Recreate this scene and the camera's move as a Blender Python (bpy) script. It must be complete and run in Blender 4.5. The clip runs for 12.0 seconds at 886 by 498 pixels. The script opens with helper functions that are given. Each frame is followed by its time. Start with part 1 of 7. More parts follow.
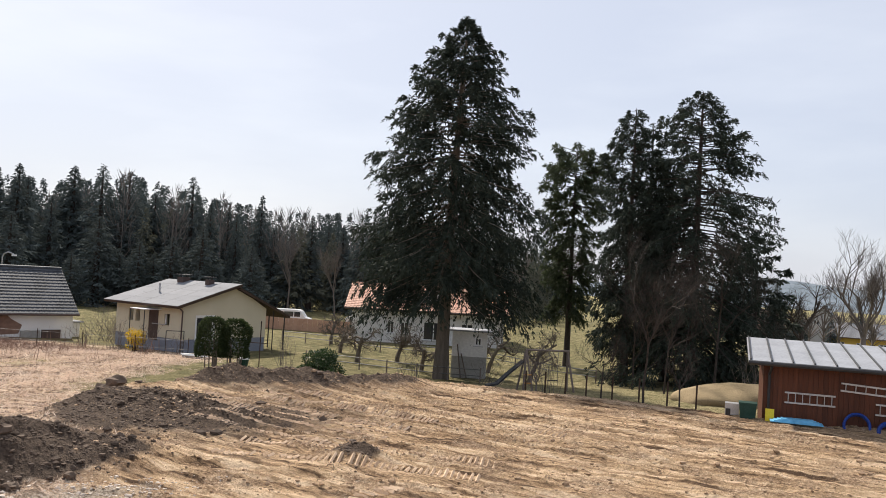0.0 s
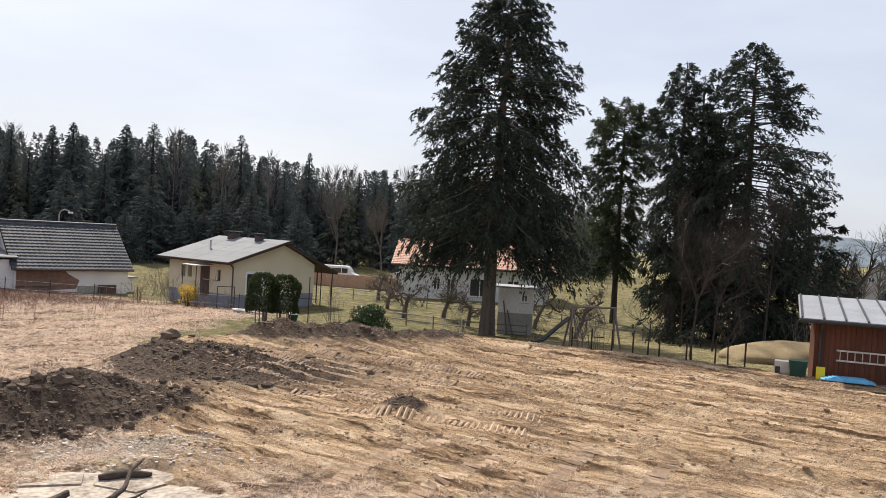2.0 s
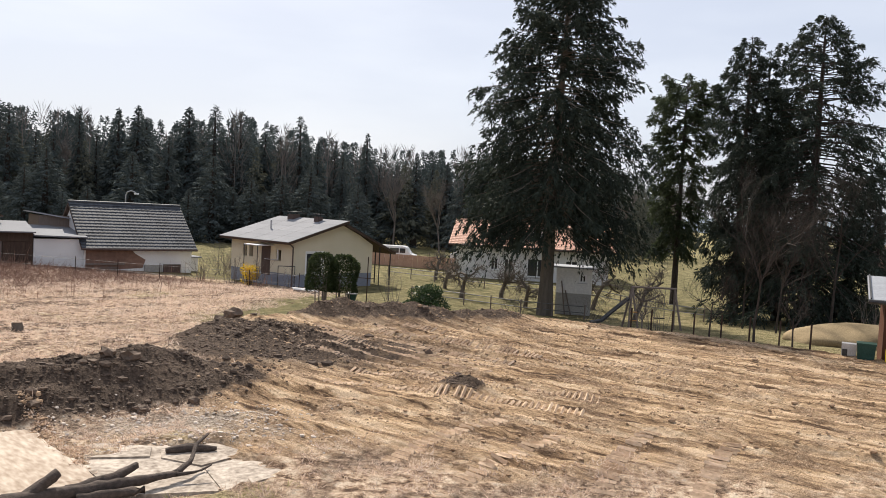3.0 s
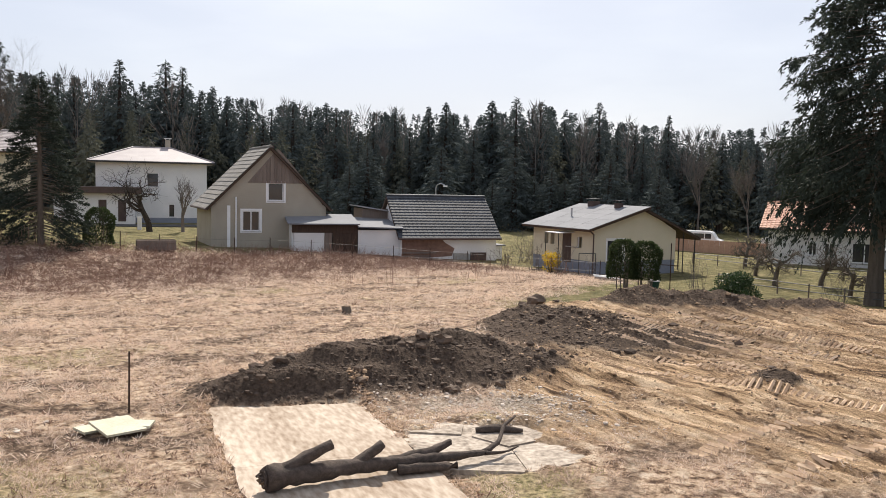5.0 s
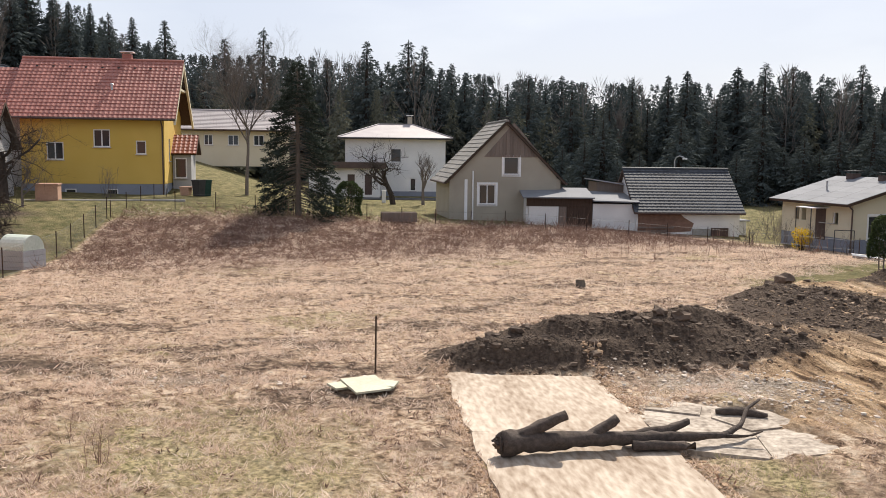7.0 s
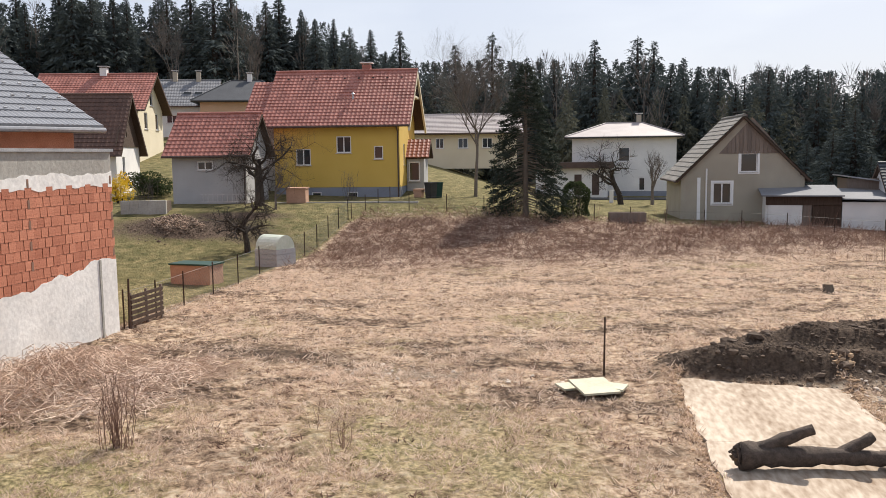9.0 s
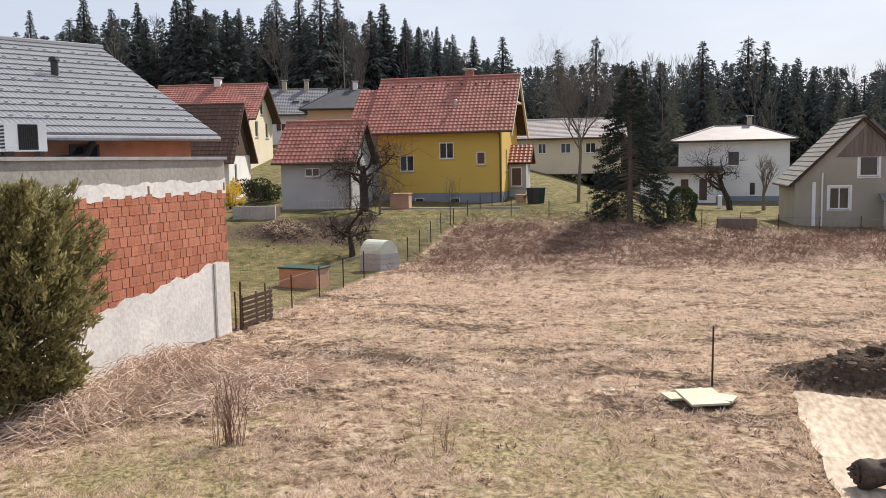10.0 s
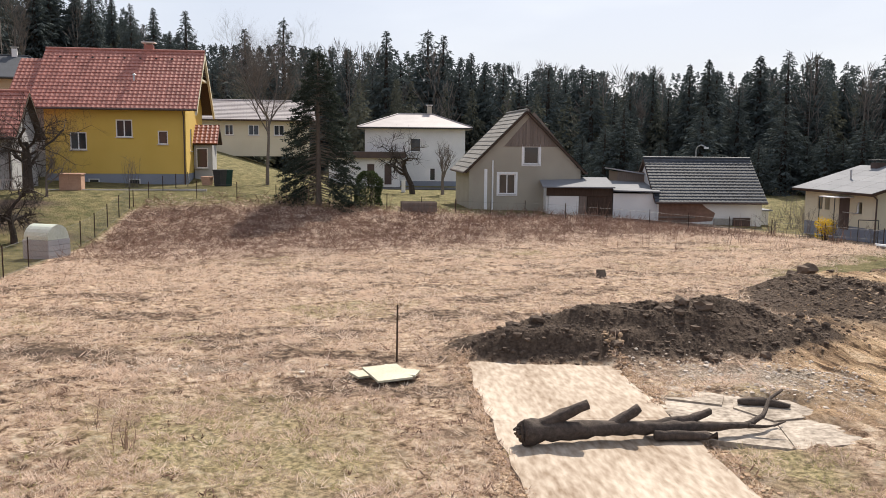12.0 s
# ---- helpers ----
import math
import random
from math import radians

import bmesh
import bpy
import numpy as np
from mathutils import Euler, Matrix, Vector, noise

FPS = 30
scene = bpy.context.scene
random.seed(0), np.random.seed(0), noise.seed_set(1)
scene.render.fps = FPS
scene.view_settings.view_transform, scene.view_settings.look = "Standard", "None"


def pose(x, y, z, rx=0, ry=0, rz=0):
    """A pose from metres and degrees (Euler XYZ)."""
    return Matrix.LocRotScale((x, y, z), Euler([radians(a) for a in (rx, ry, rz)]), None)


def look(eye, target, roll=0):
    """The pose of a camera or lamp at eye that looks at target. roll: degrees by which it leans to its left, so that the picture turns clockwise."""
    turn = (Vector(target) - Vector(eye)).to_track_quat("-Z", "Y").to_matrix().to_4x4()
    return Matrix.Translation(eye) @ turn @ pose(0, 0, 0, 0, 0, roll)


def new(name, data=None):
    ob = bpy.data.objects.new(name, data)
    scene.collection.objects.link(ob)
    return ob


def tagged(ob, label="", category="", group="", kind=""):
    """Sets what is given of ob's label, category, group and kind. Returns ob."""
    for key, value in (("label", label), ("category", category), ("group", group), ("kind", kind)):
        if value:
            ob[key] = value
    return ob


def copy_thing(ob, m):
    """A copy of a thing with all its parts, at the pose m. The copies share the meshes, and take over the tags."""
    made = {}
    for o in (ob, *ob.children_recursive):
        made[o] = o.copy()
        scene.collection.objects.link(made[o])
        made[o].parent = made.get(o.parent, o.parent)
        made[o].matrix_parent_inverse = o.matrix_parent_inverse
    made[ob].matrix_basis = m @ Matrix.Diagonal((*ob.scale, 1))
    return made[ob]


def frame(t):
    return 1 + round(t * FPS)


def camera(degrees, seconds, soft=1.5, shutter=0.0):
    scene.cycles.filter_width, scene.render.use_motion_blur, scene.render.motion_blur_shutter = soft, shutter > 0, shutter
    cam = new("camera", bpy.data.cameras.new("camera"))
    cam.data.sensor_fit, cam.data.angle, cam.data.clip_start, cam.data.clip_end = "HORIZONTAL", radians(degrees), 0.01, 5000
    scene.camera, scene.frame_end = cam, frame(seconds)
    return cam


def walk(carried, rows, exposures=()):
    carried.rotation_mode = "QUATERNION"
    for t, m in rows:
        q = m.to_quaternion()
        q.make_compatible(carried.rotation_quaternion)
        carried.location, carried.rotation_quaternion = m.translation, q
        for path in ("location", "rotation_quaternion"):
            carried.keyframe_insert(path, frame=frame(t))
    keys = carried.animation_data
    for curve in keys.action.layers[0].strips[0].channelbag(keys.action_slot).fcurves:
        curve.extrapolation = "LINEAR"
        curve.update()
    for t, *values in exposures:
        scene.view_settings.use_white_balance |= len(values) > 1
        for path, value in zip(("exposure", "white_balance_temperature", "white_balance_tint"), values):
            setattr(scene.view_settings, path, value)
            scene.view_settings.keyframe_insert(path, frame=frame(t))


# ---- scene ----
cam = camera(54.71, 12.0, soft=0.9)
EYE = 4.8
# seconds, x, y, z from the eye's rest, yaw, pitch, roll
ROWS = [
    (0.0, -0.026, 0.206, 0.029, 1.62, 1.90, -3.29),
    (0.5, -0.037, 0.218, 0.027, 3.08, 0.77, -3.16),
    (1.0, -0.044, 0.207, 0.020, 3.95, 0.16, -3.16),
    (1.5, -0.037, 0.189, 0.023, 4.40, -0.47, -3.21),
    (2.0, -0.032, 0.170, 0.017, 4.71, -1.16, -3.28),
    (2.5, -0.046, 0.180, 0.014, 5.64, -2.01, -3.27),
    (2.7, -0.044, 0.175, 0.011, 6.53, -2.39, -3.25),
    (4.3, -0.062, 0.169, 0.005, 21.43, -3.76, -1.93),
    (4.5, -0.054, 0.191, 0.023, 23.31, -3.95, -1.71),
    (5.0, -0.066, 0.170, 0.019, 28.37, -4.34, -1.22),
    (5.5, -0.066, 0.152, 0.002, 32.88, -4.91, -0.96),
    (6.0, -0.079, 0.140, -0.005, 36.67, -5.51, -0.80),
    (6.5, -0.095, 0.119, -0.009, 40.38, -6.00, -0.74),
    (7.0, -0.102, 0.109, -0.017, 43.87, -6.32, -0.64),
    (7.2, -0.096, 0.108, -0.035, 45.63, -6.39, -0.57),
    (9.0, -0.122, 0.043, -0.017, 58.83, -6.28, 0.68),
    (9.5, -0.113, 0.010, -0.009, 62.59, -5.98, 0.91),
    (10.0, -0.102, -0.008, -0.010, 65.59, -5.81, 1.06),
    (10.5, -0.104, -0.011, -0.009, 66.73, -5.91, 1.12),
    (11.0, -0.106, -0.006, -0.015, 64.06, -6.32, 1.02),
    (11.5, -0.104, 0.009, -0.013, 56.99, -6.81, 0.47),
    (12.0, -0.106, 0.045, -0.017, 45.14, -7.02, -0.55),
]
walk(cam, [(t, pose(x, y, EYE + z, 90 + pitch, roll, yaw)) for t, x, y, z, yaw, pitch, roll in ROWS])

# ---- world, sun, exposure ----
SUN_YAW, SUN_EL = 28.0, 45.0
world = bpy.data.worlds.new("sky")
scene.world = world
world.use_nodes = True
wn, wl = world.node_tree.nodes, world.node_tree.links
sky = wn.new("ShaderNodeTexSky")
sky.sky_type, sky.sun_disc = "NISHITA", False
sky.sun_elevation, sky.sun_rotation = radians(SUN_EL), radians(-SUN_YAW)
sky.dust_density, sky.air_density, sky.altitude = 3.0, 1.0, 500
# a thin veil of high cloud with a few brighter wisps
wtc = wn.new("ShaderNodeTexCoord")
wmap = wn.new("ShaderNodeMapping")
wmap.inputs["Scale"].default_value = (1.0, 1.0, 4.0)
wno = wn.new("ShaderNodeTexNoise")
wno.inputs["Scale"].default_value, wno.inputs["Detail"].default_value = 2.6, 6.0
wramp = wn.new("ShaderNodeValToRGB")
wramp.color_ramp.elements[0].position, wramp.color_ramp.elements[1].position = 0.45, 0.75
wramp.color_ramp.elements[0].color = (6.3, 6.7, 7.8, 1)
wramp.color_ramp.elements[1].color = (7.7, 8.0, 8.8, 1)
wmix = wn.new("ShaderNodeMix")
wmix.data_type = "RGBA"
wmix.inputs["Factor"].default_value = 0.72
wl.new(wtc.outputs["Generated"], wmap.inputs["Vector"])
wl.new(wmap.outputs["Vector"], wno.inputs["Vector"])
wl.new(wno.outputs["Fac"], wramp.inputs["Fac"])
wl.new(sky.outputs["Color"], wmix.inputs["A"])
wl.new(wramp.outputs["Color"], wmix.inputs["B"])
wl.new(wmix.outputs["Result"], wn["Background"].inputs["Color"])
wn["Background"].inputs["Strength"].default_value = 0.088

sun = new("sun", bpy.data.lights.new("sun", "SUN"))
sun.data.energy, sun.data.angle, sun.data.color = 5.0, radians(1.5), (1.0, 0.915, 0.80)
_a, _e = radians(SUN_YAW), radians(SUN_EL)
sun.matrix_world = look((-math.sin(_a) * math.cos(_e) * 100, math.cos(_a) * math.cos(_e) * 100, math.sin(_e) * 100), (0, 0, 0))
scene.view_settings.exposure = 0.42


# ---- materials ----
def mat(name, c1, c2, rough=0.85, s1=0.6, s2=14.0, bump=0.25, metal=0.0, rand=0.0, island=0.0, stretch=(1, 1, 1), contrast=0.5, spec=0.3):
    """Two colours mixed by a coarse and a fine noise, with relief from the fine one."""
    m = bpy.data.materials.new(name)
    m.use_nodes = True
    n, l = m.node_tree.nodes, m.node_tree.links
    b = n["Principled BSDF"]
    b.inputs["Roughness"].default_value, b.inputs["Metallic"].default_value = rough, metal
    b.inputs["Specular IOR Level"].default_value = spec
    tc = n.new("ShaderNodeTexCoord")
    mp = n.new("ShaderNodeMapping")
    mp.inputs["Scale"].default_value = stretch
    l.new(tc.outputs["Object"], mp.inputs["Vector"])
    a, f = n.new("ShaderNodeTexNoise"), n.new("ShaderNodeTexNoise")
    a.inputs["Scale"].default_value, a.inputs["Detail"].default_value = s1, 4.0
    f.inputs["Scale"].default_value, f.inputs["Detail"].default_value = s2, 5.0
    l.new(mp.outputs["Vector"], a.inputs["Vector"])
    l.new(mp.outputs["Vector"], f.inputs["Vector"])
    add = n.new("ShaderNodeMath")
    add.operation = "ADD"
    l.new(a.outputs["Fac"], add.inputs[0])
    l.new(f.outputs["Fac"], add.inputs[1])
    last = add.outputs[0]
    for amount, kind in ((rand, "ShaderNodeObjectInfo"), (island, "ShaderNodeNewGeometry")):
        if amount:
            o = n.new(kind)
            mul = n.new("ShaderNodeMath")
            mul.operation = "MULTIPLY_ADD"
            l.new(o.outputs["Random" if kind == "ShaderNodeObjectInfo" else "Random Per Island"], mul.inputs[0])
            mul.inputs[1].default_value = amount
            l.new(last, mul.inputs[2])
            last = mul.outputs[0]
    mr = n.new("ShaderNodeMapRange")
    mr.inputs["From Min"].default_value = 1.0 - contrast / 2
    mr.inputs["From Max"].default_value = 1.0 + contrast / 2 + rand + island
    l.new(last, mr.inputs["Value"])
    mx = n.new("ShaderNodeMix")
    mx.data_type = "RGBA"
    mx.inputs["A"].default_value, mx.inputs["B"].default_value = (*c1, 1), (*c2, 1)
    l.new(mr.outputs["Result"], mx.inputs["Factor"])
    l.new(mx.outputs["Result"], b.inputs["Base Color"])
    if bump:
        bp = n.new("ShaderNodeBump")
        bp.inputs["Strength"].default_value, bp.inputs["Distance"].default_value = bump, 0.03
        l.new(f.outputs["Fac"], bp.inputs["Height"])
        l.new(bp.outputs["Normal"], b.inputs["Normal"])
    return m


def leafy(m, amount=0.35):
    """Lets some light through thin leaves."""
    n, l = m.node_tree.nodes, m.node_tree.links
    t = n.new("ShaderNodeBsdfTranslucent")
    s = n.new("ShaderNodeMixShader")
    s.inputs["Fac"].default_value = amount
    mx = [x for x in n if x.bl_idname == "ShaderNodeMix"][0]
    l.new(mx.outputs["Result"], t.inputs["Color"])
    l.new(n["Principled BSDF"].outputs["BSDF"], s.inputs[1])
    l.new(t.outputs["BSDF"], s.inputs[2])
    l.new(s.outputs["Shader"], n["Material Output"].inputs["Surface"])
    return m


def glass_mat(name):
    m = bpy.data.materials.new(name)
    m.use_nodes = True
    b = m.node_tree.nodes["Principled BSDF"]
    b.inputs["Base Color"].default_value = (0.03, 0.035, 0.04, 1)
    b.inputs["Roughness"].default_value = 0.06
    b.inputs["Specular IOR Level"].default_value = 0.6
    return m


M = {
    "yellow": mat("yellow_render", (0.58, 0.39, 0.085), (0.66, 0.46, 0.12), 0.9, 0.4, 30, 0.15),
    "plinth": mat("blue_grey_plinth", (0.20, 0.22, 0.27), (0.27, 0.29, 0.34), 0.9, 0.5, 25, 0.15),
    "white": mat("white_render", (0.62, 0.62, 0.62), (0.80, 0.79, 0.77), 0.9, 0.5, 30, 0.15),
    "cream": mat("cream_render", (0.60, 0.54, 0.40), (0.68, 0.62, 0.48), 0.9, 0.5, 30, 0.12),
    "greyrender": mat("aged_grey_render", (0.30, 0.27, 0.22), (0.42, 0.38, 0.31), 0.95, 0.6, 18, 0.3, contrast=0.7),
    "garagegrey": mat("grey_render", (0.36, 0.36, 0.37), (0.46, 0.46, 0.46), 0.9, 0.6, 20, 0.2),
    "orange": mat("orange_render", (0.52, 0.36, 0.24), (0.60, 0.43, 0.30), 0.9, 0.5, 20, 0.1),
    "redtile": mat("red_clay_tiles", (0.22, 0.075, 0.055), (0.44, 0.175, 0.135), 0.5, 0.8, 9, 0.3, island=0.5, spec=0.4),
    "browntile": mat("brown_tiles", (0.08, 0.045, 0.035), (0.14, 0.08, 0.06), 0.7, 0.8, 9, 0.3, island=0.5),
    "greytile": mat("grey_fibre_cement", (0.16, 0.15, 0.135), (0.27, 0.25, 0.23), 0.75, 0.7, 9, 0.3, island=0.5),
    "slate": mat("blue_grey_slate", (0.03, 0.034, 0.042), (0.072, 0.078, 0.09), 0.65, 0.9, 9, 0.3, island=0.6),
    "anthracite": mat("anthracite_tile", (0.185, 0.19, 0.21), (0.28, 0.287, 0.305), 0.34, 0.8, 20, 0.1, rand=0.3, island=0.3, spec=0.5),
    "felt": mat("grey_roofing_felt", (0.15, 0.155, 0.17), (0.23, 0.235, 0.25), 0.85, 0.6, 15, 0.2, island=0.3),
    "palepink": mat("pale_sheet_roof", (0.28, 0.25, 0.25), (0.37, 0.335, 0.335), 0.6, 0.6, 15, 0.1),
    "orangetile": mat("faded_orange_tiles", (0.42, 0.22, 0.15), (0.55, 0.32, 0.23), 0.7, 0.6, 9, 0.2, island=0.4),
    "zinc": mat("zinc_sheet", (0.22, 0.23, 0.25), (0.33, 0.34, 0.37), 0.55, 0.8, 10, 0.1, metal=0.2, spec=0.5),
    "darkwood": mat("dark_brown_wood", (0.045, 0.028, 0.02), (0.085, 0.055, 0.04), 0.8, 2, 14, 0.3, stretch=(6, 6, 0.6)),
    "greywood": mat("weathered_boards", (0.12, 0.095, 0.08), (0.26, 0.21, 0.18), 0.9, 2, 16, 0.4, rand=0.5, stretch=(5, 5, 0.4), contrast=0.8),
    "redwood": mat("red_brown_stained_boards", (0.065, 0.022, 0.012), (0.135, 0.044, 0.021), 0.6, 1.5, 16, 0.3, rand=0.5, stretch=(5, 5, 0.5)),
    "orangewood": mat("orange_wood", (0.42, 0.2, 0.06), (0.5, 0.26, 0.09), 0.8, 2, 14, 0.2, stretch=(5, 5, 0.6)),
    "trim": mat("dark_trim", (0.03, 0.03, 0.032), (0.05, 0.05, 0.05), 0.5, 2, 20, 0.05),
    "whitetrim": mat("white_trim", (0.74, 0.74, 0.74), (0.82, 0.82, 0.82), 0.6, 2, 20, 0.05),
    "gutter": mat("brown_gutter", (0.07, 0.045, 0.04), (0.1, 0.07, 0.06), 0.45, 2, 20, 0.05),
    "glass": glass_mat("window_glass"),
    "brick": mat("red_hollow_brick", (0.33, 0.115, 0.07), (0.58, 0.25, 0.16), 0.9, 3, 22, 0.5, rand=0.9, contrast=0.8),
    "mortar": mat("brick_joint", (0.36, 0.17, 0.11), (0.52, 0.28, 0.2), 0.95, 2, 30, 0.4),
    "plaster": mat("patchy_grey_plaster", (0.58, 0.57, 0.56), (0.86, 0.85, 0.83), 0.92, 0.7, 9, 0.3, contrast=0.7),
    "concreteband": mat("grey_concrete_blocks", (0.25, 0.24, 0.22), (0.44, 0.43, 0.40), 0.92, 1.0, 9, 0.4, contrast=0.8, rand=0.12),
    "metalgrey": mat("galvanised_metal", (0.4, 0.4, 0.41), (0.55, 0.55, 0.56), 0.45, 3, 25, 0.05, metal=0.7),
    "rust": mat("dark_rusty_iron", (0.035, 0.022, 0.016), (0.075, 0.045, 0.03), 0.85, 6, 40, 0.3),
    "bark": mat("grey_brown_bark", (0.085, 0.07, 0.055), (0.19, 0.16, 0.13), 0.95, 2, 18, 0.6, stretch=(4, 4, 0.8), contrast=0.8),
    "darkbark": mat("dark_bark", (0.03, 0.025, 0.022), (0.075, 0.06, 0.05), 0.95, 3, 20, 0.5, stretch=(3, 3, 1)),
    "twig": mat("bare_twigs", (0.10, 0.085, 0.075), (0.21, 0.18, 0.16), 0.95, 1, 8, 0.0, island=0.5),
    "needle": leafy(mat("spruce_needles", (0.021, 0.031, 0.024), (0.052, 0.065, 0.048), 0.8, 0.5, 3, 0.0, island=0.6, spec=0.2), 0.22),
    "needlelight": leafy(mat("larch_needles", (0.03, 0.045, 0.022), (0.075, 0.09, 0.045), 0.8, 0.5, 3, 0.0, island=0.6)),
    # far wood: air haze is mixed into both needle colours, paler than near spruce
    "needlefar": leafy(mat("hazed_needles", (0.062, 0.078, 0.078), (0.112, 0.130, 0.122), 0.95, 0.04, 0.3, 0.0, island=0.6, spec=0.03), 0.15),
    "needleolive": leafy(mat("hazed_light_needles", (0.078, 0.084, 0.068), (0.14, 0.142, 0.108), 0.95, 0.04, 0.3, 0.0, island=0.6, spec=0.03), 0.15),
    "juniper": leafy(mat("juniper_sprays", (0.12, 0.118, 0.045), (0.42, 0.37, 0.18), 0.8, 1.0, 6, 0.0, island=0.6)),
    "thuja": leafy(mat("thuja_leaves", (0.022, 0.038, 0.014), (0.07, 0.09, 0.035), 0.8, 1.5, 8, 0.0, island=0.6)),
    "laurel": leafy(mat("cherry_laurel_leaves", (0.016, 0.036, 0.012), (0.05, 0.08, 0.03), 0.4, 1.5, 8, 0.0, island=0.6)),
    "forsythia": leafy(mat("forsythia_blossom", (0.55, 0.36, 0.02), (0.75, 0.55, 0.05), 0.8, 1.5, 8, 0.0, island=0.6)),
    "drygrass": leafy(mat("dry_grass_blades", (0.22, 0.145, 0.105), (0.94, 0.745, 0.60), 0.9, 0.25, 2, 0.0, island=1.0)),
    "palegrass": leafy(mat("bleached_grass_blades", (0.63, 0.475, 0.36), (0.94, 0.80, 0.675), 0.9, 0.25, 2, 0.0, island=0.7)),
    "greengrass": leafy(mat("fresh_grass_blades", (0.20, 0.195, 0.075), (0.60, 0.54, 0.26), 0.9, 0.25, 2, 0.0, island=0.7)),
    "bramble": mat("reddish_dead_stems", (0.11, 0.062, 0.048), (0.36, 0.225, 0.165), 0.9, 0.3, 4, 0.0, island=0.7),
    "mound": mat("grassed_soil", (0.13, 0.10, 0.05), (0.40, 0.30, 0.175), 0.95, 0.8, 22, 0.8, contrast=0.9),
    "clod": mat("dark_soil_clods", (0.062, 0.045, 0.034), (0.155, 0.112, 0.084), 0.95, 0.6, 12, 0.6, island=0.35),
    "tanclod": mat("loam_clods", (0.25, 0.165, 0.10), (0.50, 0.35, 0.225), 0.95, 1.5, 12, 0.5, island=0.6),
    "stone": mat("pale_stones", (0.42, 0.34, 0.28), (0.74, 0.65, 0.56), 0.9, 3, 20, 0.4, island=0.5),
    "logbark": mat("dark_dead_wood", (0.032, 0.025, 0.021), (0.15, 0.115, 0.095), 0.9, 3, 22, 0.8, stretch=(1, 5, 5), contrast=0.8),
    "cutwood": mat("cut_wood", (0.11, 0.07, 0.045), (0.2, 0.14, 0.09), 0.9, 8, 30, 0.4),
    "foam": mat("pale_yellow_foam", (0.44, 0.42, 0.31), (0.60, 0.57, 0.44), 0.8, 1.5, 30, 0.1),
    "blue": mat("blue_plastic", (0.012, 0.045, 0.26), (0.02, 0.07, 0.34), 0.4, 3, 20, 0.05),
    "tarp": mat("light_blue_tarpaulin", (0.12, 0.42, 0.68), (0.2, 0.52, 0.76), 0.5, 3, 12, 0.3),
    "yellowp": mat("yellow_board", (0.62, 0.48, 0.02), (0.7, 0.56, 0.05), 0.6, 3, 20, 0.05),
    "darkgreen": mat("dark_green_plastic", (0.01, 0.04, 0.03), (0.02, 0.065, 0.05), 0.5, 3, 20, 0.05),
    "carwhite": mat("white_car_paint", (0.72, 0.73, 0.74), (0.78, 0.79, 0.8), 0.25, 2, 20, 0.0),
    "rubber": mat("black_rubber", (0.015, 0.015, 0.015), (0.03, 0.03, 0.03), 0.8, 3, 20, 0.1),
    "terracotta": mat("pinkish_board", (0.40, 0.24, 0.17), (0.5, 0.32, 0.23), 0.85, 2, 12, 0.2),
    "fleece": mat("pale_green_film", (0.5, 0.55, 0.46), (0.62, 0.66, 0.58), 0.4, 2, 12, 0.2),
    "asphalt": mat("grey_asphalt", (0.05, 0.05, 0.052), (0.085, 0.085, 0.085), 0.9, 0.6, 30, 0.2),
    "steel": mat("wire_grey", (0.10, 0.10, 0.10), (0.18, 0.18, 0.17), 0.6, 3, 20, 0.0),
}


# ---- mesh helpers ----
def part(name, bm, material, parent=None, label="", smooth=False):
    me = bpy.data.meshes.new(name)
    bm.normal_update()
    bm.to_mesh(me)
    bm.free()
    me.materials.append(M[material] if isinstance(material, str) else material)
    if smooth:
        me.polygons.foreach_set("use_smooth", [True] * len(me.polygons))
    ob = new(name, me)
    if parent:
        ob.parent = parent
    if label:
        ob["label"] = label
    return ob


def raw(name, verts, faces, material, parent=None, label="", smooth=False):
    me = bpy.data.meshes.new(name)
    me.from_pydata([tuple(v) for v in verts] if not isinstance(verts, np.ndarray) else verts.tolist(), [], faces if not isinstance(faces, np.ndarray) else faces.tolist())
    me.materials.append(M[material] if isinstance(material, str) else material)
    if smooth:
        me.polygons.foreach_set("use_smooth", [True] * len(me.polygons))
    ob = new(name, me)
    if parent:
        ob.parent = parent
    if label:
        ob["label"] = label
    return ob


def thing(name, m, label, category, group=""):
    e = new(name)
    e.matrix_world = m
    e.empty_display_size = 0.3
    return tagged(e, label, category, group)


def prism(bm, a, b):
    """A solid between two rings of as many points, with both ends closed."""
    va, vb = [bm.verts.new(p) for p in a], [bm.verts.new(p) for p in b]
    k = len(va)
    bm.faces.new(va[::-1])
    bm.faces.new(vb)
    for i in range(k):
        bm.faces.new((va[i], va[(i + 1) % k], vb[(i + 1) % k], vb[i]))


def box(bm, x0, x1, y0, y1, z0, z1):
    prism(bm, [(x0, y0, z0), (x1, y0, z0), (x1, y1, z0), (x0, y1, z0)], [(x0, y0, z1), (x1, y0, z1), (x1, y1, z1), (x0, y1, z1)])
    return bm


def tube(bm, p, q, r0, r1, n=6):
    p, q = Vector(p), Vector(q)
    d = (q - p).normalized()
    u = d.orthogonal().normalized()
    w = d.cross(u)
    ring = [(math.cos(2 * math.pi * i / n), math.sin(2 * math.pi * i / n)) for i in range(n)]
    prism(bm, [p + (u * c + w * s) * r0 for c, s in ring], [q + (u * c + w * s) * r1 for c, s in ring])
    return bm


def pipe(bm, pts, r, n=6):
    for p, q in zip(pts, pts[1:]):
        tube(bm, p, q, r, r, n)
    return bm


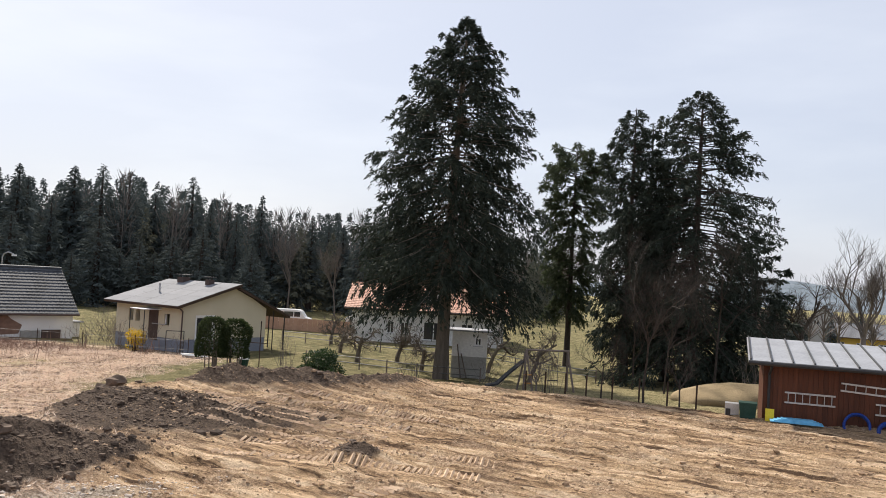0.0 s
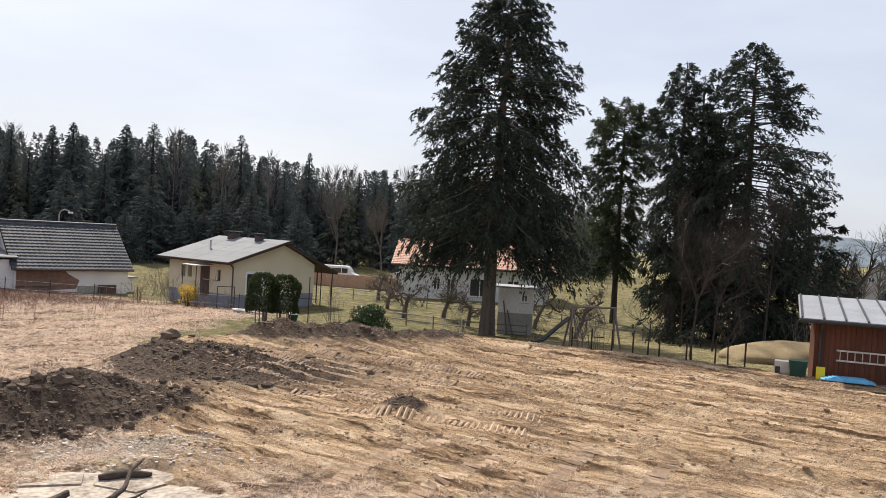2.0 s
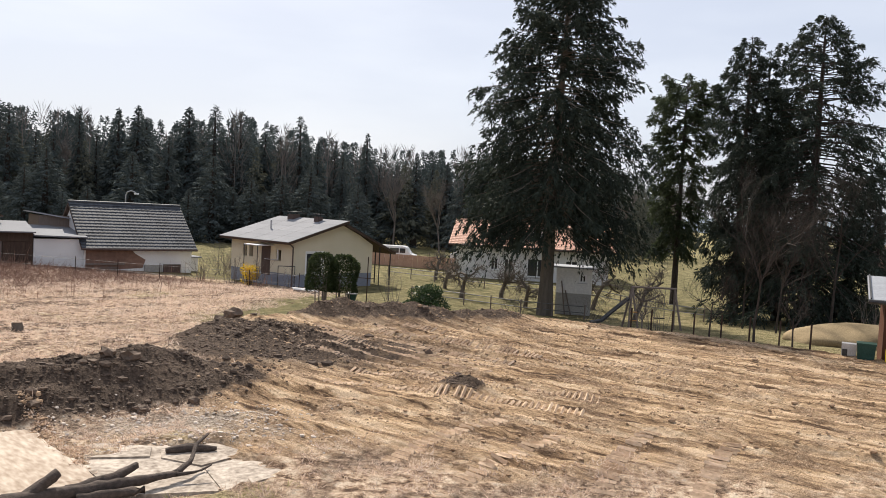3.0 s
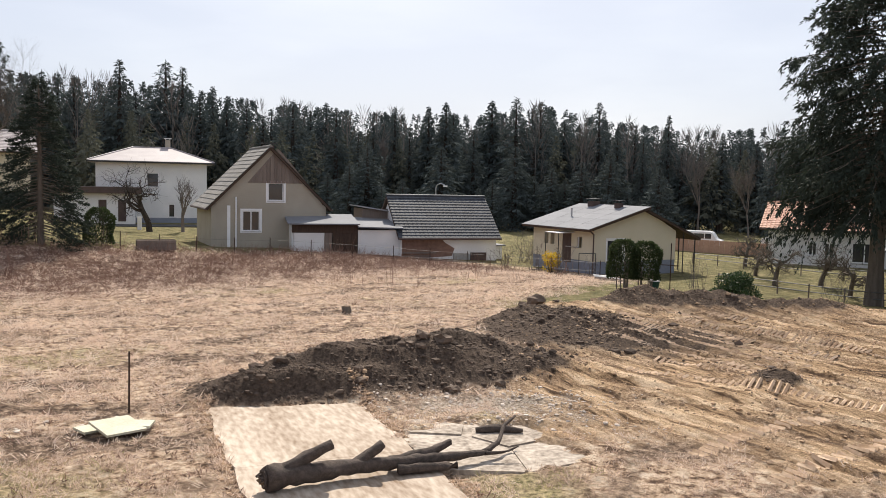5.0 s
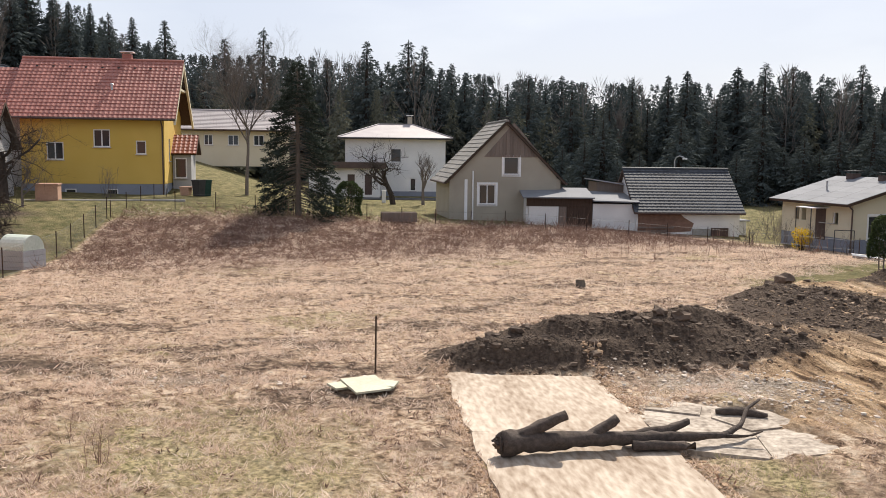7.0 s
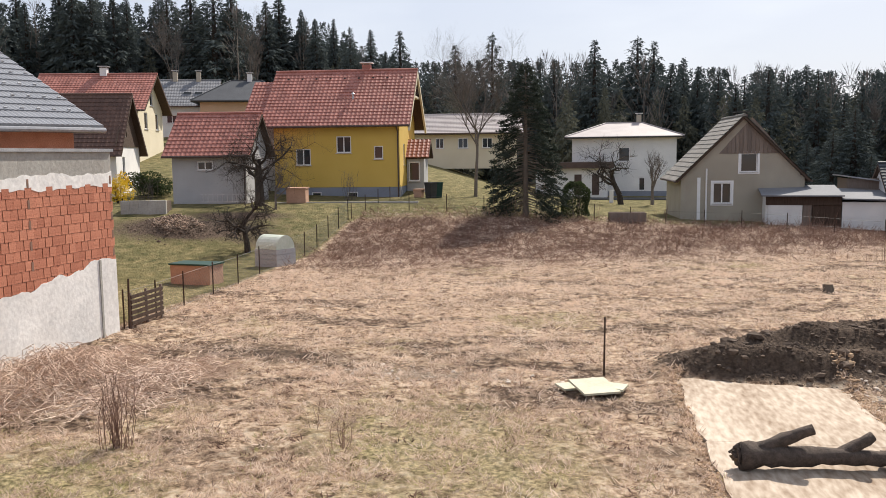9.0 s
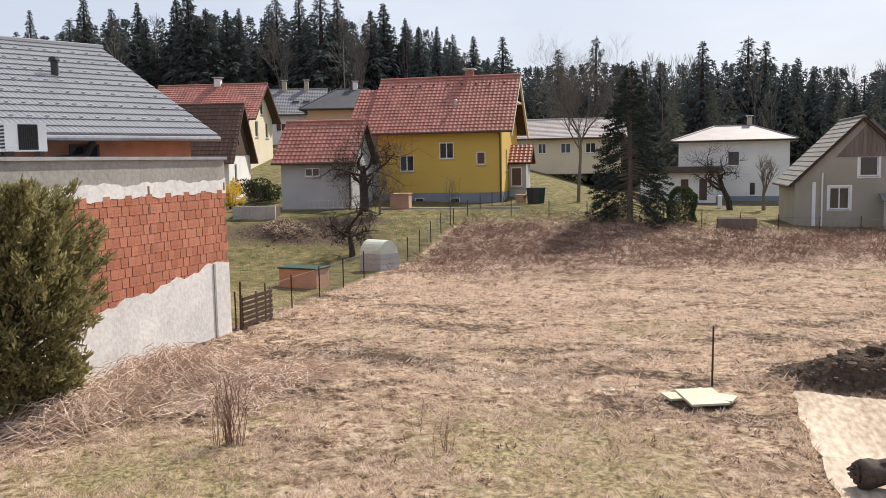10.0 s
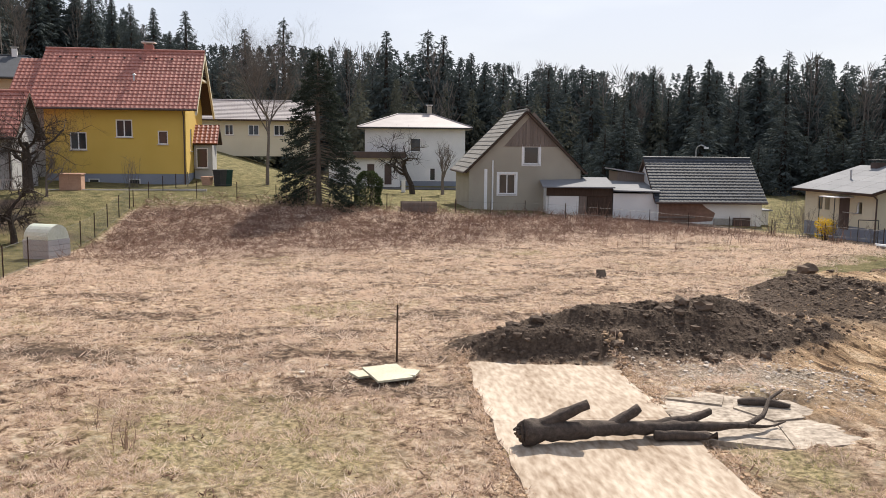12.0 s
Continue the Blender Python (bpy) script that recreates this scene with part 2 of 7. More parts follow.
def B():
    return bmesh.new()


# ---- the lie of the land ----
def sm(a, b, x):
    t = np.clip((np.asarray(x, float) - a) / (b - a), 0, 1)
    return t * t * (3 - 2 * t)


EDGE_X = (-16.0, -12.5, -9.7, -5.0, -1.0, 2.0, 5.0, 9.4, 12.0, 30.0)
EDGE_Y = (27.0, 31.5, 33.4, 35.6, 38.2, 37.2, 35.8, 34.2, 32.6, 29.0)


def bump(x, y, cx, cy, rx, ry, h, turn=0.0):
    c, s = math.cos(radians(turn)), math.sin(radians(turn))
    u, v = ((x - cx) * c + (y - cy) * s) / rx, (-(x - cx) * s + (y - cy) * c) / ry
    return h * np.exp(-(u * u + v * v) ** 1.3)


def wave(x, y, s, seed):
    """Smooth uneven ground from a few crossing waves."""
    r = np.random.RandomState(seed)
    z = 0
    for k in range(7):
        a, p, w = r.uniform(0, 6.28), r.uniform(0, 6.28), r.uniform(0.7, 1.6) / s
        z = z + np.sin((x * math.cos(a) + y * math.sin(a)) * w * 6.28 + p)
    return z / 7


def soil_mask(x, y):
    """Where the digger has stripped the turf."""
    e = np.interp(x, EDGE_X, EDGE_Y) + 0.5 * wave(x, y, 3, 5)
    left = (x - (-5.5 - 0.42 * (y - 13.0))) + 0.8 * wave(x, y, 4, 6)
    near = y - (15.6 + 0.12 * x) + 1.3 * wave(x, y, 5, 7)
    return sm(-0.6, 0.9, e - y) * sm(-0.8, 0.8, left) * sm(-1.5, 3.0, near)


def worn_mask(x, y):
    """Patches where the dead grass is thin and the soil shows."""
    w = sm(0.02, 0.30, wave(x, y, 2.9, 61) + 0.7 * wave(x, y, 1.05, 62) + 0.5 * wave(x, y, 8.0, 63) - 0.06)
    w = w * (0.45 + 0.55 * sm(11, 19, np.hypot(x, y)))
    return np.clip(w * (1 - bump(x, y, -27.5, 14.2, 5.0, 2.0, 1.0, 35)) + bump(x, y, -20.4, 6.8, 3.6, 0.9, 0.9, 42), 0, 1)


def piles(x, y):
    rough = 1 + 0.25 * wave(x, y, 1.1, 8)
    z = bump(x, y, -11.2, 17.3, 3.1, 1.45, 0.86, 50) * rough
    z = z + bump(x, y, -9.5, 19.8, 2.3, 1.5, 0.48, 50) * rough + bump(x, y, -11.9, 16.6, 0.5, 0.45, 0.22) + bump(x, y, -9.9, 19.9, 0.9, 0.6, 0.26, 40)
    z = z + bump(x, y, -12.6, 14.6, 1.3, 0.7, 0.3, 40) * rough
    z = z + bump(x, y, -10.3, 27.2, 2.6, 2.0, 0.40, 70) * rough + bump(x, y, -11.9, 27.6, 1.0, 0.7, 0.30, 40)
    z = z + bump(x, y, -8.4, 25.6, 2.6, 1.9, 0.20, 60) * rough + bump(x, y, -46.0, 11.4, 2.1, 1.3, 0.6, 20) * rough
    z = z + bump(x, y, -9.2, 33.6, 1.9, 1.4, 0.70, 20) + bump(x, y, -6.2, 34.8, 1.7, 1.2, 0.60, 20) + bump(x, y, -3.2, 36.2, 1.6, 1.0, 0.38, 20)
    z = z + bump(x, y, -2.6, 22.2, 0.75, 0.6, 0.34) + bump(x, y, -2.9, 20.6, 0.8, 0.5, 0.14)
    return z


def dark_mask(x, y):
    return np.clip(sm(0.06, 0.3, piles(x, y)) + 0.85 * bump(x, y, -7.6, 26.3, 5.0, 3.4, 1.0, 40) + 0.5 * bump(x, y, -6.5, 33.5, 5.0, 2.0, 1.0, 20) - 0.35 * bump(x, y, -46.0, 11.4, 1.2, 0.8, 1.0, 20), 0, 1)


def land(x, y):
    """Height of the ground."""
    x, y = np.asarray(x, float), np.asarray(y, float)
    u, v = -0.94 * x + 0.34 * y, 0.34 * x + 0.94 * y
    w = 1 - 0.9 * sm(8, 30, v)
    r = np.hypot(x, y)
    z = w * (1.9 * sm(40, 54, u) + 0.13 * np.clip(u - 60, 0, 90))
    z = z - 0.75 * sm(38, 56, y) * sm(-44, -22, x) * (1 - sm(70, 110, r))
    z = z - bump(x, y, 0.0, 52.0, 11.0, 9.0, 0.38)
    z = z - 5.0 * sm(60, 160, x + 0.45 * y) - 9.0 * sm(150, 500, x + 0.3 * y)
    z = z + 9.0 * sm(110, 240, r) * sm(-30, -90, x)
    soil = soil_mask(x, y)
    e = np.interp(x, EDGE_X, EDGE_Y)
    near = sm(70, 30, r)
    z = z + soil * (0.12 + 0.22 * sm(-6, -0.5, y - e)) * near - 0.25 * sm(0, 2, y - e) * sm(-8, 0, x) * near
    z = z + piles(x, y) - 0.22 * bump(x, y, -6.9, 15.4, 0.95, 0.4, 1.0, 30)
    z = z + near * (0.05 * wave(x, y, 6, 1) + 0.035 * wave(x, y, 1.7, 2) + 0.02 * wave(x, y, 0.8, 3))
    # ruts left by tracks: slanting across the plot, flatter near the drive
    c1 = 0.515 * x + 0.857 * y + 0.30 * wave(x, y, 9, 9)
    c2 = 0.20 * x + 0.98 * y + 0.22 * wave(x, y, 7, 10)
    far_ = sm(19, 24, y + 0.25 * x)
    k1 = 0.45 + 0.55 * wave(c1 * 3, 0.12 * x, 4, 14)
    k2 = 0.45 + 0.55 * wave(c2 * 3, 0.12 * x, 4, 15)
    rut = far_ * k1 * (np.sin(c1 * 7.4) + 0.6 * np.sin(c1 * 13.1 + 1.0)) + (1 - far_) * k2 * (np.sin(c2 * 8.3) + 0.6 * np.sin(c2 * 14.3))
    z = z + soil * near * (0.10 * rut + 0.045 * wave(x, y, 0.55, 4) + 0.028 * wave(x, y, 0.42, 13) * sm(-0.2, 0.4, wave(x, y, 4, 16)))
    # tussocks
    z = z + (1 - soil) * near * (0.030 * wave(x, y, 0.50, 17) + 0.045 * wave(x, y, 0.85, 18) * wave(x, y, 2.6, 19)) * sm(6, 12, r)
    # flat under the concrete
    z = z - 0.12 * slab_mask(x, y)
    return z


def slab_mask(x, y):
    c, s = math.cos(radians(50.2)), math.sin(radians(50.2))
    u, v = (x + 7.1) * c + (y - 10.8) * s, -(x + 7.1) * s + (y - 10.8) * c
    e = 0.22 * wave(x, y, 0.9, 51) + 0.12 * wave(x, y, 0.4, 52)
    return np.clip(sm(1.62, 1.4, abs(u) + e) * sm(6.3, 6.0, abs(v) + e) + sm(1.5, 1.2, abs(u - 2.9) + e) * sm(1.5, 1.1, abs(v - 1.8) + e), 0, 1)


def zg(x, y):
    return float(land(x, y))


def axis(a, b, step, far, grow=1.25):
    mid = list(np.arange(a, b + step / 2, step))
    s, lo = step, []
    p = a
    while p > -far:
        s *= grow
        p -= s
        lo.append(p)
    s, hi, p = step, [], b
    while p < far:
        s *= grow
        p += s
        hi.append(p)
    return np.array(lo[::-1] + mid + hi)


def ground_material():
    m = bpy.data.materials.new("ground_cover")
    m.use_nodes = True
    n, l = m.node_tree.nodes, m.node_tree.links
    b = n["Principled BSDF"]
    b.inputs["Roughness"].default_value, b.inputs["Specular IOR Level"].default_value = 0.95, 0.15
    tc = n.new("ShaderNodeTexCoord")

    def nz(scale, detail=6.0, rough=0.6, stretch=None):
        t = n.new("ShaderNodeTexNoise")
        t.inputs["Scale"].default_value, t.inputs["Detail"].default_value, t.inputs["Roughness"].default_value = scale, detail, rough
        if stretch:
            turn, mp = n.new("ShaderNodeMapping"), n.new("ShaderNodeMapping")
            turn.inputs["Rotation"].default_value = (0, 0, radians(stretch[3]))
            mp.inputs["Scale"].default_value = stretch[:3]
            l.new(tc.outputs["Object"], turn.inputs["Vector"])
            l.new(turn.outputs["Vector"], mp.inputs["Vector"])
            l.new(mp.outputs["Vector"], t.inputs["Vector"])
        else:
            l.new(tc.outputs["Object"], t.inputs["Vector"])
        return t.outputs["Fac"]

    def ramp(fac, stops):
        r = n.new("ShaderNodeValToRGB")
        els = r.color_ramp.elements
        while len(els) < len(stops):
            els.new(0.5)
        for e, (p, c) in zip(els, stops):
            e.position, e.color = p, (*c, 1)
        l.new(fac, r.inputs["Fac"])
        return r.outputs["Color"]

    def mix(fac, a, c):
        x = n.new("ShaderNodeMix")
        x.data_type = "RGBA"
        l.new(fac, x.inputs["Factor"])
        l.new(a, x.inputs["A"])
        l.new(c, x.inputs["B"])
        return x.outputs["Result"]

    def att(name):
        a = n.new("ShaderNodeAttribute")
        a.attribute_name = name
        return a.outputs["Fac"]

    def edge(name, noise_out, soft=0.25):
        """A mask broken up by noise."""
        s = n.new("ShaderNodeMath")
        s.operation = "ADD"
        l.new(att(name), s.inputs[0])
        l.new(noise_out, s.inputs[1])
        r = n.new("ShaderNodeMapRange")
        r.inputs["From Min"].default_value, r.inputs["From Max"].default_value = 1.0 - soft, 1.0 + soft
        l.new(s.outputs[0], r.inputs["Value"])
        return r.outputs["Result"]

    fine, mid, big = nz(9, 8, 0.7), nz(1.6, 7, 0.65), nz(0.22, 5)
    tuft = nz(3.4, 11, 0.74)
    dry = ramp(tuft, [(0.41, (0.11, 0.066, 0.043)), (0.47, (0.45, 0.30, 0.20)), (0.53, (0.74, 0.56, 0.40)), (0.60, (0.90, 0.75, 0.59))])
    earthy = ramp(fine, [(0.40, (0.13, 0.086, 0.06)), (0.60, (0.66, 0.48, 0.34))])
    grn = ramp(fine, [(0.40, (0.16, 0.14, 0.06)), (0.60, (0.70, 0.58, 0.33))])
    streak = nz(1.3, 10, 0.72, (0.28, 2.3, 1.0, 29))
    loam = ramp(streak, [(0.40, (0.12, 0.072, 0.043)), (0.46, (0.42, 0.27, 0.155)), (0.53, (0.72, 0.50, 0.305)), (0.60, (0.92, 0.70, 0.48))])
    crumb = ramp(nz(11, 9, 0.78), [(0.38, (0.17, 0.108, 0.068)), (0.52, (0.50, 0.335, 0.21)), (0.62, (0.86, 0.68, 0.50))])
    loam = mix(ramp_fac(n, l, nz(0.7, 6, 0.65), 0.47, 0.66), loam, crumb)
    dark = ramp(fine, [(0.36, (0.065, 0.046, 0.035)), (0.64, (0.20, 0.145, 0.108))])
    lawn = ramp(mid, [(0.3, (0.09, 0.095, 0.036)), (0.55, (0.25, 0.215, 0.10)), (0.75, (0.43, 0.345, 0.185))])
    red = ramp(fine, [(0.38, (0.075, 0.045, 0.034)), (0.62, (0.33, 0.205, 0.15))])
    grav = ramp(nz(14, 4, 0.6), [(0.38, (0.24, 0.18, 0.13)), (0.62, (0.66, 0.56, 0.46))])
    base = mix(ramp_fac(n, l, nz(0.5, 6, 0.6), 0.5, 0.62), dry, earthy)
    base = mix(ramp_fac(n, l, big, 0.55, 0.72), base, grn)
    worn = ramp(nz(5, 9, 0.72), [(0.42, (0.085, 0.056, 0.04)), (0.52, (0.27, 0.185, 0.13)), (0.62, (0.60, 0.45, 0.33))])
    base = mix(edge("worn", mid, 0.2), base, worn)
    base = mix(edge("lawn", fine), base, lawn)
    base = mix(edge("green", mid), base, grn)
    base = mix(edge("bramble", mid), base, red)
    base = mix(edge("soil", mid), base, loam)
    base = mix(edge("dark", mid), base, dark)
    base = mix(edge("gravel", mid), base, grav)
    l.new(base, b.inputs["Base Color"])
    bp = n.new("ShaderNodeBump")
    bp.inputs["Strength"].default_value, bp.inputs["Distance"].default_value = 0.9, 0.08
    l.new(fine, bp.inputs["Height"])
    # drawn-out scrapes in the bare loam
    tmul = n.new("ShaderNodeMath")
    tmul.operation = "MULTIPLY"
    l.new(streak, tmul.inputs[0])
    l.new(att("soil"), tmul.inputs[1])
    bp3 = n.new("ShaderNodeBump")
    bp3.inputs["Strength"].default_value, bp3.inputs["Distance"].default_value = 0.8, 0.35
    l.new(tmul.outputs[0], bp3.inputs["Height"])
    bp2 = n.new("ShaderNodeBump")
    bp2.inputs["Strength"].default_value, bp2.inputs["Distance"].default_value = 1.0, 0.4
    l.new(tuft, bp2.inputs["Height"])
    l.new(bp3.outputs["Normal"], bp2.inputs["Normal"])
    l.new(bp2.outputs["Normal"], bp.inputs["Normal"])
    l.new(bp.outputs["Normal"], b.inputs["Normal"])
    return m


def ramp_fac(n, l, fac, a, c):
    r = n.new("ShaderNodeMapRange")
    r.inputs["From Min"].default_value, r.inputs["From Max"].default_value = a, c
    l.new(fac, r.inputs["Value"])
    return r.outputs["Result"]


def fence_side(x, y):
    """Above 0 in the kitchen garden beyond the mesh fence."""
    return (x + 25.0) * -0.66 + (y - 4.3) * -0.75 + 0.0


def garden_soil(x, y):
    """Dug beds in the kitchen garden."""
    return bump(x, y, -46.0, 12.0, 5.0, 2.4, 0.95, 60) + bump(x, y, -47.5, 15.5, 3.0, 1.0, 0.8, 60) + bump(x, y, -41.0, 15.2, 2.2, 1.0, 0.6, 40)


def build_ground():
    xs, ys = axis(-54, 20, 0.15, 2600, 1.16), axis(-3, 48, 0.15, 2600, 1.16)
    X, Y = np.meshgrid(xs, ys)
    Z = land(X, Y)
    nx, ny = len(xs), len(ys)
    V = np.stack([X, Y, Z], -1).reshape(-1, 3)
    i = np.arange(nx * ny).reshape(ny, nx)
    F = np.stack([i[:-1, :-1], i[:-1, 1:], i[1:, 1:], i[1:, :-1]], -1).reshape(-1, 4)
    me = bpy.data.meshes.new("ground")
    me.vertices.add(len(V))
    me.vertices.foreach_set("co", V.ravel())
    me.loops.add(F.size)
    me.loops.foreach_set("vertex_index", F.ravel())
    me.polygons.add(len(F))
    me.polygons.foreach_set("loop_start", np.arange(len(F)) * 4)
    me.update(calc_edges=True)
    me.polygons.foreach_set("use_smooth", np.ones(len(F), bool))
    x, y = V[:, 0], V[:, 1]
    r = np.hypot(x, y)
    soil = soil_mask(x, y)
    dark = np.clip(dark_mask(x, y) + bump(x, y, -19.6, 7.0, 2.9, 0.75, 0.72, 42) + garden_soil(x, y), 0, 1)
    e = np.interp(x, EDGE_X, EDGE_Y)
    u, v = -0.94 * x + 0.34 * y, 0.34 * x + 0.94 * y
    garden = sm(0.0, 0.8, fence_side(x, y)) * sm(10, 26, -x)
    lawn = np.clip(sm(0.2, 1.5, y - e) * sm(-16, -12, x) + garden + sm(47, 50, u) * sm(60, 40, abs(v - 10)) + sm(52, 56, y) * sm(-50, -44, x), 0, 1)
    green = np.clip(bump(x, y, -5.2, 12.6, 1.3, 0.9, 0.7) + bump(x, y, -12.5, 7.8, 3.5, 2.0, 0.5) + bump(x, y, -10.5, 5.6, 5, 1.5, 0.42) + bump(x, y, -12.5, 0.8, 4, 2.2, 0.75) + garden * bump(x, y, -30, 6, 5, 4, 0.6) + 0.5 * sm(0.4, 1.6, y - e) * sm(-2, 2, x) * sm(60, 50, r), 0, 1)
    bram = np.clip(sm(30, 40, u) * sm(52, 47, u) * (1 - garden) * sm(-2, 5, v) * sm(44, 38, v) * 0.85 + bump(x, y, -20.5, 2.0, 2.8, 2.2, 0.25), 0, 1) * (1 - lawn)
    grav = np.clip(bump(x, y, -8.0, 16.9, 2.2, 0.7, 0.75, 40) + bump(x, y, -16.2, 9.0, 3.0, 0.35, 0.55, 47) + bump(x, y, -6.2, 16.6, 1.6, 0.8, 0.5), 0, 1)
    for name, a in (("soil", soil), ("dark", dark), ("lawn", lawn), ("green", green), ("bramble", bram), ("gravel", grav), ("worn", 0.8 * worn_mask(x, y))):
        at = me.attributes.new(name, "FLOAT", "POINT")
        at.data.foreach_set("value", np.asarray(a, np.float32))
    me.materials.append(ground_material())
    return tagged(new("ground", me), "sloping ground of dry winter grass, bare loam and lawn", "ground", kind="structure")


build_ground()


# ---- buildings ----
def wall_cells(bm, length, top, holes, thick, z0=0.0, breaks=()):
    """A wall along x, outer face at y = 0, with holes (x0, x1, za, zb) cut through; top(x) gives its upper edge."""
    cuts = sorted({0.0, length, *breaks, *[h[0] for h in holes], *[h[1] for h in holes]})
    for a, b in zip(cuts, cuts[1:]):
        mid = (a + b) / 2
        zs = [z0]
        for h in sorted((h for h in holes if h[0] < mid < h[1]), key=lambda h: h[2]):
            zs += [h[2], h[3]]
        zs.append(None)
        for k in range(0, len(zs), 2):
            lo, hi = zs[k], zs[k + 1]
            ha, hb = (top(a), top(b)) if hi is None else (hi, hi)
            prism(bm, [(a, 0, lo), (b, 0, lo), (b, 0, hb), (a, 0, ha)], [(a, thick, lo), (b, thick, lo), (b, thick, hb), (a, thick, ha)])
    bmesh.ops.remove_doubles(bm, verts=bm.verts[:], dist=0.0005)


def window(house, x0, x1, za, zb, y=0.0, side=0, L=0.0, frame_mat="whitetrim", trim=0.0, bars=1, sill=True, name="window", pane="glass", m=None):
    """A window in a wall along x; m turns it onto another wall."""
    m = m or Matrix.Identity(4)
    w, h = x1 - x0, zb - za
    bm, t = B(), 0.07
    for a in ((0, w, 0, t), (0, w, h - t, h), (0, t, t, h - t), (w - t, w, t, h - t)):
        box(bm, a[0], a[1], 0.05, 0.12, a[2], a[3])
    bmesh.ops.remove_doubles(bm, verts=bm.verts[:], dist=0.0005)
    ob = part(name, bm, frame_mat, house)
    ob.matrix_basis = m @ pose(x0, y, za)
    for k in range(bars):
        c = w * (k + 1) / (bars + 1)
        part("mullion", box(B(), c - 0.035, c + 0.035, 0.055, 0.115, t, h - t), frame_mat, ob)
    if trim:
        bm = B()
        for a in ((-trim, w + trim, -trim, 0), (-trim, w + trim, h, h + trim), (-trim, 0, 0, h), (w, w + trim, 0, h)):
            box(bm, a[0], a[1], -0.02, 0.05, a[2], a[3])
        bmesh.ops.remove_doubles(bm, verts=bm.verts[:], dist=0.0005)
        part("surround", bm, frame_mat, ob)
    bm = B()
    box(bm, t * 0.5, w - t * 0.5, 0.08, 0.10, t * 0.5, h - t * 0.5)
    part("pane", bm, pane, ob)
    if sill:
        bm = B()
        box(bm, -0.06, w + 0.06, -0.08, 0.05, -0.05, -0.004)
        part("sill", bm, "metalgrey", ob)
    return ob


def tiles(width, run, course, column, amp, step, thick=0.05):
    """Roof covering in its own plane: x along the eave, y up the slope; courses overlap, columns swell."""
    nc, nr = max(1, round(width / column)), max(1, round(run / course))
    V, F = [], []
    prof = [0, 0.35, 0.7, 1.0] if amp else [0, 1.0]
    for j in range(nr):
        y0, y1 = run * j / nr, min(run, run * (j + 1) / nr + 0.03)
        for i in range(nc):
            k0 = len(V)
            for y, lift in ((y0, step), (y1, 0.0)):
                for p in prof:
                    z = lift + amp * math.sin(math.pi * min(1, p / 0.7)) if amp else lift
                    V.append((width * (i + p * 0.985) / nc, y, z + thick))
            # front lip
            for p in prof:
                V.append((width * (i + p * 0.985) / nc, y0, thick - 0.03))
            q = len(prof)
            for s in range(q - 1):
                F.append((k0 + s, k0 + s + 1, k0 + q + s + 1, k0 + q + s))
                F.append((k0 + 2 * q + s, k0 + 2 * q + s + 1, k0 + s + 1, k0 + s))
    return V, F


def roof_plane(house, p0, p1, up, material, course=0.36, column=0.3, amp=0.03, step=0.035, deck="darkwood", name="roof"):
    """A roof slope on the eave p0-p1 (local), rising along the vector up; a deck below and the tiles on it."""
    p0, p1, up = Vector(p0), Vector(p1), Vector(up)
    ex, ey = (p1 - p0).normalized(), up.normalized()
    ez = ex.cross(ey)
    w, run = (p1 - p0).length, up.length
    m = Matrix((ex, ey, ez)).transposed().to_4x4()
    m.translation = p0
    bm = B()
    box(bm, 0, w, 0, run, -0.12, 0.02)
    ob = part(name, bm, deck, house)
    ob.matrix_local = m
    V, F = tiles(w, run, course, column, amp, step)
    t = raw("tile_covering", V, F, material, ob)
    tagged(t, kind="stuff")
    return ob


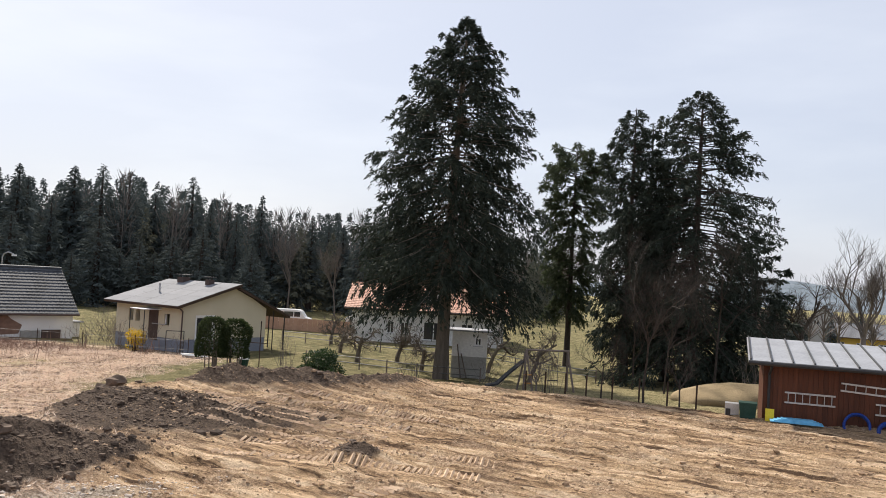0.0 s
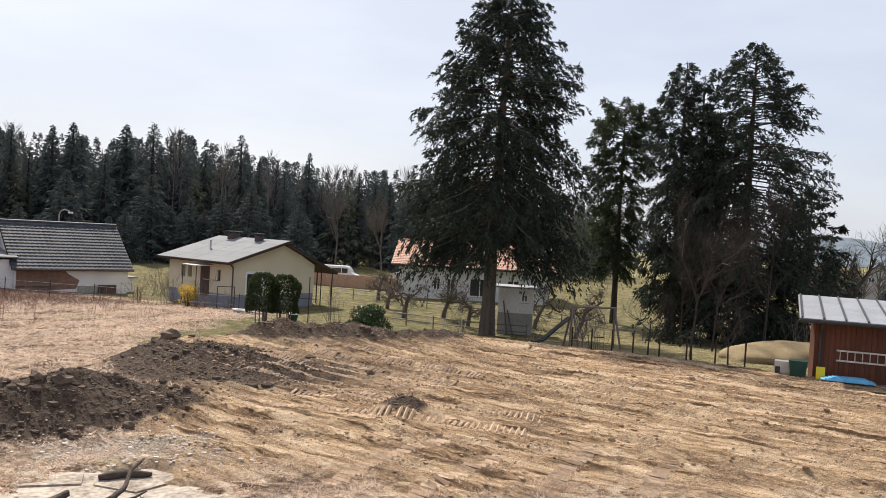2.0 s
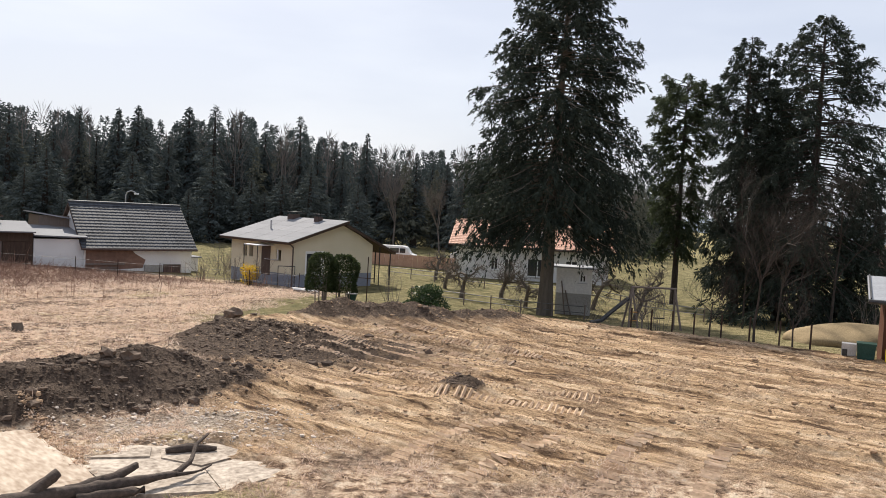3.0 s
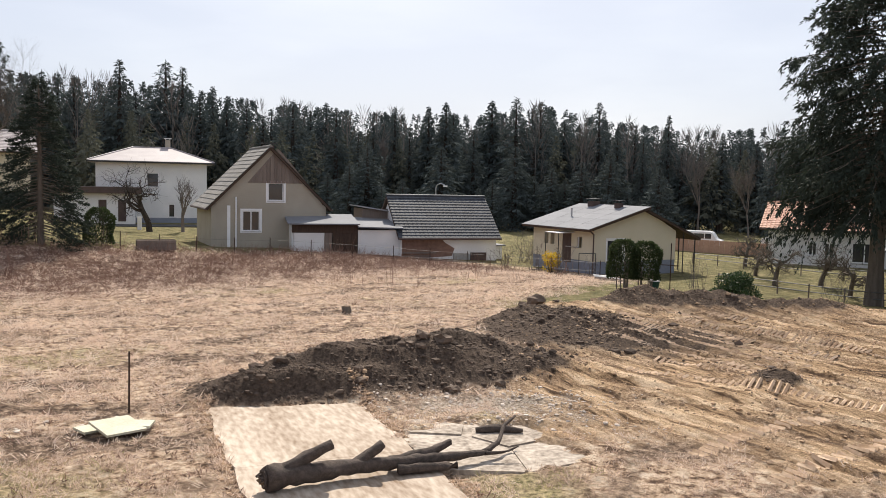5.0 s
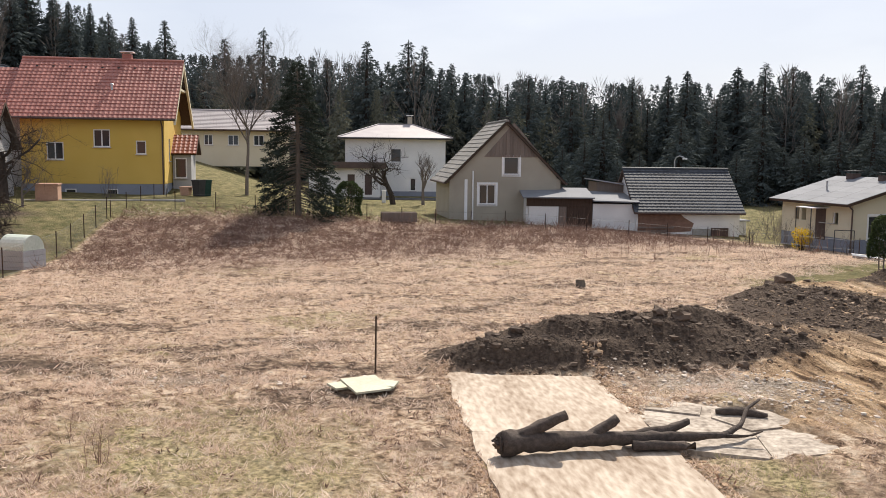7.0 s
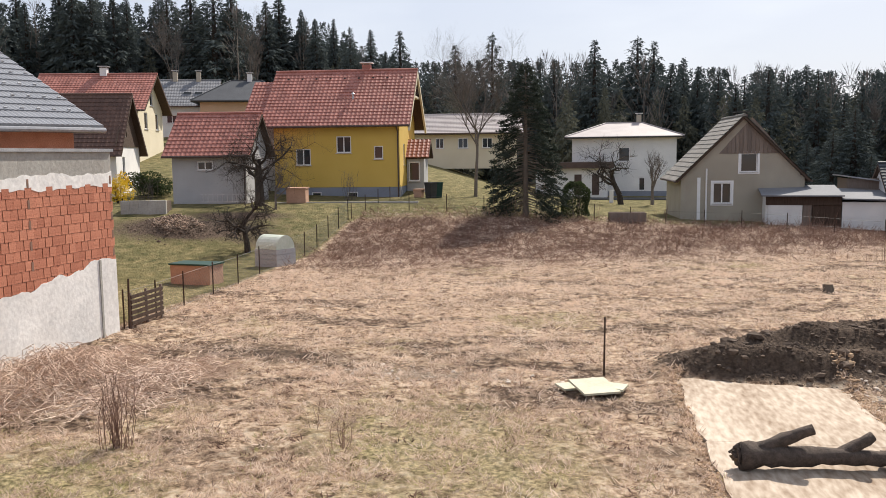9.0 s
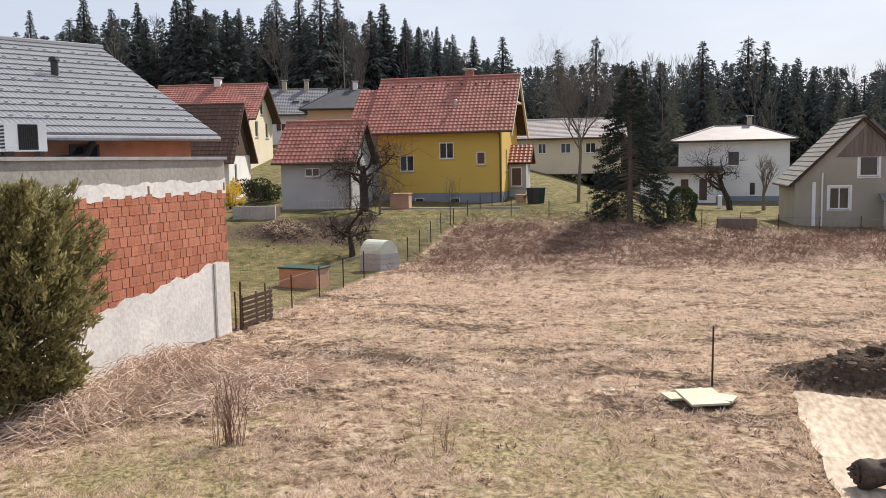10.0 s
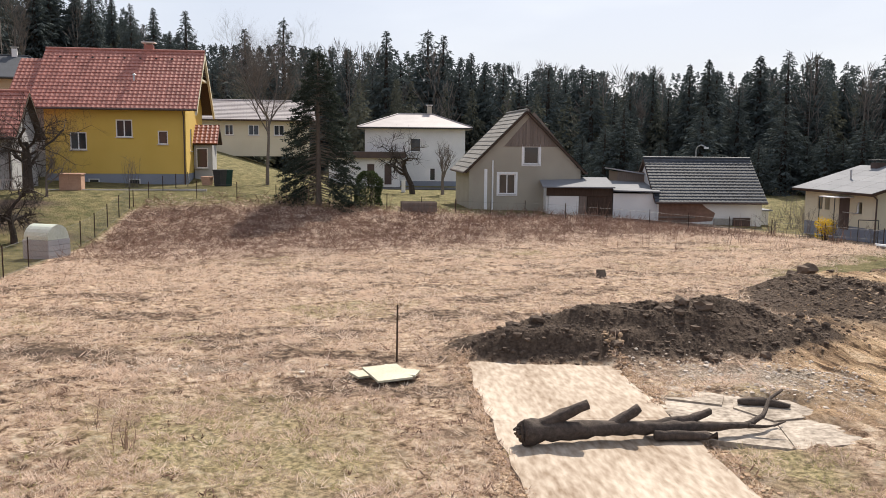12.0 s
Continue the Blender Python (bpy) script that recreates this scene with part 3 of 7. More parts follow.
def gable_house(name, m, label, L, W, eave, ridge, wall, roof, category="house", plinth=0.0, plinth_mat="plinth", over=0.6, side_over=0.5, holes=(), rholes=(), lholes=(), course=0.36, column=0.3, amp=0.025, gable_mat=None, gable_from=None, ridge_at=0.5, thick=0.3, deck="darkwood", below=0.8, gable_front=False, pane="glass", trim=0.0):
    """Ridge along x (or along y when gable_front). Front wall y = 0; windows (x0, x1, za, zb, bars) in front, right and left walls."""
    h = thing(name, m, label, category)
    sizes = (W, L) if gable_front else (L, W)
    length, depth = sizes
    rise = (ridge - eave) / (depth * ridge_at)
    rise2 = (ridge - eave) / (depth * (1 - ridge_at))

    def gable(x):
        return eave + (rise * x if x <= depth * ridge_at else rise2 * (depth - x))

    # in the frame with the ridge along x: front wall, right gable, back wall, left gable
    turn = pose(W, 0, 0, 0, 0, 90) if gable_front else Matrix.Identity(4)
    walls = [
        ("front", Matrix.Identity(4), length, lambda x: eave, holes if not gable_front else lholes, ()),
        ("right", pose(length, thick, 0, 0, 0, 90), depth - 2 * thick, lambda x: gable(x + thick), rholes, (depth * ridge_at - thick,)),
        ("back", pose(length, depth, 0, 0, 0, 180), length, lambda x: eave, (), ()),
        ("left", pose(0, depth - thick, 0, 0, 0, -90), depth - 2 * thick, lambda x: gable(depth - thick - x), holes if gable_front else lholes, (depth * (1 - ridge_at) - thick,)),
    ]
    for side, wm, ln, top, hs, br in walls:
        hs = [(q[0], q[1], q[2], q[3], *(q[4:] or (1,))) for q in hs]
        lo = plinth if plinth else -below
        bm = B()
        wall_cells(bm, ln, top, [q[:4] for q in hs if q[2] >= lo], thick, lo, br)
        part("wall", bm, wall, h).matrix_local = turn @ wm
        if plinth:
            bm = B()
            wall_cells(bm, ln, lambda x: plinth, [q[:4] for q in hs if q[2] < lo], thick - 0.02, -below)
            part("plinth", bm, plinth_mat, h).matrix_local = turn @ wm @ pose(0, 0.02, 0)
        for q in hs:
            window(h, *q[:4], bars=q[4], m=turn @ wm, pane=pane, trim=trim)
    s1 = math.atan(rise)
    s2 = math.atan(rise2)
    o, so = over, side_over
    for a, b, up in (((-so, -o, eave - o * rise), (length + so, -o, eave - o * rise), (0, depth * ridge_at + o, ridge - eave + o * rise)), ((length + so, depth + o, eave - o * rise2), (-so, depth + o, eave - o * rise2), (0, -(depth * (1 - ridge_at) + o), ridge - eave + o * rise2))):
        rp = roof_plane(h, a, b, up, roof, course, column, amp, deck=deck)
        rp.matrix_basis = turn @ rp.matrix_basis
    bm = B()
    tube(bm, (-so, depth * ridge_at, ridge + 0.06), (length + so, depth * ridge_at, ridge + 0.06), 0.11, 0.11, 8)
    part("ridge_cap", bm, roof, h).matrix_local = turn
    for y, z_ in ((-o - 0.06, eave - o * rise), (depth + o + 0.06, eave - o * rise2)):
        part("gutter", tube(B(), (-so, y, z_ - 0.02), (length + so, y, z_ - 0.02), 0.07, 0.07, 6), "gutter", h).matrix_local = turn
    return h


def chimney(house, x, y, z0, z1, w=0.5, material="greyrender", cap="metalgrey"):
    bm = B()
    box(bm, x - w / 2, x + w / 2, y - w / 2, y + w / 2, z0, z1)
    c = part("chimney", bm, material, house)
    bm = B()
    box(bm, x - w * 0.75, x + w * 0.75, y - w * 0.7, y + w * 0.7, z1 + 0.12, z1 + 0.18)
    for sx in (-1, 1):
        box(bm, x + sx * w * 0.4 - 0.03, x + sx * w * 0.4 + 0.03, y - 0.03, y + 0.03, z1 + 0.002, z1 + 0.12)
    part("chimney_cap", bm, cap, c)


def downpipe(house, pts, r=0.05, material="gutter"):
    part("downpipe", pipe(B(), pts, r), material, house)


def hip_roof(house, x0, x1, y0, y1, z0, z1, material, deck="darkwood"):
    """Four slopes that meet on a short ridge along x."""
    w, d = x1 - x0, y1 - y0
    a, b = (x0 + d * 0.38, (y0 + y1) / 2, z1), (x1 - d * 0.38, (y0 + y1) / 2, z1)
    c = [(x0, y0, z0), (x1, y0, z0), (x1, y1, z0), (x0, y1, z0)]
    bm = B()
    v = [bm.verts.new(p) for p in (*c, a, b)]
    under = [bm.verts.new((p[0], p[1], p[2] - 0.18)) for p in c]
    for f in ((v[0], v[1], v[5], v[4]), (v[1], v[2], v[5]), (v[2], v[3], v[4], v[5]), (v[3], v[0], v[4])):
        bm.faces.new(f)
    for i in range(4):
        bm.faces.new((under[i], under[(i + 1) % 4], v[(i + 1) % 4], v[i]))
    bm.faces.new(under[::-1])
    r = part("roof", bm, material, house)
    bm = B()
    for p, q in ((c[0], a), (c[1], b), (c[2], b), (c[3], a), (a, b)):
        tube(bm, Vector(p) + Vector((0, 0, 0.03)), Vector(q) + Vector((0, 0, 0.03)), 0.07, 0.07, 6)
    part("ridge_cap", bm, material, r)
    bm = B()
    for i in range(4):
        p, q = c[i], c[(i + 1) % 4]
        tube(bm, (p[0], p[1], z0 - 0.1), (q[0], q[1], z0 - 0.1), 0.08, 0.08, 6)
    part("gutter", bm, "trim", r)
    return r


def P(x, y, rz, z=None):
    return pose(x, y, zg(x, y) if z is None else z, 0, 0, rz)


# yellow house with a red tile roof
yellow = gable_house("yellow_house", P(-58.2, 21.3, 53.1, 1.4), "yellow rendered house with red tile roof and grey-blue plinth", 8.9, 8.0, 6.04, 9.55, "yellow", "redtile", plinth=1.2, over=0.7, side_over=0.85,
    holes=((1.55, 2.6, 2.75, 3.9), (4.45, 5.5, 3.6, 4.75), (7.1, 7.75, 3.15, 4.05, 0), (2.6, 3.3, 0.45, 0.87, 0), (5.15, 5.9, 0.45, 0.87, 0)), rholes=((1.6, 2.3, 2.7, 4.2, 0), (4.6, 5.4, 2.7, 3.9, 0), (3.3, 4.1, 6.4, 7.5, 1), (1.0, 1.4, 0.4, 0.9, 0)), course=0.36, column=0.3)
chimney(yellow, 5.9, 4.4, 8.6, 10.05, 0.6, "redtile", "whitetrim")
downpipe(yellow, [(8.8, -0.7, 5.4), (8.8, -0.1, 5.0), (8.8, -0.08, 0.0)])
roof_plane(yellow, (-2.3, -0.5, 5.4), (-0.86, -0.5, 5.4), (0, 3.9, 3.42), "redtile")
bm = B()
box(bm, -1.8, -0.01, 1.3, 7.0, -0.5, 5.9)
part("side_wing", bm, "garagegrey", yellow)
# bay porch on the right gable
bm = B()
box(bm, 8.95, 10.2, 3.2, 5.6, -0.8, 3.3)
porch = part("porch", bm, "garagegrey", yellow)
roof_plane(yellow, (8.7, 2.9, 3.2), (10.6, 2.9, 3.2), (0, 1.6, 1.3), "redtile", name="porch_roof")
roof_plane(yellow, (10.6, 5.9, 3.2), (8.7, 5.9, 3.2), (0, -1.5, 1.3), "redtile", name="porch_roof")
window(yellow, 9.1, 9.9, 1.5, 2.9, y=3.10, bars=0)
for i in range(9):
    x = 0.2 + i * 1.05
    part("ridge_vent", box(B(), x, x + 0.14, 3.2, 3.3, 8.75, 9.06), "trim", yellow)
bm = B()
tube(bm, (5.4, 1.5, 7.2), (5.4, 1.5, 7.75), 0.08, 0.08, 8)
tube(bm, (5.4, 1.5, 7.75), (5.4, 1.5, 7.85), 0.14, 0.05, 8)
part("vent_pipe", bm, "metalgrey", yellow)

# pale verge boards and boxed gable overhang
for sg in (1, -1):
    bm = B()
    lo, hi = (9.62, 4.0 - sg * 4.7, 6.04 - 0.7 * 0.8775), (9.62, 4.0, 9.55)
    prism(bm, [(lo[0], lo[1], lo[2] - 0.36), (hi[0], hi[1], hi[2] - 0.36), (hi[0], hi[1], hi[2] - 0.02), (lo[0], lo[1], lo[2] - 0.02)], [(lo[0] + 0.14, lo[1], lo[2] - 0.36), (hi[0] + 0.14, hi[1], hi[2] - 0.36), (hi[0] + 0.14, hi[1], hi[2] - 0.02), (lo[0] + 0.14, lo[1], lo[2] - 0.02)])
    part("verge_board", bm, "cream", yellow)
part("gable_boarding", box(B(), 9.0, 9.6, 2.2, 5.8, 7.55, 7.7), "cream", yellow)

# garage with a red roof
garage = gable_house("garden_house", P(-55.0, 13.4, 55.0, 2.1), "grey rendered outbuilding with red tile roof beside the yellow house", 4.7, 5.0, 3.2, 5.45, "garagegrey", "redtile", category="outbuilding", over=0.5, side_over=0.45, holes=((1.6, 2.6, 1.9, 2.45, 1),), rholes=((1.5, 2.5, 0.0, 2.0, 0),))
downpipe(garage, [(4.6, -0.5, 2.75), (4.6, -0.06, 2.5), (4.6, -0.06, 0.0)], 0.04)

# white house with dark boarded gable
whitebrown = gable_house("gabled_house", P(-64.5, 4.0, 64.0, 3.0), "white house with dark boarded gable and brown tile roof", 8.0, 6.0, 2.6, 6.2, "white", "browntile", over=0.5, side_over=0.5, rholes=((1.2, 1.9, 3.3, 4.2, 0), (1.2, 1.8, 0.6, 1.9, 0)))
bm = B()
wall_cells(bm, 6.4, lambda x: 2.62 + (3.55 / 3.2) * min(x, 6.4 - x), [(2.0, 2.9, 3.3, 4.3)], 0.06, 2.6, (3.2,))
part("gable_boarding", bm, "darkwood", whitebrown).matrix_local = pose(8.07, -0.2, 0, 0, 0, 90)

# cream house with red roof
cream = gable_house("cream_house", P(-83.0, 8.5, 62.0, 5.0), "cream rendered house with red tile roof", 9.0, 8.0, 4.4, 7.4, "cream", "redtile", over=0.6, side_over=0.8, rholes=((1.6, 2.6, 2.4, 3.9, 0), (3.6, 4.6, 4.6, 5.8, 0), (5.2, 6.2, 2.4, 3.9, 0)))
chimney(cream, 5.0, 4.0, 6.6, 8.0, 0.6, "white")

# two houses on the slope behind
greywhite = gable_house("white_house", P(-98.6, 21.2, 69.0, 7.6), "white house with grey roof, skylights and metal chimneys", 7.6, 9.0, 3.2, 6.0, "white", "felt", over=0.6, side_over=0.5, holes=((0.9, 1.9, 1.0, 1.9, 1), (2.4, 3.6, 1.0, 1.9, 1)), rholes=((1.5, 2.5, 1.0, 2.2),))
chimney(greywhite, 3.0, 4.4, 5.4, 7.0, 0.5, "greyrender")
chimney(greywhite, 5.6, 4.4, 5.4, 7.0, 0.5, "greyrender")
bm = B()
for x in (4.2, 5.4):
    box(bm, x, x + 0.8, 1.6, 2.5, 4.05, 4.55)
part("skylight", bm, "glass", greywhite)

orangeh = thing("orange_house", P(-92.0, 25.6, 66.0, 7.0), "orange rendered house with grey hipped roof", "house")
bm = B()
wall_cells(bm, 9.0, lambda x: 3.7, [(2.0, 3.4, 1.6, 2.6), (5.6, 6.6, 1.2, 2.6)], 0.3, -0.8)
part("wall", bm, "orange", orangeh)
for x in (0.0, 8.7):
    bm = B()
    box(bm, x, x + 0.3, 0.3, 8.0, -0.8, 3.7)
    part("wall", bm, "white", orangeh)
window(orangeh, 2.0, 3.4, 1.6, 2.6)
window(orangeh, 5.6, 6.6, 1.2, 2.6)
hip_roof(orangeh, -0.8, 9.8, -0.8, 8.8, 3.8, 6.2, "slate")
chimney(orangeh, 4.9, 4.0, 5.6, 6.9, 0.5, "white")

# long cream house behind the bare tree
longh = gable_house("long_house", P(-75.0, 41.0, 57.0, 4.2), "long cream house with pale grey roof", 11.0, 8.0, 2.9, 4.6, "cream", "palepink", amp=0.0, over=0.6, side_over=0.6, holes=((1.0, 1.9, 1.2, 2.2), (3.0, 3.8, 1.2, 2.2), (5.2, 6.2, 1.2, 2.2), (7.6, 8.6, 1.2, 2.2)), rholes=((1.6, 2.6, 1.2, 2.2),))

# white house with hipped roof
hiph = thing("villa", P(-67.9, 56.3, 46.7, 0.7), "white two-storey house with pale hipped roof", "house")
for wm, ln, hs in ((Matrix.Identity(4), 10.2, [(4.6, 5.7, 3.2, 4.6), (6.6, 7.2, 0.3, 1.6)]), (pose(10.2, 0.3, 0, 0, 0, 90), 8.4, []), (pose(10.2, 9.0, 0, 0, 0, 180), 10.2, []), (pose(0, 8.7, 0, 0, 0, -90), 8.4, [(3, 4, 3.2, 4.4)])):
    bm = B()
    wall_cells(bm, ln, lambda x: 5.7, hs, 0.3, -0.8)
    part("wall", bm, "white", hiph).matrix_local = wm
    for q in hs:
        window(hiph, *q, m=wm, bars=0)
hip_roof(hiph, -0.7, 10.9, -0.7, 9.7, 5.7, 7.15, "palepink")
chimney(hiph, 6.6, 5.0, 6.6, 8.0, 0.5, "greyrender", "whitetrim")
bm = B()
box(bm, -0.02, 10.22, -0.03, 0.0, -0.8, 0.25)
part("plinth", bm, "plinth", hiph)
annex = part("annex", box(B(), -3.4, 3.6, -2.6, -0.02, -0.8, 2.6), "white", hiph)
part("annex_roof", box(B(), -3.9, 4.2, -3.2, 0.1, 2.6, 3.2), "gutter", hiph)
for x in (0.4, 2.1):
    bm = B()
    box(bm, x, x + 0.7, -2.63, -2.58, 0.0, 2.0)
    part("door", bm, "gutter", annex)

# grey gabled house
grey = gable_house("grey_house", P(-40.7, 44.6, 52.0, 0.15), "old grey rendered house with boarded gable and grey sheet roof", 8.0, 6.9, 3.0, 6.95, "greyrender", "greytile", over=0.35, side_over=0.25, gable_front=True, holes=((1.8, 3.0, 1.15, 2.55, 1), (3.55, 4.65, 3.25, 4.5, 0)), lholes=((2.2, 3.2, 0.0, 2.1, 0), (4.6, 5.4, 0.9, 2.0, 0)), course=0.45, column=0.55, amp=0.0, trim=0.14)
bm = B()
for i in range(26):
    a, b = 0.05 + i * 0.26, 0.05 + i * 0.26 + 0.245
    b = min(b, 6.85)
    f = lambda x: 3.0 + 3.95 * (1 - abs(x - 3.45) / 3.45) - 0.06
    if max(f(a), f(b)) > 4.55:
        za, zb = max(4.5, f(a)), max(4.5, f(b))
        bb = B()
        d = -0.03 - 0.012 * (i % 2)
        prism(bb, [(a, d, 4.48), (b, d, 4.48), (b, d, zb), (a, d, za)], [(a, 0.0, 4.48), (b, 0.0, 4.48), (b, 0.0, zb), (a, 0.0, za)])
        part("board", bb, "greywood", grey)
bm.free()
downpipe(grey, [(0.55, -0.1, 3.5), (0.55, -0.08, -0.2)], 0.055, "whitetrim")
part("corner_strip", box(B(), -0.03, 0.18, -0.02, 0.0, 0.0, 2.9), "whitetrim", grey)
chimney(grey, 3.45, 3.2, 6.4, 7.2, 0.7, "gutter", "trim")
bm = B()
box(bm, 0.9, 1.5, 4.0, 4.9, 4.35, 5.05)
part("skylight", bm, "glass", grey)
# waste bin against the wall
bin_ = thing("water_butt", P(-37.0, 48.2, 52), "dark blue plastic water butt against the grey house", "barrel")
bm = B()
tube(bm, (0, -0.6, 0), (0, -0.6, 0.85), 0.32, 0.36, 12)
tube(bm, (0, -0.6, 0.85), (0, -0.6, 0.95), 0.38, 0.3, 12)
part("body", bm, "darkgreen", bin_)

# lean-to beside it
lean = thing("lean_to", P(-36.6, 46.4, 44.0, -0.1), "low lean-to with white panels, brown boards and tin roof", "shed")
part("white_panel", box(B(), 0.15, 2.2, 0, 0.15, -0.6, 1.4), "white", lean)
part("grey_door", box(B(), 2.25, 2.75, 0.02, 0.12, -0.6, 1.4), "greywood", lean)
part("brown_gate", box(B(), 2.8, 4.5, 0.04, 0.14, -0.6, 1.4), "darkwood", lean)
part("white_panel", box(B(), 4.55, 7.5, 0, 0.15, -0.6, 1.62), "white", lean)
part("lintel_board", box(B(), 0.0, 4.5, -0.01, 0.1, 1.41, 1.95), "darkwood", lean)
part("back_wall", box(B(), 0.0, 7.5, 3.0, 3.15, -0.6, 2.3), "greywood", lean)
part("side_wall", box(B(), 0.0, 0.14, 0.16, 3.0, -0.6, 1.9), "white", lean)
bm = B()
prism(bm, [(-0.3, -0.4, 1.98), (4.6, -0.4, 1.98), (4.6, 3.3, 2.5), (-0.3, 3.3, 2.5)], [(-0.3, -0.4, 2.06), (4.6, -0.4, 2.06), (4.6, 3.3, 2.58), (-0.3, 3.3, 2.58)])
part("roof_sheet", bm, "felt", lean)
bm = B()
prism(bm, [(4.5, -0.3, 1.78), (7.7, -0.3, 1.72), (7.7, 3.3, 2.2), (4.5, 3.3, 2.3)], [(4.5, -0.3, 1.86), (7.7, -0.3, 1.8), (7.7, 3.3, 2.28), (4.5, 3.3, 2.38)])
part("roof_sheet", bm, "felt", lean)

# wooden shed behind
wshed = thing("wooden_shed", P(-35.0, 52.5, 46.0, 0.0), "weathered wooden shed with low tin roof behind the lean-to", "shed")
part("board_wall", box(B(), 0, 2.6, 0, 0.12, -0.5, 2.9), "greywood", wshed)
part("board_wall", box(B(), 0, 0.12, 0.13, 3, -0.5, 2.9), "greywood", wshed)
part("board_wall", box(B(), 2.48, 2.6, 0.13, 3, -0.5, 2.6), "greywood", wshed)
bm = B()
prism(bm, [(-0.3, -0.3, 3.05), (3.0, -0.3, 2.55), (3.0, 3.2, 2.55), (-0.3, 3.2, 3.05)], [(-0.3, -0.3, 3.13), (3.0, -0.3, 2.63), (3.0, 3.2, 2.63), (-0.3, 3.2, 3.13)])
part("roof_sheet", bm, "zinc", wshed)

# old barn with a slate roof
barn = gable_house("barn", P(-31.0, 51.4, 47.0, -0.65), "old white barn with peeling plaster and dark slate roof", 7.2, 6.4, 1.9, 4.5, "white", "slate", category="barn", over=0.35, side_over=0.25, course=0.3, column=0.32, amp=0.012, lholes=())
bm = B()
pts = [(0.1, 0.3), (0.1, 1.75), (1.4, 1.8), (2.8, 1.78), (3.3, 1.3), (4.0, 0.9), (3.8, 0.35), (2.0, 0.25)]
prism(bm, [(x, -0.012, z) for x, z in pts], [(x, -0.001, z) for x, z in pts])
part("bare_masonry", bm, "bramble", barn, "patch of bare brown masonry")
for x0, x1, z0, z1, k in ((0.2, 2.2, 0.3, 0.42, "greywood"), (0.1, 2.6, 0.55, 0.66, "greywood"), (3.9, 5.1, -0.3, 0.55, "concreteband"), (5.2, 6.4, -0.35, 0.6, "gutter")):
    part("leaning_board", box(B(), x0, x1, -0.14, -0.03, z0, z1), k, barn)
part("lower_shed", box(B(), 7.25, 8.1, 1.0, 2.6, -0.6, 1.0), "white", barn)
part("lower_shed_roof", box(B(), 7.23, 8.3, 0.8, 2.8, 1.0, 1.08), "felt", barn)

# cream bungalow
bung = thing("bungalow", P(-17.2, 52.0, 57.0, -0.6), "cream bungalow with grey felt roof and grey plinth", "house")
# local x runs along the gable wall to the right, y along the long wall that faces left
BW, BL = 6.9, 6.3
ez, rz_, ee = 2.95, 4.15, 2.75
rx_ = 4.2


def bung_top(x):
    return ez + (rz_ - ez) * x / rx_ if x < rx_ else rz_ - 0.12 - (rz_ - ee) * (x - rx_) / (BW - rx_)


bm = B()
wall_cells(bm, BW, bung_top, [(1.1, 2.45, 0.75, 2.1)], 0.3, 0.72, (rx_ - 0.001, rx_ + 0.001))
part("wall", bm, "cream", bung)
window(bung, 1.1, 2.45, 0.75, 2.1, trim=0.1, bars=0)
part("plinth", box(B(), 0.02, BW - 0.02, 0.02, 0.3, -0.8, 0.72), "plinth", bung)
bm = B()
wall_cells(bm, BL, lambda x: ez - 0.02, [(1.3, 1.75, 1.55, 2.35), (2.0, 2.45, 1.55, 2.35), (3.35, 4.3, 0.5, 2.45), (4.9, 5.4, 1.5, 2.2)], 0.3, 0.72)
lm = pose(0, BL + 0.31, 0, 0, 0, -90)
part("wall", bm, "cream", bung).matrix_local = lm
for q in ((1.3, 1.75), (2.0, 2.45)):
    window(bung, BL - q[1] - 0.0, BL - q[0], 1.55, 2.35, m=lm, bars=0)
bm = B()
wall_cells(bm, BL, lambda x: 0.72, [], 0.28, -0.8)
part("plinth", bm, "plinth", bung).matrix_local = lm @ pose(0, 0.02, 0)
part("wall", box(B(), 0.3, BW, BL + 0.01, BL + 0.31, -0.8, 2.75), "cream", bung)
part("wall", box(B(), BW - 0.3, BW, 0.31, BL, -0.8, 2.6), "cream", bung)
roof_plane(bung, (-0.75, BL + 0.7, ez - 0.2), (-0.75, -0.5, ez - 0.2), (rx_ + 0.75, 0, rz_ - ez + 0.25), "felt", 1.0, 2.0, 0.0, 0.003)
roof_plane(bung, (BW + 2.0, -0.3, ee - 0.65), (BW + 2.0, BL + 0.7, ee - 0.65), (-(BW + 2.0 - rx_), 0, rz_ - ee + 0.5), "felt", 1.0, 2.0, 0.0, 0.003)
chimney(bung, 3.9, 5.0, 3.7, 4.45, 0.6, "gutter", "trim")
chimney(bung, 3.7, 2.1, 3.7, 4.4, 0.42, "gutter", "trim")
part("vent_pipe", tube(B(), (1.4, 4.2, 3.2), (1.4, 4.2, 4.0), 0.06, 0.06, 8), "metalgrey", bung)
downpipe(bung, [(-0.6, -0.4, 2.7), (-0.1, -0.12, 2.45), (-0.08, -0.08, -0.3)])
bm = B()
for y in (0.0, 1.5, 3.0):
    tube(bm, (BW + 1.75, y, -0.8), (BW + 1.75, y, 2.3), 0.05, 0.05)
tube(bm, (BW + 0.7, 0.0, -0.8), (BW + 0.7, 0.0, 2.5), 0.04, 0.04)
part("porch_post", bm, "trim", bung)
part("canopy", box(B(), -1.3, 0.0, 2.0, 3.4, 2.42, 2.47), "whitetrim", bung, "white door canopy")
bm = B()
for y in (2.0, 3.4):
    tube(bm, (-1.25, y, -0.4), (-1.25, y, 2.42), 0.03, 0.03)
part("canopy_post", bm, "trim", bung)
part("door", box(B(), -0.02, 0.06, 2.3, 3.2, 0.5, 2.4), "gutter", bung)

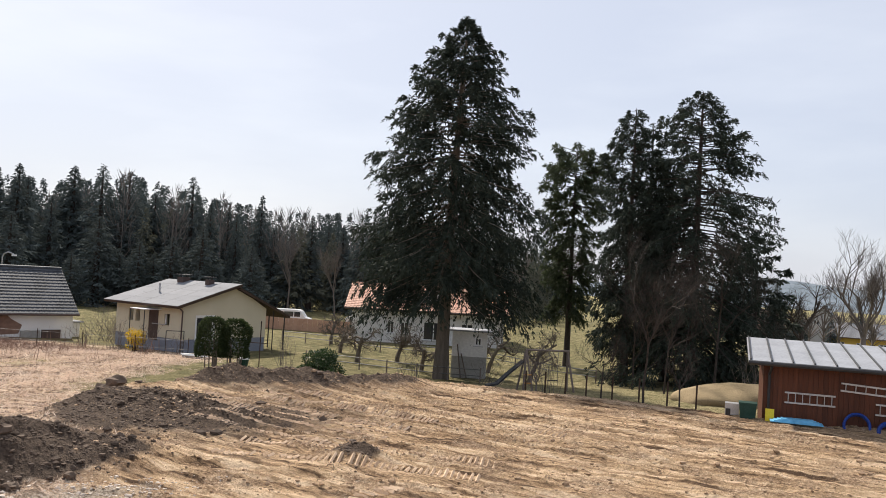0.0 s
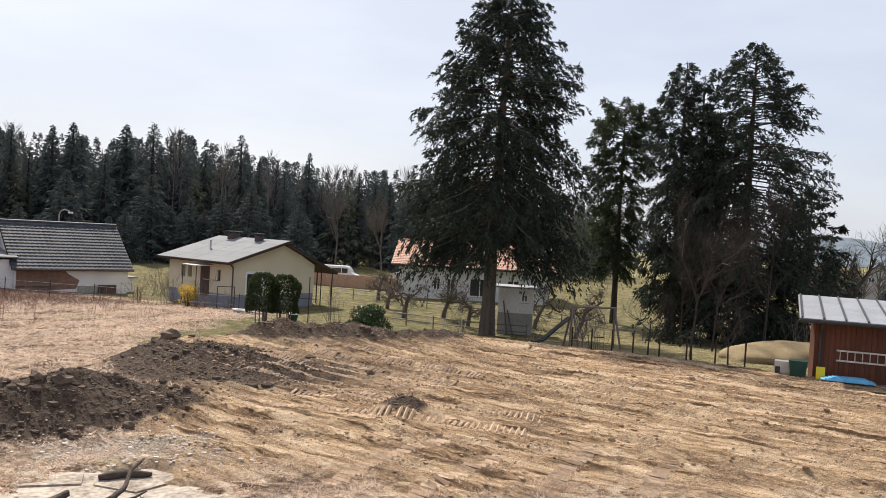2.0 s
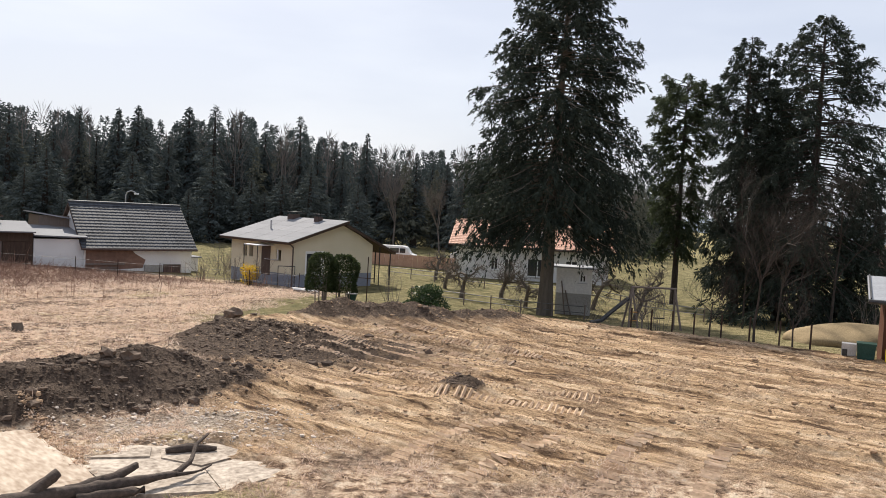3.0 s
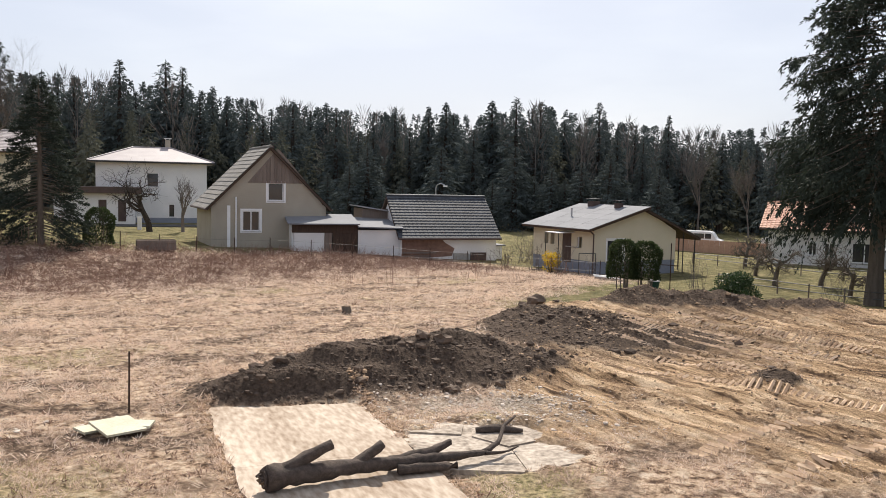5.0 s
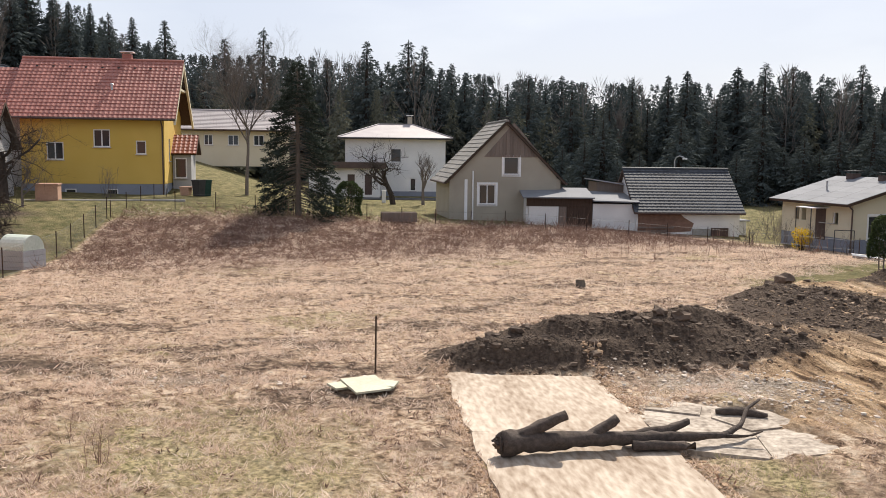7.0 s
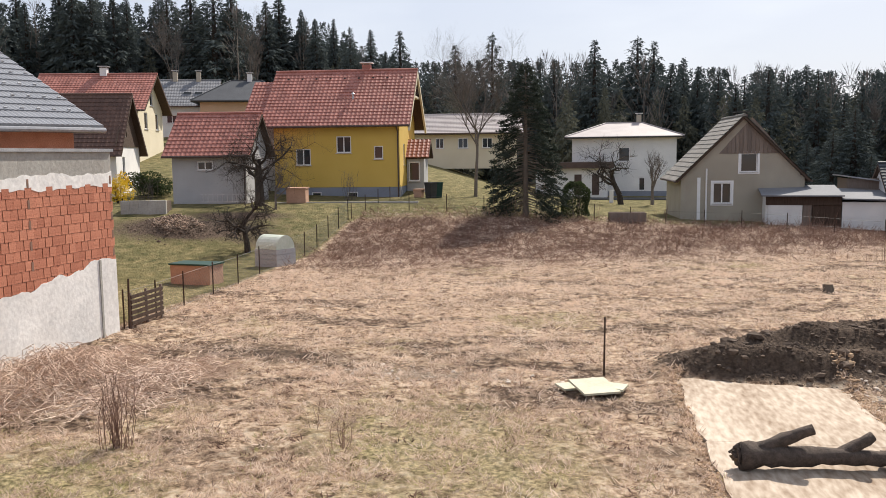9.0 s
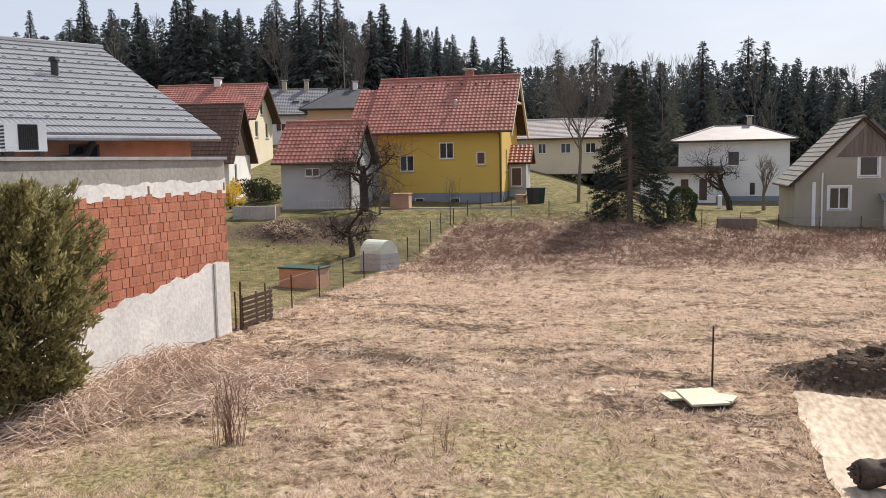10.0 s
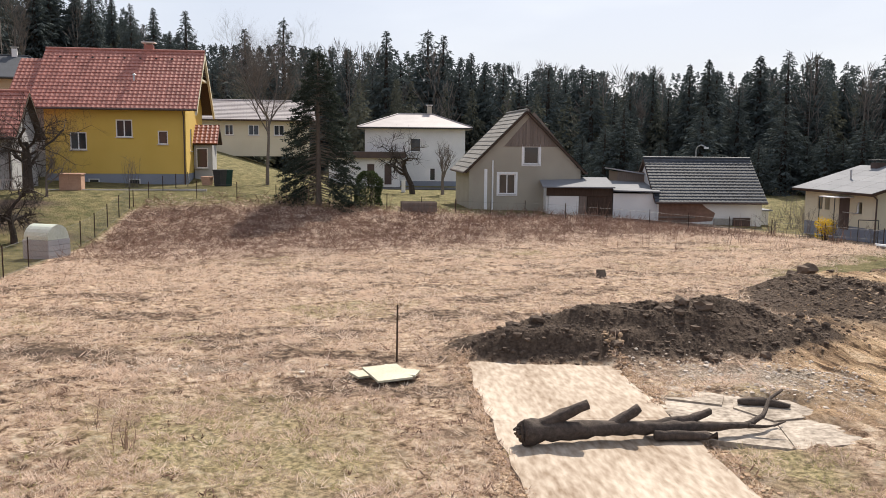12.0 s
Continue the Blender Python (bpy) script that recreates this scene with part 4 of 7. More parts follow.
# farther house with faded orange roof behind the great spruce
far = gable_house("farmhouse", P(-9.3, 70.5, 2.0, -0.9), "long white house with faded orange tile roof and dormers", 12.5, 9.0, 3.1, 4.75, "white", "orangetile", over=0.7, side_over=0.6, holes=((2.9, 3.5, 0.9, 1.9), (4.0, 4.7, 0.9, 1.9), (5.9, 7.6, 0.5, 2.0), (9, 10, 0.9, 2.0)), lholes=((2, 3, 0.8, 2.0),))
part("gable_boarding", box(B(), -0.06, 0.0, 1.6, 7.4, 2.2, 3.3), "orangewood", far)
for x in (2.6, 4.3, 6.0):
    d = part("dormer", box(B(), x, x + 1.2, 1.2, 3.6, 3.5, 4.8), "gutter", far)
    window(far, x + 0.2, x + 1.0, 3.75, 4.55, y=1.14, bars=0, sill=False)

# neighbour's new house with anthracite roof, and its annex with the bare brick wall
newh = thing("new_house", P(-29.4, 4.6, 113.0, 0.0), "unfinished brick house with anthracite tile roof", "house")
# local x runs from far left to the corner at x = 0
part("wall", box(B(), -22, -0.5, 0.0, 0.3, -0.6, 6.0), "mortar", newh)
part("wall", box(B(), -0.8, -0.5, 0.31, 13.4, -0.6, 6.0), "mortar", newh)
bm = B()
prism(bm, [(-0.8, 0.3, 6.0), (-0.8, 13.4, 6.0), (-0.8, 6.85, 8.9)], [(-0.5, 0.3, 6.0), (-0.5, 13.4, 6.0), (-0.5, 6.85, 8.9)])
part("gable", bm, "mortar", newh)
window(newh, -4.5, -3.6, 4.75, 5.5, y=-0.1, frame_mat="gutter", bars=1, sill=False)
window(newh, -7.1, -6.3, 4.75, 5.5, y=-0.1, frame_mat="gutter", bars=0, sill=False)
UP = Vector((0, 7.7, 3.55))
RW, RUN = 22.0, UP.length
rm = Matrix((Vector((1, 0, 0)), UP.normalized(), Vector((1, 0, 0)).cross(UP.normalized()))).transposed().to_4x4()
rm.translation = (-RW, -0.85, 5.72)
deck = part("roof", box(B(), 0, RW, 0, RUN, -0.16, 0.02), "trim", newh)
deck.matrix_local = rm
rm2 = Matrix((Vector((-1, 0, 0)), Vector((0, -7.7, 3.55)).normalized(), Vector((-1, 0, 0)).cross(Vector((0, -7.7, 3.55)).normalized()))).transposed().to_4x4()
rm2.translation = (0, 14.55, 5.72)
part("roof", box(B(), 0, RW, 0, RUN, -0.16, 0.02), "anthracite", newh).matrix_local = rm2
bm = B()
tube(bm, (-RW, 6.85, 9.33), (0.05, 6.85, 9.33), 0.14, 0.14, 8)
part("ridge_cap", bm, "anthracite", newh)
part("gutter", tube(B(), (-RW, -0.95, 5.66), (0, -0.95, 5.66), 0.08, 0.08, 8), "zinc", newh)
bm = B()
p0 = Vector((-3.2, -0.85, 5.78)) + UP * 0.58
tube(bm, p0, p0 + Vector((0, 0, 0.5)), 0.12, 0.12, 10)
tube(bm, p0 + Vector((0, 0, 0.5)), p0 + Vector((0, 0, 0.62)), 0.19, 0.15, 10)
part("vent_pipe", bm, "trim", newh)
bm = B()
pipe(bm, [(-5.6, -0.5, 5.0), (-4.2, -0.35, 5.15), (-3.9, -0.35, 5.6)], 0.1, 8)
part("insulated_pipe", bm, "trim", newh)

annex = thing("annex_building", P(-18.83, -1.37, 136.0, 0.0), "unplastered annex of red hollow brick with grey plaster bands", "building")
AX = 8.3
part("wall_core", box(B(), -6.0, AX, 0.0, 0.35, -0.5, 4.1), "mortar", annex)
part("side_wall", box(B(), AX - 0.35, AX, 0.36, 3.7, -0.5, 4.98), "mortar", annex)
# lower plaster with its ragged upper edge
rr = random.Random(4)
bm = B()
edge_z = lambda x: 1.35 + 0.85 * (x / AX) ** 1.5 if x < AX - 0.75 else 2.12
low = [(-6 + (AX + 6) * i / 150, edge_z(max(-6 + (AX + 6) * i / 150, 0)) + 0.05 * math.sin(i * 0.37) + 0.03 * math.sin(i * 0.91 + 1) + rr.uniform(-0.015, 0.015)) for i in range(151)]
ring_ = [(-6, -0.5), (AX, -0.5)] + low[::-1]
prism(bm, [(p[0], -0.035, p[1]) for p in ring_], [(p[0], 0.0, p[1]) for p in ring_])
part("lower_plaster", bm, "plaster", annex, "pale grey plaster with a ragged edge")
part("downpipe", box(B(), AX - 0.78, AX - 0.70, -0.06, -0.036, -0.4, 2.1), "concreteband", annex)
bm = B()
rag = lambda x, s: 0.045 * math.sin(x * 2.3 + s) + 0.035 * math.sin(x * 5.1 + 2 * s) + 0.02 * math.sin(x * 13.0 + s) + rr.uniform(-0.012, 0.012)
xs_ = [-6 + (AX + 6) * i / 180 for i in range(181)]
top_ = [(x, 4.40 + 0.7 * rag(x, 1.0)) for x in xs_]
foot_ = [(x, 4.05 + 0.5 * rag(x, 4.0)) for x in xs_]
ring_ = foot_ + top_[::-1]
prism(bm, [(p[0], -0.03, p[1]) for p in ring_], [(p[0], 0.0, p[1]) for p in ring_])
part("upper_plaster", bm, "plaster", annex, "white plaster band")
for i in range(4):
    a = -6 + i * 3.575
    part("concrete_beam", box(B(), a, a + 3.572, -0.014, 0.34, 4.11, 4.965), "concreteband", annex, "smooth grey cast concrete beam")
bm = B()
prism(bm, [(-6.0, -0.08, 4.97), (AX + 0.06, -0.08, 4.97), (AX + 0.06, 3.8, 5.0), (-6.0, 3.8, 5.0)], [(-6.0, -0.08, 5.05), (AX + 0.06, -0.08, 5.05), (AX + 0.06, 3.8, 5.08), (-6.0, 3.8, 5.08)])
part("flat_roof", bm, "metalgrey", annex)

ac = thing("heat_pump", annex.matrix_world @ pose(2.0, 1.3, 5.09, 0, 0, -24) @ Matrix.Scale(0.85, 4), "white outdoor heat pump unit with dark grille on the flat roof", "heat pump")
part("casing", box(B(), 0, 1.05, 0, 0.42, 0.12, 0.86), "whitetrim", ac)
bm = B()
box(bm, 0.32, 0.82, -0.015, 0.0, 0.16, 0.82)
part("grille", bm, "trim", ac)
for i in range(9):
    part("slat", box(B(), 0.34 + i * 0.053, 0.355 + i * 0.053, -0.03, -0.015, 0.17, 0.81), "rubber", ac)
for i in range(7):
    part("louvre", box(B(), -0.012, 0.0, 0.05, 0.36, 0.2 + i * 0.09, 0.25 + i * 0.09), "trim", ac)
for x in (0.1, 0.85):
    part("foot", box(B(), x, x + 0.1, 0, 0.42, 0.0, 0.12), "trim", ac)

# red-brown timber shed with a seamed metal roof
shed = thing("timber_shed", P(11.1, 32.3, -17.0, -0.05), "red-brown timber shed with seamed metal roof", "shed")
SL = 9.0
k = 0
x = 0.0
while x < SL:
    w = 0.17
    part("board", box(B(), x, x + w - 0.008, -0.03 - 0.006 * (k % 3), 0.0, -0.3, 2.42), "redwood", shed)
    x += w
    k += 1
part("frame_wall", box(B(), 0, SL, 0.001, 0.1, -0.3, 2.42), "darkwood", shed)
part("side_wall", box(B(), 0, 0.12, 0.11, 4.6, -0.3, 2.5), "redwood", shed)
part("back_wall", box(B(), 0, SL, 4.6, 4.7, -0.3, 2.88), "darkwood", shed)
r0, r1, zz0, zz1 = -0.6, 5.2, 2.42, 2.98
bm = B()
prism(bm, [(-0.55, r0, zz0), (SL, r0, zz0), (SL, r1, zz1), (-0.55, r1, zz1)], [(-0.55, r0, zz0 + 0.1), (SL, r0, zz0 + 0.1), (SL, r1, zz1 + 0.1), (-0.55, r1, zz1 + 0.1)])
sroof = part("roof", bm, "zinc", shed)
for i in range(14):
    x = -0.5 + i * 0.72
    bm = B()
    prism(bm, [(x, r0, zz0 + 0.1), (x + 0.05, r0, zz0 + 0.1), (x + 0.05, r1, zz1 + 0.1), (x, r1, zz1 + 0.1)], [(x, r0, zz0 + 0.16), (x + 0.05, r0, zz0 + 0.16), (x + 0.05, r1, zz1 + 0.16), (x, r1, zz1 + 0.16)])
    part("seam", bm, "trim", sroof)
part("gutter", tube(B(), (-0.55, r0 - 0.07, zz0 + 0.02), (SL, r0 - 0.07, zz0 + 0.02), 0.08, 0.08, 8), "trim", shed)
downpipe(shed, [(0.25, r0 - 0.05, 2.35), (0.2, -0.12, 2.0), (0.2, -0.1, -0.1)], 0.05, "trim")


def ladder(m, length, width=0.35, n=6, label="aluminium ladder hung on the shed wall"):
    t = thing("ladder", m, label, "ladder", "ladders on the shed")
    for z in (0, width):
        part("rail", box(B(), 0, length, -0.05, 0.0, z - 0.03, z + 0.03), "metalgrey", t)
    for i in range(n):
        x = length * (i + 0.5) / n
        part("rung", tube(B(), (x, -0.025, 0), (x, -0.025, width), 0.018, 0.018), "metalgrey", t)


sm_ = shed.matrix_world
ladder(sm_ @ pose(0.75, -0.06, 1.05), 1.7, 0.36, 7)
ladder(sm_ @ pose(2.6, -0.06, 1.65, 0, 3, 0), 3.6, 0.26, 11)
ladder(sm_ @ pose(3.75, -0.06, 0.9, 0, 1, 0), 2.4, 0.36, 8)


def ring(m, R, r, label):
    bm = B()
    for k in range(3):
        pts = [(R * math.cos(a), -0.05 * k, R * math.sin(a) + 0.02 * k) for a in np.linspace(0, 2 * math.pi, 25)]
        pipe(bm, pts, r, 6)
    t = part("hose_coil", bm, "blue")
    t.matrix_world = m
    tagged(t, label, "hose")


ring(sm_ @ pose(3.15, -0.2, 0.42, -8, 0, 0), 0.42, 0.045, "blue plastic hose coiled against the shed wall")
ring(sm_ @ pose(4.15, -0.3, 0.3, -12, 0, 0), 0.32, 0.07, "thick blue plastic pipe coiled on the ground")
t = thing("tarpaulin", P(12.0, 31.3, -17), "light blue tarpaulin lying folded on the ground", "tarpaulin")
bm = B()
for k in range(4):
    box(bm, -0.9 + 0.12 * k, 0.85 - 0.1 * k, -0.35 + 0.04 * k, 0.3 - 0.03 * k, 0.0 + 0.035 * k, 0.033 + 0.035 * k)
part("fold", bm, "tarp", t)
t = thing("board_stack", sm_ @ pose(-0.05, -0.5, 0), "yellow formwork board leaning on the shed", "board")
part("board", box(B(), 0.0, 0.3, -0.06, 0.0, 0.0, 0.85), "yellowp", t).matrix_local = pose(0.15, 0, -0.05, -12, 0, 0)
t = thing("rubbish_bin", sm_ @ pose(-0.75, -0.3, 0), "dark green plastic bin beside the shed", "bin")
bm = B()
prism(bm, [(0, 0, 0), (0.5, 0, 0), (0.5, 0.5, 0), (0, 0.5, 0)], [(-0.05, -0.05, 0.85), (0.55, -0.05, 0.85), (0.55, 0.55, 0.85), (-0.05, 0.55, 0.85)])
body = part("body", bm, "darkgreen", t)
part("lid", box(B(), -0.07, 0.57, -0.07, 0.57, 0.852, 0.92), "darkgreen", t)
t = thing("meter_box", sm_ @ pose(-1.3, 0.1, 0), "grey metal box beside the bin", "box")
part("body", box(B(), 0, 0.5, 0, 0.45, 0, 0.8), "metalgrey", t)
part("door", box(B(), 0.03, 0.2, -0.02, 0, 0.1, 0.6), "trim", t)
t = thing("timber_pile", sm_ @ pose(0.4, -0.45, 0.0), "stack of rough planks and blocks along the shed", "timber")
for i, (x, l, z, a) in enumerate(((0.2, 1.3, 0.0, 0), (0.6, 3.8, 0.32, 6), (0.5, 3.4, 0.42, 5), (1.2, 4.2, 0.16, 3), (0.1, 0.5, 0.22, 0), (1.0, 0.7, 0.14, 2))):
    part("plank", box(B(), 0, l, -0.12, 0.08, 0, 0.07 if l > 1 else 0.2), "greywood", t).matrix_local = pose(x, -0.06 * i, z, 0, a, -2)

# small tower hut beside the great spruce
hut = thing("pump_house", P(-0.71, 52.2, -2.0, -1.15) @ Matrix.Diagonal((1.28, 1.1, 1.12, 1)), "small white and grey block hut with tin roof", "hut")
part("lower_wall", box(B(), 0, 1.65, 0, 1.8, -0.4, 1.15), "concreteband", hut)
bm = B()
wall_cells(bm, 1.65, lambda x: 2.5, [(1.05, 1.4, 1.75, 2.2)], 0.2, 1.151)
part("upper_wall", bm, "plaster", hut)
part("upper_wall", box(B(), 0, 0.2, 0.2, 1.8, 1.151, 2.5), "plaster", hut)
part("upper_wall", box(B(), 1.45, 1.65, 0.2, 1.8, 1.151, 2.5), "plaster", hut)
window(hut, 1.05, 1.4, 1.75, 2.2, bars=1)
part("tin_roof", box(B(), -0.35, 1.85, -0.2, 2.0, 2.5, 2.58), "zinc", hut)
for a, b in (((0.5, -0.1, -0.2), (0.25, -0.05, 1.8)), ((0.8, -0.1, -0.2), (0.45, -0.05, 1.3))):
    part("leaning_pole", tube(B(), a, b, 0.03, 0.03), "greywood", hut)


# ---- trees ----
def sprays(P0, D, ln, wd, rs, flat=0.0):
    """Small pointed leaves or needle sprays as folded quads: base points, directions, lengths, widths."""
    n = len(P0)
    R = rs.normal(size=(n, 3))
    S = np.cross(D, R)
    S /= np.linalg.norm(S, axis=1)[:, None] + 1e-9
    a = P0 + D * (ln * 0.45)[:, None]
    V = np.stack([P0, a + S * (wd / 2)[:, None], P0 + D * ln[:, None], a - S * (wd / 2)[:, None]], 1).reshape(-1, 3)
    return V, np.arange(4 * n).reshape(n, 4)


def spruce_geo(h, r, seed, n_branch=150, per=110, bare=0.12, leaf=(0.45, 0.14), droop=0.35, top=1.0, ragged=0.25, lean=0.0, broad=1.6, low=0.6, hang=0.55, spread=0.75, gaps=0.0, taper=1.0):
    """Trunk and limb tubes (bmesh) and the needle sprays of a spruce."""
    rs = np.random.RandomState(seed)
    bm = B()
    base = max(0.08, h * 0.021)
    segs = 8
    for k in range(segs):
        a, b = k / segs, (k + 1) / segs
        tube(bm, (lean * a * a * h, 0, h * a - (0.3 if k == 0 else 0)), (lean * b * b * h, 0, h * b), base * (1 - a) ** 0.8 * (1.25 if k == 0 else 1) + 0.015, base * (1 - b) ** 0.8 + 0.012, 8)
    PP, DD, LL, WW = [], [], [], []
    for i in range(n_branch):
        f = bare + (1 - bare) * ((i + rs.uniform(0, 1)) / n_branch) ** 0.9
        z = f * h
        az = i * 2.39996 + rs.uniform(-0.4, 0.4)
        prof = min(1.0, (1 - f) * broad + 0.04) * min(1.0, (f - bare) * 3.5 + low)
        if rs.uniform() < gaps:
            continue
        L = r * prof ** taper * (1 + rs.uniform(-ragged, ragged)) * 1.0 + 0.06
        rise = 0.45 * f - 0.05
        out = np.array([math.cos(az), math.sin(az), 0])
        root = np.array([lean * f * f * h, 0, z])

        def at(s):
            return root + out * L * s + np.array([0, 0, L * (rise * s - droop * s * s * 1.6 + 0.28 * droop * s ** 3 * 2)])

        tube(bm, root, at(0.5), 0.012 + 0.012 * L, 0.008 + 0.006 * L, 4)
        tube(bm, at(0.5), at(1.0), 0.008 + 0.006 * L, 0.006, 3)
        m = int(per * (0.25 + L / max(r, 0.1)))
        s = rs.uniform(0.12, 1.0, m) ** 0.75
        side = np.array([-out[1], out[0], 0])
        off = rs.normal(0, 0.16, m) * L * (1.15 - s)
        pts = np.array([at(q) for q in s]) + side * off[:, None] + np.stack([np.zeros(m), np.zeros(m), -rs.exponential(0.16 + 0.12 * hang, m) * (0.4 + L * 0.25)], 1)
        d = out * spread + side * (np.sign(off) * rs.uniform(0.1, 0.9, m) * spread)[:, None] + np.array([0, 0, -hang]) + rs.normal(0, 0.33, (m, 3))
        d /= np.linalg.norm(d, axis=1)[:, None]
        PP.append(pts), DD.append(d)
        k_ = 0.3 + 0.7 * min(1.0, L / (0.6 * r))
        LL.append(leaf[0] * k_ * rs.uniform(0.5, 1.3, m)), WW.append(leaf[1] * k_ * rs.uniform(0.6, 1.5, m))
    m = 40
    PP.append(np.stack([rs.normal(0, 0.06, m) + lean * h, rs.normal(0, 0.06, m), h * rs.uniform(0.92, 1.0, m)], 1))
    d = rs.normal(0, 0.5, (m, 3)) + np.array([0, 0, 0.3])
    DD.append(d / np.linalg.norm(d, axis=1)[:, None])
    LL.append(leaf[0] * rs.uniform(0.25, 0.55, m)), WW.append(leaf[1] * 0.5 * np.ones(m))
    V, F = sprays(np.concatenate(PP), np.concatenate(DD), np.concatenate(LL), np.concatenate(WW), rs)
    return bm, V, F


def bare_geo(h, seed, trunk=0.16, levels=4, spread=0.75, first=0.25, kids=4, up=0.35, gnarl=0.25, thin=0.62):
    """A leafless tree of tapered limbs."""
    rs = random.Random(seed)
    bm = B()

    def limb(p, d, ln, r, lev):
        seg = 3 if lev < 2 else 2
        q = p
        pts = [p]
        for k in range(seg):
            g = gnarl * (0.35 if lev == 0 else 1.0)
            d = (d + Vector((rs.gauss(0, g), rs.gauss(0, g), rs.gauss(0, g) + up * 0.25))).normalized()
            q = q + d * ln / seg
            pts.append(q)
        for k in range(seg):
            tube(bm, pts[k], pts[k + 1], r * (1 - 0.45 * k / seg), r * (1 - 0.45 * (k + 1) / seg), max(3, 7 - 2 * lev))
        if lev >= levels:
            return
        n = kids + rs.randint(0, 1) + (1 if lev == levels - 1 else 0)
        for k in range(n):
            f = rs.uniform(0.35, 1.0) if lev else rs.uniform(0.55, 1.0)
            i = min(seg - 1, int(f * seg))
            b = pts[i].lerp(pts[i + 1], f * seg - i)
            az = rs.uniform(0, 6.28)
            o = d.orthogonal().normalized()
            o = Matrix.Rotation(az, 3, d) @ o
            nd = (d * (1 - spread) + o * spread + Vector((0, 0, up))).normalized()
            limb(b, nd, ln * rs.uniform(0.45, 0.8) * (1.0 if lev else 1.1), r * thin * rs.uniform(0.6, 0.9), lev + 1)

    limb(Vector((0, 0, -0.15)), Vector((0, 0, 1)), h * first + 0.15, trunk, 0)
    return bm


def bare_tree(m, label, name="bare_tree", material="darkbark", **kw):
    t = thing(name, m, label, "tree")
    ob = part("trunk", bare_geo(**kw), material, t)
    return t


def fit_scale(t, h):
    """Scales a bare tree to the height h."""
    zs = [v.co.z for v in t.children[0].data.vertices]
    t.children[0].data.transform(Matrix.Scale(h / max(zs), 4))
    return t


def bough_geo(h, prof, seed, n_branch, twigs, per, bare, leaf=(0.2, 0.05), ragged=0.3, gaps=0.1, lean=0.0, hang=0.8, girth=0.019, stub=0.0, open_side=None):
    """A grown spruce: limbs that sink and curl up at the tips, with hanging side twigs set with needles; prof gives the crown's radius by share of the height."""
    rs = np.random.RandomState(seed)
    bm = B()
    base, segs = h * girth, 10
    for k in range(segs):
        a, b = k / segs, (k + 1) / segs
        tube(bm, (lean * a * a * h, 0, h * a - (0.4 if k == 0 else 0)), (lean * b * b * h, 0, h * b), base * (1 - a) ** 0.8 * (1.3 if k == 0 else 1) + 0.02, base * (1 - b) ** 0.8 + 0.012, 9)
    fs, rr_ = [p[0] for p in prof], [p[1] for p in prof]
    big = max(rr_)
    PP, DD, LL = [], [], []
    for i in range(n_branch):
        f = bare + (0.995 - bare) * ((i + rs.uniform(0, 1)) / n_branch)
        if rs.uniform() < gaps:
            continue
        az = i * 2.39996 + rs.uniform(-0.5, 0.5)
        if open_side is not None and f < 0.6 and math.cos(az - radians(open_side)) > 0.9:
            continue
        L = np.interp(f, fs, rr_) * (1 + rs.uniform(-ragged, 0.45 * ragged))
        up = 0.75 * max(0.0, f - 0.55) + 0.02
        sink = 0.62 * (1 - f) + 0.08
        out, side = np.array([math.cos(az), math.sin(az), 0]), np.array([-math.sin(az), math.cos(az), 0])
        root = np.array([lean * f * f * h, 0, f * h])

        def at(q):
            q = np.asarray(q, float)
            return root + out * (L * q)[..., None] + np.array([0, 0, 1.0]) * (L * (up * q - sink * q * q * 1.25 + 0.55 * sink * q ** 4))[..., None]

        for a, b in ((0.0, 0.35), (0.35, 0.7), (0.7, 1.0)):
            tube(bm, at(a), at(b), (0.012 + 0.013 * L) * (1.05 - a), (0.012 + 0.013 * L) * (1.05 - b), 4)
        m = max(4, int(twigs * (0.25 + 0.75 * L / big)))
        q = np.concatenate([rs.uniform(0.22, 1.0, m - 1) ** 0.8, [1.0]])
        sg = np.where(rs.uniform(size=m) < 0.5, -1.0, 1.0) * rs.uniform(0.2, 1.0, m)
        ln = (0.30 * L * (1.12 - q) + 0.16 + 0.05 * L) * rs.uniform(0.5, 1.25, m)
        u = rs.uniform(0.05, 1.0, (m, per))
        d0 = out * 0.75 + side * sg[:, None]
        d0 /= np.linalg.norm(d0, axis=1)[:, None]
        drop = hang * (1.2 - 0.75 * f) * rs.uniform(0.5, 1.3, m)
        pts = at(q)[:, None] + d0[:, None] * (ln[:, None] * u)[..., None]
        pts[..., 2] -= ln[:, None] * drop[:, None] * u ** 1.4
        pts += rs.normal(0, 0.035, pts.shape)
        t = d0[:, None] * 0.8 - np.array([0, 0, 1.0]) * (drop[:, None] * u ** 0.5)[..., None] + rs.normal(0, 0.42, pts.shape)
        t = t.reshape(-1, 3)
        PP.append(pts.reshape(-1, 3)), DD.append(t / np.linalg.norm(t, axis=1)[:, None])
        LL.append(np.full(m * per, 0.65 + 0.35 * min(1.0, L / (0.5 * big))))
        for k in range(int(stub)):
            z_ = rs.uniform(0.12, bare + 0.1) * h
            a_ = rs.uniform(0, 6.28)
            tube(bm, (0, 0, z_), (math.cos(a_) * 0.9, math.sin(a_) * 0.9, z_ - 0.15), 0.02, 0.006, 3)
    PP, DD, k_ = np.concatenate(PP), np.concatenate(DD), np.concatenate(LL)
    n = len(PP)
    V, F = sprays(PP, DD, leaf[0] * k_ * rs.uniform(0.6, 1.3, n), leaf[1] * k_ * rs.uniform(0.7, 1.4, n), rs)
    return bm, V, F


